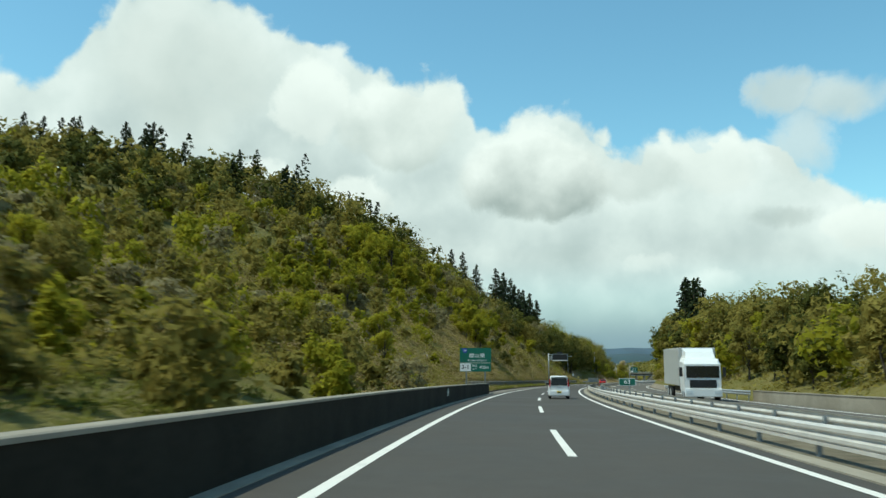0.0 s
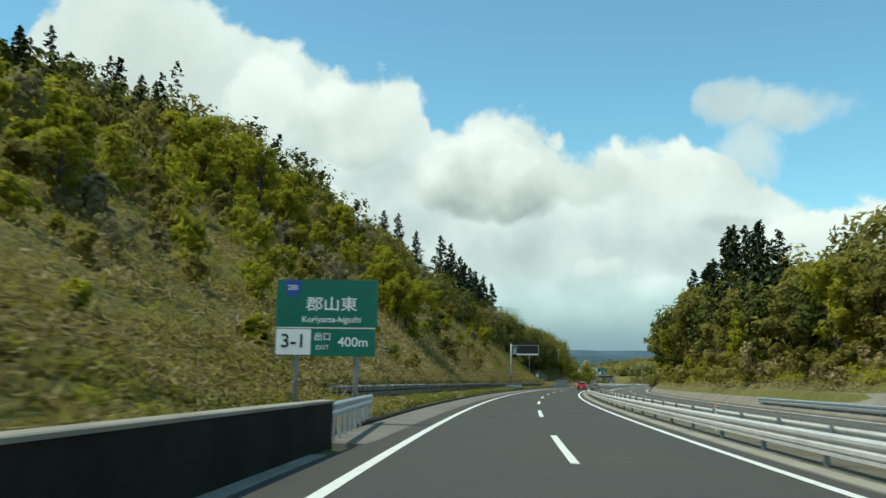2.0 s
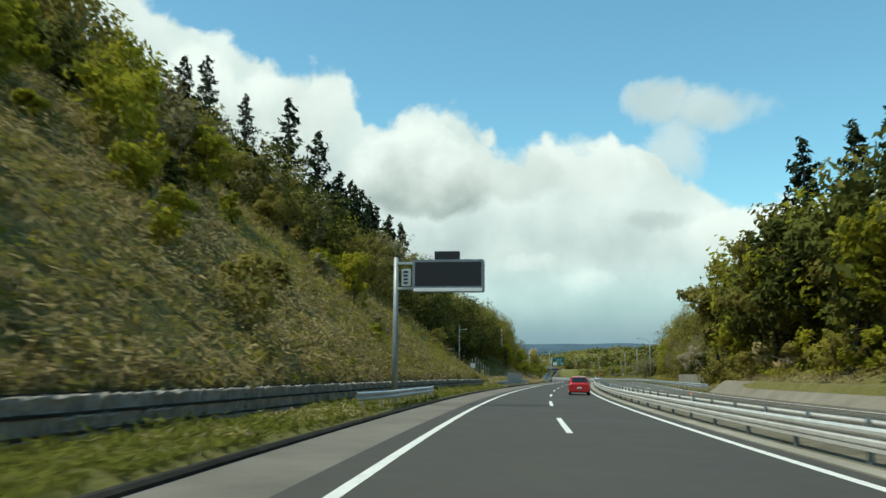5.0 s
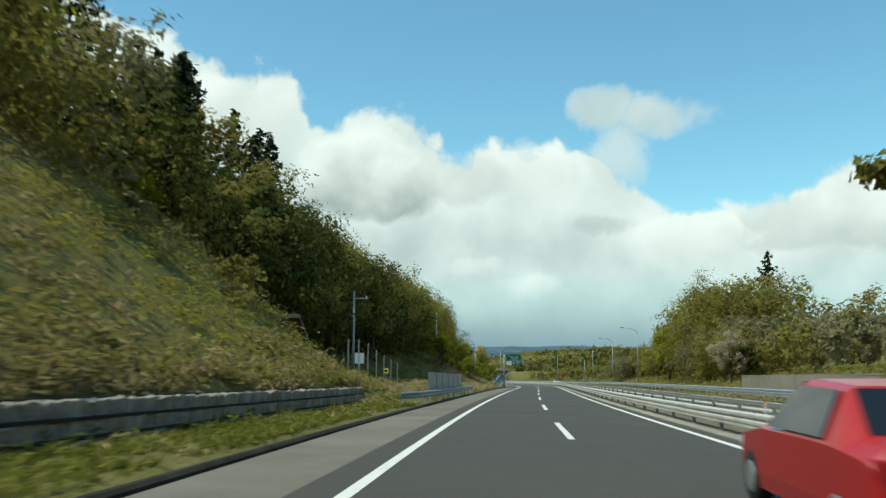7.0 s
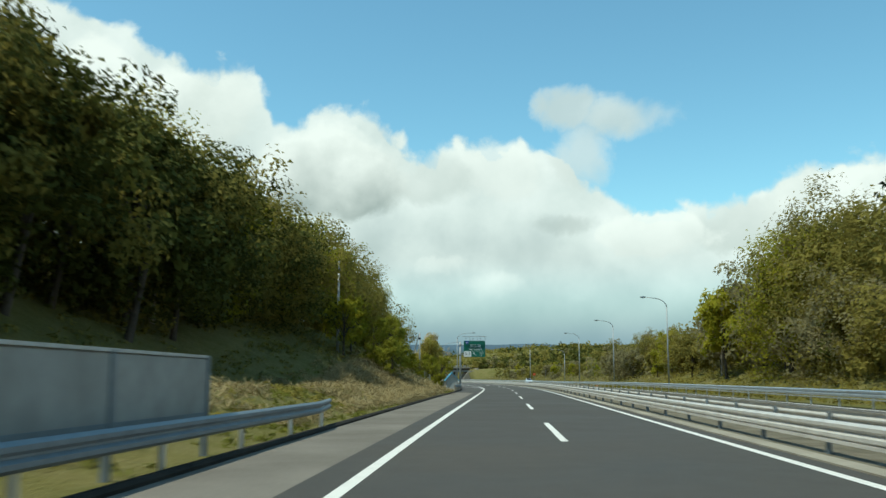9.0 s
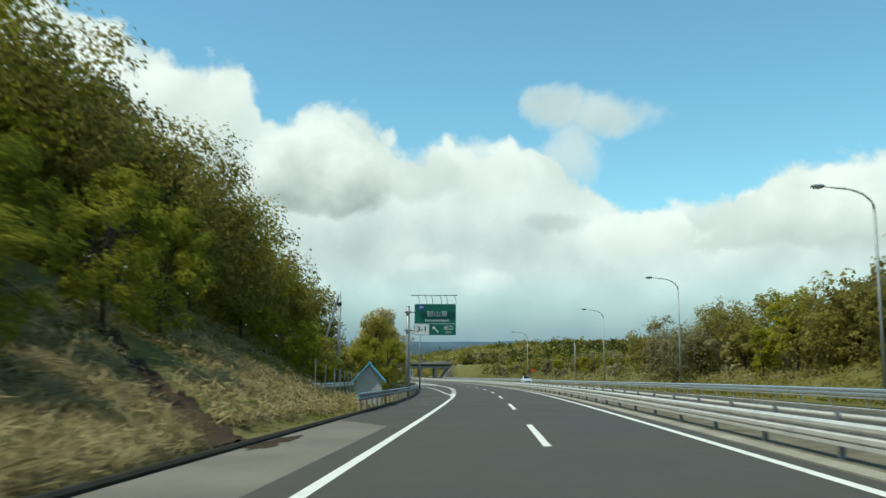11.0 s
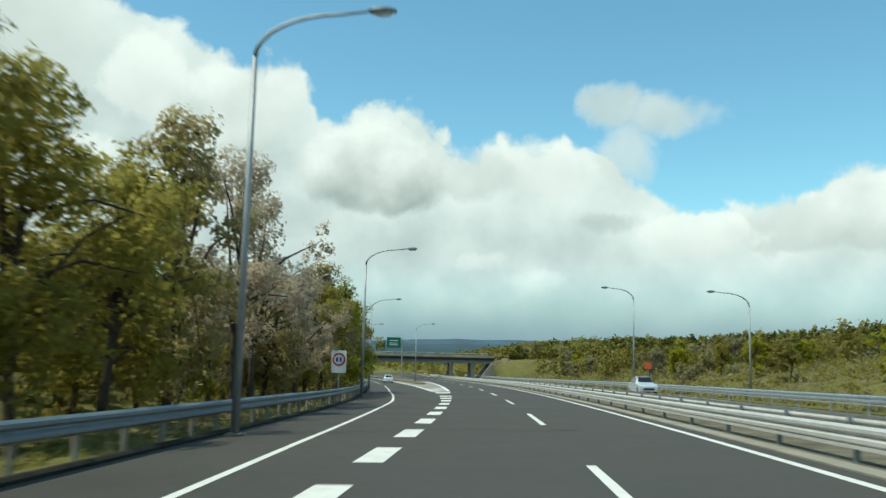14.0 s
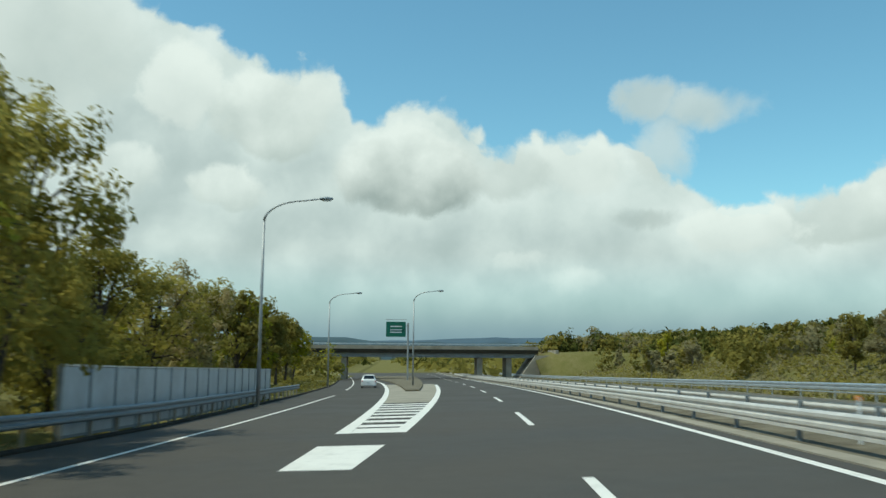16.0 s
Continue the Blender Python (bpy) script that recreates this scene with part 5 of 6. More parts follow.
tufts("dead_vines", "brown dead stalks behind the parapet wall", L_VINE, 2600, 30, 104, 5.6, 14, 0.50, 0.16, 12, 52, (6.0, -0.15), 0.5, 1.0, 0.2)
tufts("scrub", "yellow-green shoots behind the parapet wall", L_SPRING, 1300, 30, 104, 5.6, 13, 0.40, 0.11, 12, 53, (7.0, 0.0), 0.5, 1.0)
tufts("grass", "mown yellow-green grass on the bank", L_GRASS, 5000, 258, 450, 6.8, 16, 0.20, 0.13, 10, 11, (7.0, -0.15), 0.3, 1.0, 0.18)
tufts("dry_grass", "pale dry grass along the exit verge", L_DRY, 2600, 372, 520, 7.0, 16, 0.25, 0.2, 8, 12, (5.0, -0.1), 0.1, 1.4, 0.10)
tufts("scrub", "olive shrubs beyond the opposite carriageway", L_OLIVE, 3600, 20, 430, -30, -17.0, 0.95, 0.18, 14, 13, (9.0, -0.25), 0.5, 1.0)
tufts("scrub", "yellow-green undergrowth at the edge of the wood", L_SPRING, 1500, 95, 262, -20.5, -17.2, 0.9, 0.15, 14, 33, (8.0, -0.15), 0.5)
tufts("dry_grass", "dry grass on the opposite bank", L_DRY, 4200, 90, 300, -20, -16.2, 0.42, 0.2, 9, 14, (6.0, -0.25), 0.2, 1.0, 0.14)
tufts("grass", "dry and green tufts in the median", L_DRY, 6000, 0, 620, -6.6, -4.5, 0.12, 0.085, 6, 15, (3.0, 0.05), 0.1, 1.0, 0.14)
tufts("scrub", "low scrub beyond the opposite guardrail", L_OLIVE, 6500, 400, 700, -60, -19, 1.1, 0.24, 10, 16, (10.0, -0.3))
tufts("scrub", "brown budding scrub beyond the opposite guardrail", L_BUD, 6500, 405, 690, -50, -18, 1.0, 0.20, 10, 64, (9.0, -0.25))
tufts("scrub", "low scrub beside the exit ramp", L_OLIVE, 3400, 425, 680, 14, 50, 0.8, 0.18, 14, 17, (10.0, -0.25))
tufts("scrub", "woodland on the far plain", L_OLIVE, 5600, 680, 1900, -420, 330, 7.5, 2.2, 9, 18, (120.0, -0.15))
tufts("scrub", "dark woodland on the far plain", L_DARK, 3800, 700, 2400, -520, 380, 8.5, 2.7, 9, 19, (140.0, -0.05))

# ------------------------------------------------------------------ far hills
def far_hills():
    # distance haze is put into each ridge's blue base colour
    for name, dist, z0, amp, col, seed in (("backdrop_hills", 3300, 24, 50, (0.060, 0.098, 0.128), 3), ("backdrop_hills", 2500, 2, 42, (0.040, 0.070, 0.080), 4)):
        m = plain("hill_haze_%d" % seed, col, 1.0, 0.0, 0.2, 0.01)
        n = 260
        a = np.linspace(radians(75), radians(-85), n)
        h = z0 + amp * (0.55 + lumps(np.arange(n) * 1.0, np.zeros(n), 34.0, seed) + 0.45 * lumps(np.arange(n) * 1.0, np.zeros(n), 9.0, seed + 1) + 0.12 * lumps(np.arange(n) * 1.0, np.zeros(n), 2.0, seed + 2))
        x, y = -np.sin(a) * dist + 60, np.cos(a) * dist + 100
        rows = [np.stack([x * f, y * f, zz], -1) for f, zz in ((0.93, np.full(n, -60.0)), (0.965, h * 0.6), (1.0, h), (1.06, np.full(n, -60.0)))]
        v = np.stack(rows, 1).reshape(-1, 3)
        f = [(i * 4 + k, (i + 1) * 4 + k, (i + 1) * 4 + k + 1, i * 4 + k + 1) for i in range(n - 1) for k in range(3)]
        tagged(new(name, mesh_of(name, v, f, [m], False)), "wooded hills on the horizon, haze painted into their blue", "hills", "", "structure")


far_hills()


# ------------------------------------------------------------------ lettering
def lettering(text, size, mat, parent, at, align="CENTER", stretch=1.0, weight=0.0, name="lettering"):
    """Letters that stand on the plane y = at[1], facing -y."""
    cu = bpy.data.curves.new("text", "FONT")
    cu.body, cu.size, cu.align_x, cu.align_y, cu.extrude, cu.offset = text, size, align, "CENTER", 0.004, weight
    tmp = bpy.data.objects.new("text", cu)
    scene.collection.objects.link(tmp)
    bpy.context.view_layer.update()
    me = bpy.data.meshes.new_from_object(tmp.evaluated_get(bpy.context.evaluated_depsgraph_get()))
    bpy.data.objects.remove(tmp)
    me.materials.clear()
    me.materials.append(mat)
    ob = new(name, me)
    return put(ob, parent, Matrix.Translation(at) @ Matrix.Rotation(math.pi / 2, 4, "X") @ Matrix.Diagonal((stretch, 1, 1, 1)))


def plate(x0, z0, x1, z1, y0, y1, r=0.12, seg=5):
    """An upright panel with rounded corners."""
    bm = bmesh.new()
    pts = []
    for cx, cz, a0 in ((x1 - r, z1 - r, 0), (x0 + r, z1 - r, 90), (x0 + r, z0 + r, 180), (x1 - r, z0 + r, 270)):
        for k in range(seg + 1):
            a = radians(a0 + 90 * k / seg)
            pts.append((cx + r * math.cos(a), cz + r * math.sin(a)))
    A = [bm.verts.new((x, y0, z)) for x, z in pts]
    B = [bm.verts.new((x, y1, z)) for x, z in pts]
    bm.faces.new(A)
    bm.faces.new(B[::-1])
    n = len(pts)
    for i in range(n):
        bm.faces.new((A[(i + 1) % n], A[i], B[i], B[(i + 1) % n]))
    bmesh.ops.recalc_face_normals(bm, faces=bm.faces)
    return bm


def shield(e, x, z, w, y):
    bm = bmesh.new()
    pts = [(-0.5, 0.38), (-0.3, 0.5), (0.3, 0.5), (0.5, 0.38), (0.46, 0.0), (0.3, -0.32), (0.0, -0.52), (-0.3, -0.32), (-0.46, 0.0)]
    A = [bm.verts.new((x + a * w, y, z + b * w)) for a, b in pts]
    B = [bm.verts.new((x + a * w, y + 0.006, z + b * w)) for a, b in pts]
    bm.faces.new(A[::-1]); bm.faces.new(B)
    for i in range(len(pts)):
        bm.faces.new((A[i], A[(i + 1) % len(pts)], B[(i + 1) % len(pts)], B[i]))
    bmesh.ops.recalc_face_normals(bm, faces=bm.faces)
    ob = part("route_shield", bm, M_BLUE, e, "blue route shield")
    lettering("288", w * 0.42, M_WHITE, e, (x, y - 0.004, z + 0.06 * w))


def sign_board(e, w, z0, z1, arrow):
    """The green exit board, centred on x = 0, facing -y."""
    h = z1 - z0
    cut = z0 + h * 0.365
    if arrow:
        part("panel", plate(-w / 2, z0, w / 2, z1, 0.0, 0.06, 0.10), M_GREEN, e, "green reflective panel")
    else:
        part("panel", plate(-w / 2, cut + 0.03, w / 2, z1, 0.0, 0.06, 0.03), M_GREEN, e, "green reflective panel")
        part("panel", plate(-w / 2, z0, w / 2 - 0.05, cut - 0.02, 0.0, 0.06, 0.03), M_GREEN, e, "green reflective panel")
    yf = -0.006
    part("rule", boxed(-w / 2 + 0.06, yf, cut - 0.012, w / 2 - 0.06, yf + 0.012, cut + 0.016), M_WHITE, e, "white rule")
    k = 0.36
    part("number_field", plate(-w / 2 + 0.03, z0 + 0.03, -w / 2 + w * k - 0.02, cut - 0.04, yf, 0.02, 0.04), M_WHITE, e, "white exit number field")
    lettering("3-1", h * 0.25, M_BLACK, e, (-w / 2 + w * k / 2, yf - 0.004, z0 + h * 0.185), "CENTER", 1.05, 0.006)
    lettering("\u90e1\u5c71\u6771", h * 0.20, M_WHITE, e, (0.05 * w, yf, z0 + h * 0.665), "CENTER", 1.15, 0.004)
    lettering("Koriyama-higashi", h * 0.115, M_WHITE, e, (0.05 * w, yf, z0 + h * 0.475), "CENTER", 1.0, 0.002)
    shield(e, -w * 0.34, z1 - h * 0.12, w * 0.165, yf)
    if arrow:
        bm = bmesh.new()
        ax, az = w * 0.02, z0 + h * 0.19
        for quad in ([(-0.26, 0.20), (-0.02, 0.20), (-0.10, 0.12), (-0.18, 0.04), (-0.26, -0.04)], [(-0.155, 0.065), (-0.105, 0.115), (0.22, -0.21), (0.17, -0.26)]):
            A = [bm.verts.new((ax + a, yf, az + b)) for a, b in quad]
            bm.faces.new(A)
        part("arrow", bm, M_WHITE, e, "white slanting exit arrow")
        lettering("\u51fa\u53e3", h * 0.15, M_WHITE, e, (w * 0.32, yf, z0 + h * 0.23), "CENTER", 1.0, 0.003)
        lettering("EXIT", h * 0.085, M_WHITE, e, (w * 0.32, yf, z0 + h * 0.09))
    else:
        lettering("\u51fa\u53e3", h * 0.115, M_WHITE, e, (-w * 0.03, yf, z0 + h * 0.245), "CENTER", 1.0, 0.003)
        lettering("EXIT", h * 0.085, M_WHITE, e, (-w * 0.03, yf, z0 + h * 0.11))
        lettering("400m", h * 0.17, M_WHITE, e, (w * 0.27, yf, z0 + h * 0.18), "CENTER", 1.05, 0.004)


def exit_sign_ground():
    e = thing("direction_sign", "green motorway exit sign on two grey posts", "road sign", "", stand(86.4, 6.9))
    sign_board(e, 3.2, 2.05, 4.42, False)
    for x in (-0.95, 0.95):
        part("post", tube(bmesh.new(), [(x, 0.16, -0.6), (x, 0.16, 4.2)], 0.085, 10), M_POLE, e, smoothed=True)
    for z in (2.4, 3.3, 4.0):
        part("rail", boxed(-1.5, 0.065, z - 0.04, 1.5, 0.12, z + 0.04), M_POLE, e)


def exit_sign_pole():
    e = thing("direction_sign", "green motorway exit sign hung from a grey steel pole", "road sign", "", stand(404.0, 4.9))
    z0, z1 = 4.72, 7.12
    sign_board(e, 3.2, z0, z1, True)
    px = -2.12
    part("pole", tube(bmesh.new(), [(px, 0.2, -0.4), (px, 0.2, 3.5), (px, 0.2, 6.95)], [0.17, 0.155, 0.135], 16), M_POLE, e, "thick grey steel pole", None, True)
    part("pole_cap", tube(bmesh.new(), [(px, 0.2, 6.95), (px, 0.2, 7.0)], [0.15, 0.11], 16), M_POLE, e)
    for z in (5.1, 6.5):
        a = part("arm", tube(bmesh.new(), [(px - 0.32, 0.2, z), (-1.55, 0.2, z)], 0.045, 8), M_POLE, e)
        part("clamp", boxed(px - 0.20, 0.0, z - 0.09, px + 0.20, 0.4, z + 0.09, bevel=0.02), M_POLE, e)
        part("beam", boxed(-1.6, 0.065, z - 0.05, 1.5, 0.14, z + 0.05), M_POLE, e)
    part("top_bar", boxed(-1.85, -0.50, z1 + 0.60, 1.72, -0.36, z1 + 0.67), M_STEEL, e, "slim steel bar above the panel")
    for x in (-1.35, -0.78, -0.32, 0.36, 0.82, 1.5):
        part("hook", tube(bmesh.new(), [(x + 0.12, 0.03, z1 - 0.05), (x + 0.12, 0.03, z1 + 0.28), (x + 0.08, -0.12, z1 + 0.46), (x, -0.38, z1 + 0.60), (x - 0.04, -0.44, z1 + 0.62)], 0.018, 6), M_BLACK, e)


def message_sign():
    e = thing("message_sign", "dark unlit electronic message board on a grey pole", "road sign", "", stand(194.3, 4.95))
    px = -2.6
    part("pole", tube(bmesh.new(), [(px, 0.3, -0.4), (px, 0.3, 3.5), (px, 0.3, 7.15)], [0.16, 0.14, 0.12], 14), M_POLE, e, "grey steel pole", None, True)
    body = part("housing", plate(-1.75, 5.42, 1.75, 7.0, 0.0, 0.55, 0.09), M_STEEL_DULL, e, "dark grey housing")
    part("screen", boxed(-1.62, -0.012, 5.70, 1.62, 0.01, 6.88, bevel=0.005), M_BLACK, e, "black unlit display")
    part("bottom_trim", boxed(-1.68, -0.06, 5.44, 1.66, 0.02, 5.60, bevel=0.01), M_WHITE, e, "white strip under the display")
    part("top_box", boxed(-0.68, 0.1, 7.02, 0.55, 0.5, 7.42, bevel=0.02), M_BLACK, e, "black box on top")
    for z in (5.62, 6.85):
        part("arm", boxed(px - 0.1, 0.2, z - 0.06, -1.74, 0.4, z + 0.06, bevel=0.01), M_STEEL, e)
    part("ladder_panel", boxed(-2.3, 0.12, 5.72, -1.85, 0.2, 6.55, bevel=0.01), M_STEEL, e, "pale slotted panel")
    for k in range(4):
        part("slot", boxed(-2.2, 0.108, 5.82 + 0.18 * k, -1.98, 0.122, 5.92 + 0.18 * k), M_BLACK, e)


def post_sign():
    e = thing("distance_marker", "small green kilometre marker board on the median rail", "road sign", "", stand(45.9, -4.60))
    part("panel", plate(-0.41, 1.12, 0.41, 1.46, 0, 0.02, 0.05), M_GREEN, e, "green panel")
    part("edge_trim", plate(-0.43, 1.10, 0.43, 1.48, 0.004, 0.016, 0.06), M_WHITE, e, "white border")
    lettering("63", 0.32, M_WHITE, e, (0, -0.006, 1.29), "CENTER", 1.1, 0.004)
    part("stalk", tube(bmesh.new(), [(0.1, 0.04, -0.2), (0.1, 0.04, 1.4)], 0.03, 8), M_POLE, e)


def speed_sign():
    e = thing("round_sign", "white board with a red ring on a roadside post", "road sign", "", stand(477.0, 9.65))
    part("board", plate(-0.42, 1.68, 0.42, 2.92, 0, 0.03, 0.05), M_WHITE, e, "white board")
    ring = bmesh.new()
    n = 40
    o = [ring.verts.new((0.36 * math.cos(6.2832 * k / n), -0.006, 2.42 + 0.36 * math.sin(6.2832 * k / n))) for k in range(n)]
    i = [ring.verts.new((0.27 * math.cos(6.2832 * k / n), -0.006, 2.42 + 0.27 * math.sin(6.2832 * k / n))) for k in range(n)]
    for k in range(n):
        ring.faces.new((o[k], o[(k + 1) % n], i[(k + 1) % n], i[k]))
    part("ring", ring, M_RED, e, "red ring")
    for x in (-0.10, 0.10):
        part("bar", boxed(x - 0.055, -0.008, 2.30, x + 0.055, 0.0, 2.54), M_BLUE, e)
    part("post", tube(bmesh.new(), [(0, 0.07, -0.8), (0, 0.07, 2.8)], 0.045, 8), M_POLE, e)


exit_sign_ground(); exit_sign_pole(); message_sign(); post_sign(); speed_sign()


# ------------------------------------------------------------------ street lamps
def street_lamp(s, d, reach, h=9.5, side=1, group="street lamps"):
    """side +1: the arm reaches towards smaller d (the picture's right when driving on)."""
    e = thing("street_lamp", "tall tapered grey street lamp with a curved arm", "street lamp", group, stand(s, d))
    part("base_plate", boxed(-0.2, -0.2, -0.3, 0.2, 0.2, 0.04), M_CONCRETE, e)
    part("pole", tube(bmesh.new(), [(0, 0, 0), (0, 0, h * 0.5), (0, 0, h)], [0.11, 0.09, 0.065], 12), M_POLE, e, "tapered grey pole", None, True)
    pts = [(0, 0, h)]
    for k in range(1, 9):
        a = radians(90 * k / 8)
        pts.append((side * reach * 0.62 * (1 - math.cos(a)), 0, h + 1.15 * math.sin(a)))
    pts.append((side * reach * 0.86, 0, h + 1.25))
    part("arm", tube(bmesh.new(), pts, [0.065 - 0.003 * k for k in range(len(pts))], 10), M_POLE, e, "curved arm", None, True)
    bm = bmesh.new()
    bmesh.ops.create_uvsphere(bm, u_segments=14, v_segments=8, radius=1)
    bmesh.ops.scale(bm, vec=(0.40, 0.17, 0.11), verts=bm.verts)
    bmesh.ops.translate(bm, vec=(side * (reach * 0.86 + 0.3), 0, h + 1.26), verts=bm.verts)
    head = part("lamp_head", bm, M_STEEL_DULL, e, "oval lamp head", None, True)
    bm = bmesh.new()
    bmesh.ops.create_uvsphere(bm, u_segments=12, v_segments=6, radius=1)
    bmesh.ops.scale(bm, vec=(0.30, 0.13, 0.09), verts=bm.verts)
    bmesh.ops.translate(bm, vec=(side * (reach * 0.86 + 0.32), 0, h + 1.20), verts=bm.verts)
    part("lens", bm, M_GLASSY, head, "pale glass lens", None, True)


for s, d, r in ((450.6, 7.95, 3.5), (492.0, 10.0, 3.6), (537.8, 12.9, 3.6), (592.0, 16.2, 3.6), (590.0, 6.3, 3.2)):
    street_lamp(s, d, r, 10.0 if s == 537.8 else 9.7, 1, "street lamps along the exit")
for s, d, r in ((424.5, -19.0, 3.0), (464.5, -19.1, 3.0), (519.5, -15.95, 3.2), (505.5, -23.0, 3.6), (383.3, -19.3, 3.0)):
    street_lamp(s, d, r, {505.5: 7.9, 519.5: 9.5}.get(s, 10.1), -1, "street lamps beyond the opposite carriageway")


# ------------------------------------------------------------------ utility poles, fences, barriers
def utility_pole(s, d, h, label, cross=True, strut=None):
    z = float(terrain(s, d))
    e = thing("utility_pole", label, "utility pole", "utility poles", stand(s, d, z))
    part("shaft", tube(bmesh.new(), [(0, 0, -0.6), (0, 0, h)], [0.15, 0.10], 10), M_POLE, e, "pale concrete shaft", None, True)
    if cross:
        part("crossarm", boxed(-0.05, -0.05, h - 0.75, 1.35, 0.05, h - 0.66), M_STEEL, e)
        part("insulator", tube(bmesh.new(), [(1.2, 0, h - 0.66), (1.2, 0, h - 0.45)], 0.05, 8), M_WHITE, e)
        part("guy_wire", tube(bmesh.new(), [(0, 0, h - 1.0), (-2.6, -0.5, 0.2)], 0.022, 5), M_STEEL_DULL, e)
    if strut:
        part("strut", tube(bmesh.new(), [(-strut, -0.2, -0.5), (-0.05, 0, h - 0.15)], [0.12, 0.085], 8), M_POLE, e, "leaning strut")
        part("bracket", boxed(-0.22, -0.14, h - 1.1, 0.18, 0.14, h - 0.8, bevel=0.02), M_BLACK, e)


utility_pole(294.3, 17.4, 8.8, "slim utility pole with one crossarm before the dark wood")
utility_pole(356.0, 16.8, 8.6, "slim utility pole above the bank", False)
utility_pole(460.5, -41.6, 6.0, "utility pole with a leaning strut beyond the opposite carriageway", False, 1.6)
utility_pole(413.0, 13.7, 8.5, "utility pole braced by a leaning strut", False, 2.6)


def post_fence(name, label, s0, s1, d, h, step, mesh=True):
    e = thing(name, label, "fence")
    me = post_mesh("fence_post", h, M_POLE, 0.034)
    q = np.arange(s0, s1 + 0.01, step)
    dd = d(q)
    zz = terrain(q, dd)
    tops = []
    for a, b, c in zip(q, dd, zz):
        put(new("fence_post", me), e, Matrix.Translation(spot(a, b, c)))
    if mesh:
        for k in range(5):
            bm = bmesh.new()
            tube(bm, [spot(a, b, c + h * (0.15 + 0.2 * k)) for a, b, c in zip(q, dd, zz)], 0.004, 4, False)
            part("wire", bm, M_STEEL_DULL, e)


post_fence("wire_fence", "wire fence on tall grey posts beside the wood", 262.3, 281, lambda s: np.interp(s, [262, 282, 300], [10.9, 10.9, 11.2]), 2.1, 3.0)
post_fence("wire_fence", "wire fence on grey posts behind the hut", 388, 424, lambda s: np.interp(s, [372, 395, 424], [11.5, 11.0, 12.6]), 1.9, 3.0)
guardrail("pale guardrail of the side road", 392, 428, lambda s: np.interp(s, [392, 428], [12.2, 13.6]), 1.05, -1, M_STEEL, 1.15, None, 3.0)


def noise_barrier(label, s0, s1, d, z0, z1, mat, step=2.0):
    e = thing("noise_barrier", label, "barrier")
    q = np.arange(s0, s1 + 0.01, step)
    dl = d if callable(d) else (lambda s: np.full(np.shape(s), float(d)))
    me = bpy.data.meshes.new("barrier_post")
    bm = boxed(-0.06, -0.06, -0.3, 0.06, 0.06, z1 + 0.04, bevel=0.01)
    bm.to_mesh(me); bm.free()
    me.materials.append(M_STEEL_DULL)
    for a in q:
        put(new("barrier_post", me), e, stand(a, float(dl(np.array([a]))[0])))
    for a in q[:-1]:
        S = np.array([a + 0.07, a + step - 0.07])
        sweep("barrier_panel", S, lambda s: dl(s), [(-0.03, z0), (-0.03, z1 - 0.03), (0.0, z1), (0.03, z1 - 0.03), (0.03, z0)], mat, e)
        if step > 3:
            part("mullion", boxed(-0.045, -0.025, z0 - 0.35, 0.0, 0.025, z1, bevel=0.005), M_STEEL_DULL, e, "", stand(a + step / 2, float(dl(np.array([a + step / 2]))[0])))
        sweep("panel_rail", S, lambda s: dl(s), [(-0.045, z0 - 0.05), (-0.045, z0 + 0.03), (-0.034, z0 + 0.03), (-0.034, z0 - 0.05)], M_STEEL_DULL, e)
    sweep("top_rail", np.array([q[0], q[-1]]) if not callable(d) else q, lambda s: dl(s), [(-0.045, z1), (-0.045, z1 + 0.05), (0.045, z1 + 0.05), (0.045, z1)], M_STEEL, e)


noise_barrier("grey translucent noise barrier behind the guardrail", 268, 292, 6.95, 0.78, 1.80, M_BARRIER, 4.0)
noise_barrier("pale noise barrier panels beside the exit lane", 514, 548, lambda s: kerb_line(s) + 0.75, 0.1, 1.95, M_BARRIER_PALE)


def delineator(s, d, label, mat):
    e = thing("delineator", label, "marker post", "", stand(s, d))
    part("post", tube(bmesh.new(), [(0, 0, -0.2), (0, 0, 0.85)], 0.028, 8), M_WHITE, e)
    part("reflector", tube(bmesh.new(), [(0, -0.02, 0.82), (0, 0.03, 0.82)], 0.06, 12), mat, e)


for s in (89.0, 139.0, 189.0, 239.0, 289.0, 339.0, 389.0, 439.0, 508.0):
    delineator(s, -5.45, "white marker post with an orange reflector in the median", M_ORANGE)


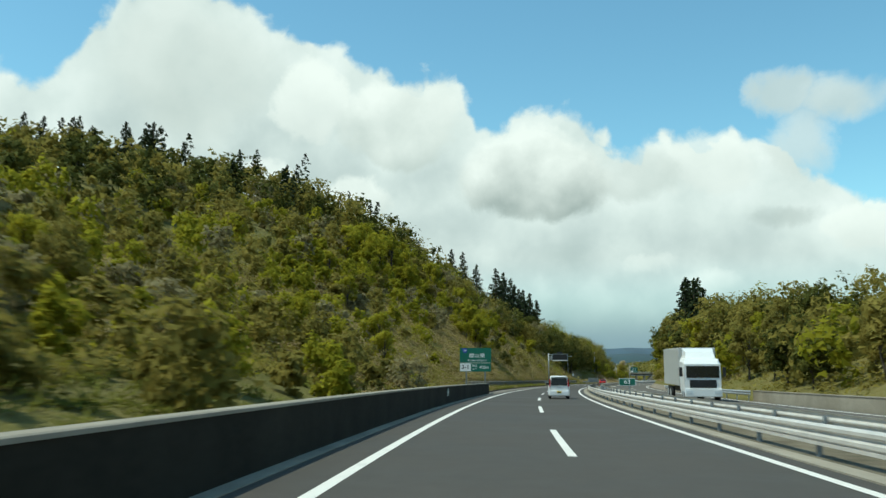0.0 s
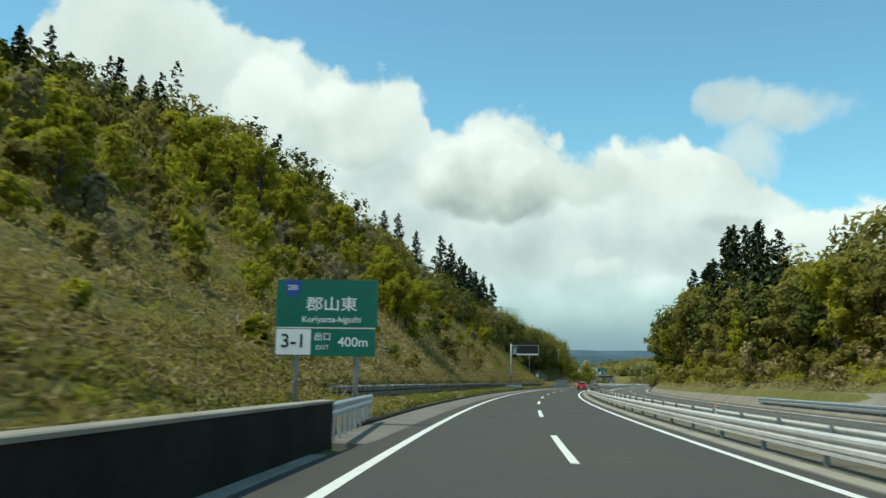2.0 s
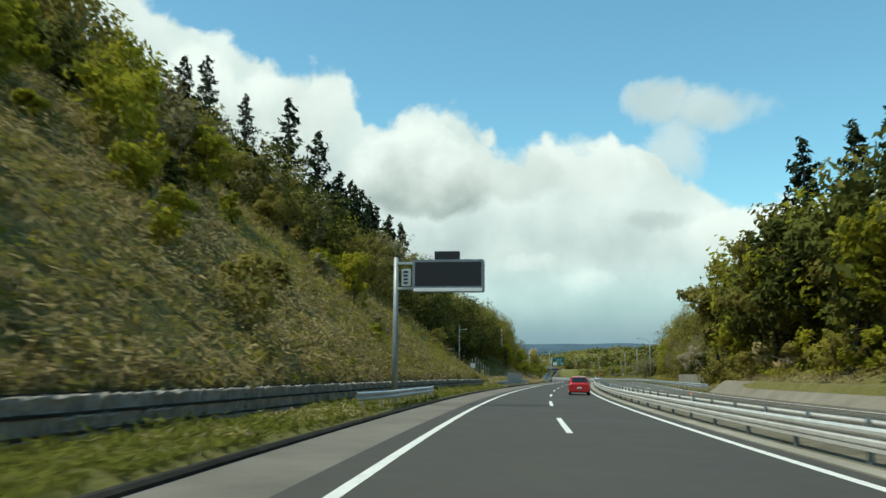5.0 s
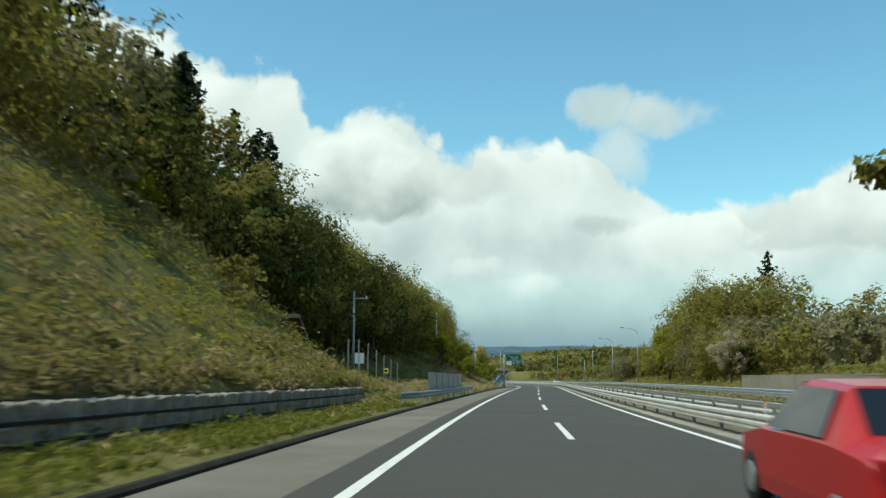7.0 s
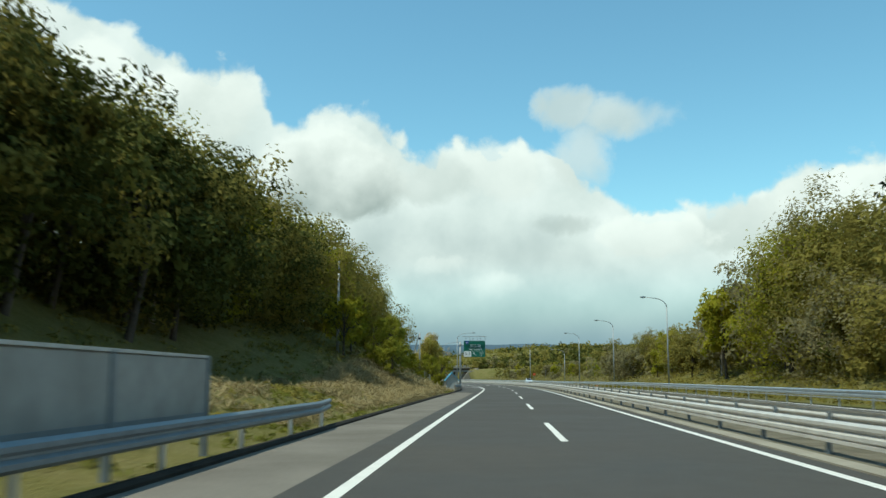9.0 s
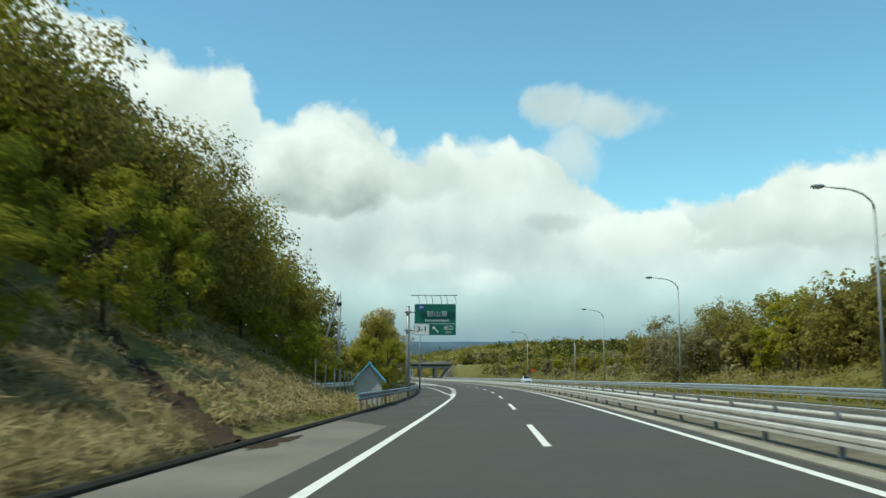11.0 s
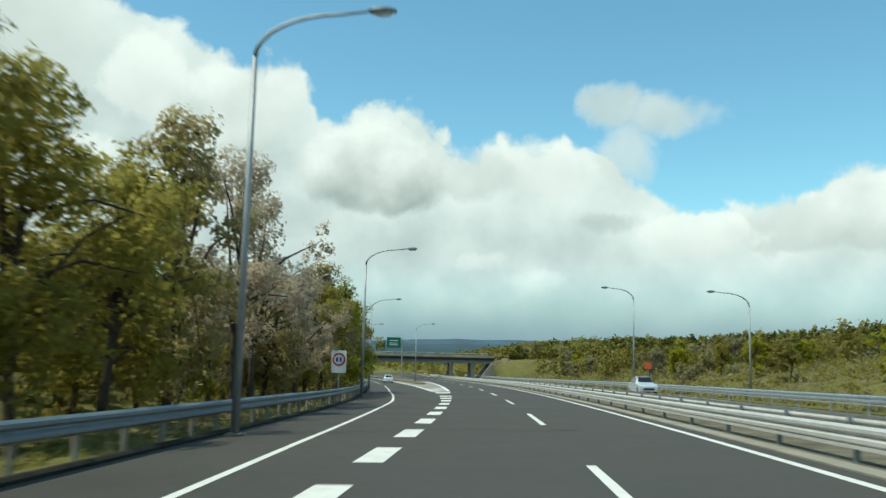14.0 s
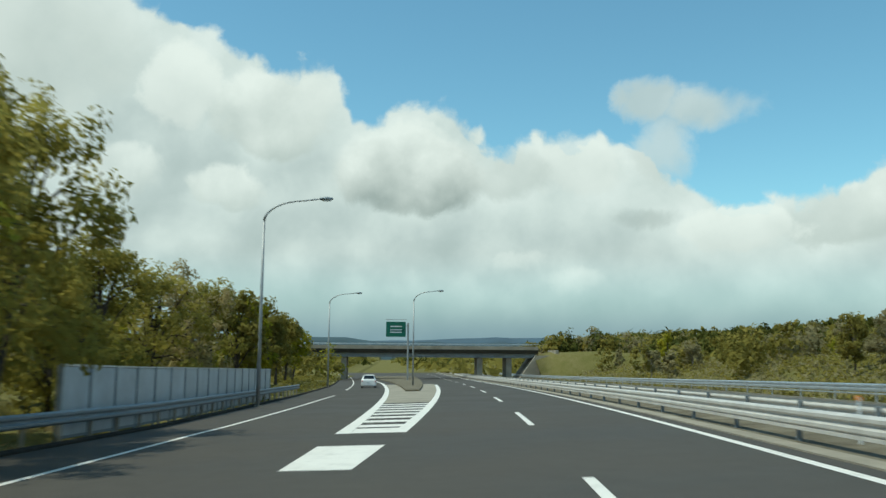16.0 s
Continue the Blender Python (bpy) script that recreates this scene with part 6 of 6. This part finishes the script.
# ------------------------------------------------------------------ pump hut
def hut():
    e = thing("hut", "small grey hut with a pale blue sheet-metal gable roof", "hut", "", stand(384.3, 7.5, 0.15, 6))
    w, l, hw, ha = 0.68, 1.8, 1.30, 2.10
    bm = bmesh.new()
    prof = [(-w, -0.3), (w, -0.3), (w, hw), (0, ha - 0.10), (-w, hw)]
    A = [bm.verts.new((x, -l / 2, z)) for x, z in prof]
    B = [bm.verts.new((x, l / 2, z)) for x, z in prof]
    bm.faces.new(A); bm.faces.new(B[::-1])
    for i in range(5):
        bm.faces.new((A[(i + 1) % 5], A[i], B[i], B[(i + 1) % 5]))
    bmesh.ops.recalc_face_normals(bm, faces=bm.faces)
    part("wall", bm, M_HUT, e, "grey rendered walls")
    for sgn in (-1, 1):
        bm = bmesh.new()
        n = 14
        rows = []
        for j in range(n + 1):
            y = -l / 2 - 0.22 + (l + 0.44) * j / n
            rib = 0.018 if j % 2 else 0.0
            rows.append([bm.verts.new((sgn * x, y, z + rib)) for x, z in ((0.0, ha + 0.04), (0.45, ha - 0.46), (0.90, hw - 0.16), (0.90, hw - 0.24), (0.0, ha - 0.06))])
        for p, q in zip(rows, rows[1:]):
            for k in range(4):
                bm.faces.new((p[k], q[k], q[k + 1], p[k + 1]))
        bm.faces.new(rows[0]); bm.faces.new(rows[-1][::-1])
        bmesh.ops.recalc_face_normals(bm, faces=bm.faces)
        part("roof", bm, M_ROOF, e, "pale blue ribbed roof sheet")
    part("ridge_cap", tube(bmesh.new(), [(0, -l / 2 - 0.24, ha + 0.05), (0, l / 2 + 0.24, ha + 0.05)], 0.06, 8), M_ROOF, e)


hut()


# ------------------------------------------------------------------ overpass
def overpass():
    e = thing("overpass", "grey concrete road bridge across the motorway", "bridge")
    s0 = 668.0
    def at(d, h):
        a = heading(s0)
        b = spot(s0, 0.0)
        return Vector((b.x - d * math.cos(a), b.y - d * math.sin(a), b.z + h))
    m = Matrix.Translation(at(0, 0)) @ Matrix.Rotation(heading(s0), 4, "Z")
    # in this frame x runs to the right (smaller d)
    # the deck's near-black colour includes the shade below the parapets
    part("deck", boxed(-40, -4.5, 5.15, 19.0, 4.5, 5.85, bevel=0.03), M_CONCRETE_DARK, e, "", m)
    for y in (-3.4, -1.2, 1.0, 3.1):
        part("girder", boxed(-40, y - 0.35, 4.25, 18.6, y + 0.35, 5.15), M_STEEL_DULL, e, "dull steel girder", m)
    for y in (-4.5, 4.25):
        part("parapet", boxed(-40, y, 5.85, 19.0, y + 0.25, 6.55, bevel=0.02), M_CONCRETE, e, "pale concrete parapet", m)
        part("handrail", tube(bmesh.new(), [(-40, y + 0.12, 6.95), (19.0, y + 0.12, 6.95)], 0.05, 8), M_STEEL, e, "steel handrail", m)
        for x in np.arange(-39, 19, 2.0):
            part("handrail_post", boxed(x - 0.03, y + 0.09, 6.55, x + 0.03, y + 0.15, 6.95), M_STEEL, e, "", m)
    for x in (7.3, 13.2):
        part("pier", boxed(x - 0.55, -3.2, -1.5, x + 0.55, 3.2, 4.25, bevel=0.08), M_CONCRETE, e, "pale concrete pier", m)
    part("pier", boxed(-20.6, -3.2, -1.5, -19.5, 3.2, 4.25, bevel=0.08), M_CONCRETE, e, "pale concrete pier", m)
    bm = bmesh.new()
    A = [bm.verts.new(v) for v in ((13.9, -5, -1.5), (22.5, -5, -1.5), (22.5, -5, 4.8), (18.4, -5, 4.8), (13.9, 5, -1.5), (22.5, 5, -1.5), (22.5, 5, 4.8), (18.4, 5, 4.8))]
    for f in ((0, 1, 2, 3), (7, 6, 5, 4), (0, 3, 7, 4), (1, 5, 6, 2), (3, 2, 6, 7), (0, 4, 5, 1)):
        bm.faces.new([A[i] for i in f])
    bmesh.ops.recalc_face_normals(bm, faces=bm.faces)
    part("abutment", bm, M_CONCRETE, e, "sloping concrete abutment", m)
    part("approach_wall", boxed(22.5, -4.6, -2, 23.1, 4.6, 5.9, bevel=0.03), M_CONCRETE, e, "pale end wall of the approach", m)


def bridge_bank():
    """The grassed approach mound behind the bridge's abutment."""
    a, n = heading(668.0), 26
    base = spot(668.0, 0.0)
    rng = np.random.default_rng(21)
    verts, faces = [], []
    xs = np.linspace(18.6, 95, n)
    for x in xs:
        for y, z in ((-13, -2.5), (-9, 1.2), (-5, 5.0), (0, 5.7), (5, 5.0), (9, 1.2), (13, -2.5)):
            k = 1 - 0.45 * smooth(30, 95, x)
            p = Vector((x + rng.normal(0, 0.4), y + rng.normal(0, 0.3), z * float(k) + rng.normal(0, 0.15) - (1.2 if x < 20 else 0)))
            verts.append(tuple(base + Matrix.Rotation(a, 3, "Z") @ p))
    faces = [(i * 7 + j, (i + 1) * 7 + j, (i + 1) * 7 + j + 1, i * 7 + j + 1) for i in range(n - 1) for j in range(6)]
    faces.append(tuple(range(6, -1, -1)))
    tagged(new("bank_bridge", mesh_of("bank_bridge", verts, faces, [M_GROUND], False)), "grassy approach mound behind the road bridge", "bank", "", "structure")


bridge_bank()
overpass()


def exit_gantry_sign():
    e = thing("direction_sign", "green sign board on a pole past the gore", "road sign", "", stand(640, 9.5))
    part("panel", plate(-1.7, 7.6, 1.7, 10.2, 0, 0.08, 0.08), M_GREEN, e, "green panel")
    part("top_bar", boxed(-1.8, -0.4, 10.5, 1.8, -0.3, 10.6), M_STEEL, e)
    for z in (8.4, 8.8, 9.4):
        part("bar", boxed(-1.0, -0.012, z - 0.09, 1.0, 0.0, z + 0.09), M_WHITE, e)
    part("pole", tube(bmesh.new(), [(2.1, 0.2, -0.5), (2.1, 0.2, 10.0)], 0.15, 12), M_POLE, e)
    part("arm", boxed(-1.6, 0.1, 9.4, 2.2, 0.22, 9.55), M_POLE, e)


exit_gantry_sign()


# ------------------------------------------------------------------ small things along the road
def wall_beyond():
    e = thing("wall_block", "pale concrete block wall beyond the opposite guardrail", "wall", "", None, "structure")
    S = np.arange(262, 292.1, 2.0)
    for a in S[:-1]:
        sweep("wall_panel", np.array([a + 0.01, a + 1.99]), -17.7, [(-0.1, -0.4), (-0.1, 1.72), (0.1, 1.72), (0.1, -0.4)], M_CONCRETE, e)
    sweep("coping", np.array([S[0], S[-1]]), -17.7, [(-0.13, 1.72), (-0.13, 1.80), (0.13, 1.80), (0.13, 1.72)], M_CONCRETE, e)


def parapet_marker():
    e = thing("wall_marker", "small green arrow board on the dark parapet wall", "road sign", "", stand(45.3, 4.785, 0.61, 90))
    part("panel", plate(-0.39, -0.15, 0.39, 0.15, 0.0, 0.02, 0.03), M_GREEN, e, "green panel")
    part("edge_trim", plate(-0.41, -0.17, 0.41, 0.17, 0.006, 0.016, 0.04), M_WHITE, e, "white border")
    for x, w, h in ((-0.16, 0.08, 0.18), (0.0, 0.08, 0.18), (0.16, 0.08, 0.18)):
        part("bar", boxed(x - w / 2, -0.006, -h / 2, x + w / 2, 0.0, h / 2), M_WHITE, e)


def orange_board():
    e = thing("warning_board", "orange-red warning board on a thin post by the guardrail", "road sign", "", stand(515.0, -16.3))
    part("board", plate(-0.36, 2.22, 0.36, 2.82, 0.0, 0.03, 0.04), M_ORANGE_RED, e, "orange-red board")
    part("post", tube(bmesh.new(), [(0.05, 0.06, -0.4), (0.05, 0.06, 2.7)], 0.03, 8), M_POLE, e)


wall_beyond(); parapet_marker(); orange_board()

def small_board(s, d, w, z0, z1, label, mat, inner=None):
    z = float(terrain(s, d))
    e = thing("small_board", label, "sign", "", stand(s, d, z))
    part("panel", plate(-w / 2, z0, w / 2, z1, 0.0, 0.03, 0.03), mat, e)
    if inner:
        part("field", plate(-w * 0.3, z0 + 0.12, w * 0.3, z1 - 0.12, -0.006, 0.0, 0.02), inner, e)
    part("post", tube(bmesh.new(), [(0, 0.06, -0.4), (0, 0.06, z1 - 0.05)], 0.03, 8), M_POLE, e)


small_board(271.0, 12.0, 0.62, 1.15, 1.85, "plain grey-white board on a post beside the side road", M_BARRIER_PALE)
small_board(281.5, 12.0, 0.40, 1.25, 1.65, "small yellow-edged dark board on a post", M_YELLOW, M_BLACK)
S_SIDE = np.arange(258, 336, 3.0)
ribbon("side_road", S_SIDE, 16.6, 12.6, terrain(S_SIDE, np.full(len(S_SIDE), 14.5)) + 0.05, M_ASPHALT_OPP, "narrow grey side road behind the fence", "road", 0.2)

# ------------------------------------------------------------------ vehicles
def loft(rows):
    """Close a body from cross rows, each a list of points."""
    bm = bmesh.new()
    R = [[bm.verts.new(p) for p in r] for r in rows]
    for A, B in zip(R, R[1:]):
        n = len(A)
        for k in range(n):
            bm.faces.new((A[k], A[(k + 1) % n], B[(k + 1) % n], B[k]))
    bm.faces.new(R[0][::-1]); bm.faces.new(R[-1])
    bmesh.ops.recalc_face_normals(bm, faces=bm.faces)
    return bm


def body_section(y, w0, w1, z0, zb, zt, wt, r=0.05):
    """Car cross-section at y: sill, belt, roof."""
    return [(-w0, y, z0), (-w1, y, z0 + 0.18), (-w1, y, zb), (-wt, y, zt - r), (-wt + 0.12, y, zt), (wt - 0.12, y, zt), (wt, y, zt - r), (w1, y, zb), (w1, y, z0 + 0.18), (w0, y, z0)]


def wheel(e, x, y, r=0.29, w=0.17):
    bm = bmesh.new()
    tube(bm, [(x - w / 2, y, r), (x - w / 2 + 0.02, y, r), (x + w / 2 - 0.02, y, r), (x + w / 2, y, r)], [r * 0.9, r, r, r * 0.9], 24)
    t = part("wheel", bm, M_RUBBER, e, "black tyre on a silver rim", None, True)
    sx = 1 if x > 0 else -1
    bm = bmesh.new()
    tube(bm, [(x + sx * (w / 2 - 0.01), y, r), (x + sx * (w / 2 + 0.012), y, r)], [r * 0.62, r * 0.55], 16)
    part("rim", bm, M_STEEL, t, "silver rim")


def minivan(m, label, paint, plate_mat, light=False):
    e = thing("car", label, "car", "", m)
    L, W = 3.4, 0.735
    st = [(-1.70, .66, .70, .28, .78, 1.40, .60), (-1.66, .70, .73, .24, .86, 1.58, .60), (-1.2, .72, W, .22, .90, 1.63, .60), (0.1, .72, W, .22, .92, 1.63, .60),
          (0.75, .72, W, .22, .93, 1.50, .58), (1.22, .72, W, .22, .93, 0.99, .62), (1.60, .68, .70, .24, .80, .84, .60), (1.70, .60, .64, .28, .62, .68, .56)]
    part("body", loft([body_section(*a) for a in st]), paint, e, "white painted body")
    # glass, set just proud of the body
    part("rear_window", loft([[(-.575, -1.728, 0.97), (.575, -1.728, 0.97), (.545, -1.714, 1.49), (-.545, -1.714, 1.49)], [(-.575, -1.69, 0.97), (.575, -1.69, 0.97), (.545, -1.64, 1.49), (-.545, -1.64, 1.49)]]), M_GLASS, e, "dark rear window")
    for sx in (-1, 1):
        x0, x1 = sx * (W + 0.004), sx * 0.635
        for ya, yb in ((-1.45, -0.75), (-0.68, 0.15), (0.22, 0.95)):
            top = 1.50 if yb < 0.5 else 1.38
            quad = [(x0, ya, 0.96), (x0, yb, 0.96), (x1, yb - (0.25 if yb > 0.5 else 0.0), top), (x1, ya, 1.50)]
            part("side_window", loft([quad, [(q[0] - sx * 0.02, q[1], q[2]) for q in quad]]), M_GLASS, e, "dark side window")
        part("tail_light", boxed(sx * 0.645 - 0.05, -1.722, 0.86, sx * 0.645 + 0.05, -1.60, 1.40, bevel=0.02), M_TAIL, e, "tall red tail light")
        part("lamp", boxed(sx * 0.645 - 0.045, -1.724, 0.74, sx * 0.645 + 0.045, -1.62, 0.87, bevel=0.015), M_STEEL, e, "clear reversing lamp")
        part("mirror", boxed(sx * 0.80 - 0.08, 0.80, 0.94, sx * 0.80 + 0.08, 0.90, 1.10, bevel=0.02), M_BLACK, e, "black door mirror")
        part("headlight", boxed(sx * 0.52 - 0.13, 1.56, 0.62, sx * 0.52 + 0.13, 1.69, 0.80, bevel=0.03), M_GLASSY, e)
    part("windscreen", loft([[(-.60, 1.20, 1.01), (.60, 1.20, 1.01), (.54, 0.80, 1.47), (-.54, 0.80, 1.47)], [(-.60, 1.23, 1.03), (.60, 1.23, 1.03), (.54, 0.83, 1.49), (-.54, 0.83, 1.49)]]), M_GLASS, e)
    part("bumper", boxed(-.70, -1.76, 0.26, .70, -1.62, 0.60, bevel=0.04), paint, e, "white rear bumper")
    part("front_bumper", boxed(-.66, 1.60, 0.24, .66, 1.74, 0.56, bevel=0.04), paint, e)
    part("number_plate", boxed(-.165, -1.775, 0.42, .165, -1.757, 0.585, bevel=0.004), plate_mat, e, "yellow number plate")
    part("plate_bar", boxed(-.11, -1.781, 0.45, .11, -1.774, 0.50), M_BLACK, e)
    part("plate_bar", boxed(-.07, -1.781, 0.535, .07, -1.774, 0.56), M_BLACK, e)
    part("spoiler", boxed(-.56, -1.78, 1.55, .56, -1.55, 1.60, bevel=0.015), paint, e)
    part("wiper", tube(bmesh.new(), [(-0.02, -1.725, 1.02), (0.30, -1.70, 1.12)], 0.012, 5), M_BLACK, e)
    part("handle", boxed(-0.16, -1.735, 0.86, 0.16, -1.70, 0.90, bevel=0.008), M_STEEL, e, "chrome tailgate handle")
    for sx in (-1, 1):
        for y in (-1.2, 1.16):
            wheel(e, sx * 0.64, y)
    return e


def sedan(m, label, paint):
    e = thing("car", label, "car", "", m)
    W = 0.84
    st = [(-2.1, .70, .76, .32, .72, .88, .66), (-2.0, .78, .82, .26, .82, .98, .66), (-1.45, .82, W, .22, .88, 1.02, .66), (-1.0, .82, W, .22, .90, 1.42, .58), (0.1, .82, W, .22, .90, 1.47, .58),
          (0.9, .82, W, .22, .90, 1.02, .66), (1.75, .80, .80, .24, .78, .84, .66), (2.1, .68, .72, .30, .60, .68, .6)]
    part("body", loft([body_section(*a) for a in st]), paint, e)
    for y0, z0, y1, z1 in ((-1.50, 1.02, -1.03, 1.40), (0.90, 1.02, 0.22, 1.44)):
        o = -0.02 if y0 < 0 else 0.02
        part("windscreen", loft([[(-.60, y0 + o, z0), (.60, y0 + o, z0), (.52, y1 + o, z1), (-.52, y1 + o, z1)], [(-.60, y0 + 2 * o, z0), (.60, y0 + 2 * o, z0), (.52, y1 + 2 * o, z1), (-.52, y1 + 2 * o, z1)]]), M_GLASS, e)
    for sx in (-1, 1):
        quad = [(sx * (W + 0.004), -1.05, 0.95), (sx * (W + 0.004), 0.62, 0.95), (sx * 0.62, 0.12, 1.40), (sx * 0.62, -0.92, 1.38)]
        part("side_window", loft([quad, [(q[0] - sx * 0.02, q[1], q[2]) for q in quad]]), M_GLASS, e)
        part("tail_light", boxed(sx * 0.66 - 0.13, -2.10, 0.70, sx * 0.66 + 0.13, -1.98, 0.86, bevel=0.02), M_TAIL, e)
        part("headlight", boxed(sx * 0.60 - 0.15, 1.95, 0.60, sx * 0.60 + 0.15, 2.07, 0.74, bevel=0.03), M_GLASSY, e)
        for y in (-1.35, 1.35):
            wheel(e, sx * 0.74, y, 0.31, 0.19)
    part("number_plate", boxed(-.17, -2.125, 0.52, .17, -2.10, 0.66), M_WHITE, e)
    part("plate_bar", boxed(-.12, -2.131, 0.56, .12, -2.124, 0.61), M_BLACK, e)
    part("grille", boxed(-.45, 2.06, 0.40, .45, 2.11, 0.56, bevel=0.01), M_BLACK, e)
    return e


def lorry(m):
    e = thing("lorry", "white box lorry with a dark grille on the opposite carriageway", "lorry", "", m)
    part("box_body", boxed(-1.22, -6.6, 1.05, 1.22, 0.55, 3.6, bevel=0.04), M_LORRY_BOX, e, "grey-white cargo box")
    cab = [[(-1.12, 0.75, .55), (-1.18, 0.75, .9), (-1.18, 0.75, 2.7), (-1.05, 0.75, 2.95), (1.05, 0.75, 2.95), (1.18, 0.75, 2.7), (1.18, 0.75, .9), (1.12, 0.75, .55)]]
    cab.append([(x, 2.2, z if z < 2.5 else z - 0.12) for x, y, z in cab[0]])
    cab.append([(x * 0.97, 2.55, min(z, 2.5) if z > 1.6 else z) for x, y, z in cab[0]])
    part("cab", loft(cab), M_CAR_WHITE, e, "white cab")
    part("wind_deflector", loft([[(-1.0, 0.75, 2.9), (1.0, 0.75, 2.9), (1.0, 0.75, 3.55), (-1.0, 0.75, 3.55)], [(-0.95, 1.9, 2.85), (0.95, 1.9, 2.85), (0.9, 1.5, 3.3), (-0.9, 1.5, 3.3)]]), M_CAR_WHITE, e)
    part("windscreen", boxed(-1.04, 2.54, 1.62, 1.04, 2.58, 2.38, bevel=0.01), M_GLASS, e, "dark windscreen")
    part("grille", boxed(-0.85, 2.55, 0.98, 0.85, 2.60, 1.48, bevel=0.01), M_BLACK, e, "dark grille")
    part("bumper", boxed(-1.18, 2.45, 0.40, 1.18, 2.66, 0.92, bevel=0.04), M_CAR_WHITE, e)
    for sx in (-1, 1):
        part("headlight", boxed(sx * 0.88 - 0.18, 2.64, 0.60, sx * 0.88 + 0.18, 2.68, 0.80, bevel=0.01), M_GLASSY, e)
        part("mirror", boxed(sx * 1.38 - 0.10, 2.45, 1.7, sx * 1.38 + 0.10, 2.55, 2.3, bevel=0.02), M_BLACK, e)
        for y in (1.75, -3.9, -5.1):
            wheel(e, sx * 1.02, y, 0.48, 0.26)
    part("chassis", boxed(-0.5, -6.5, 0.55, 0.5, 2.2, 1.05), M_BLACK, e)
    return e


minivan(stand(63.3, -1.36, 0.0, 1.0), "white compact minivan with a yellow number plate in the overtaking lane", M_CAR_WHITE, M_YELLOW)
sedan(stand(224.0, -2.2), "red car far ahead in the overtaking lane", M_CAR_RED)
sedan(stand(590.0, 11.3, 0.0, 3.0), "white car on the exit ramp", M_CAR_WHITE)
sedan(stand(503.0, -12.9, 0.0, 180), "silver-white car on the opposite carriageway", M_CAR_SILVER)
lorry(stand(60.0, -10.6, 0.0, 180))
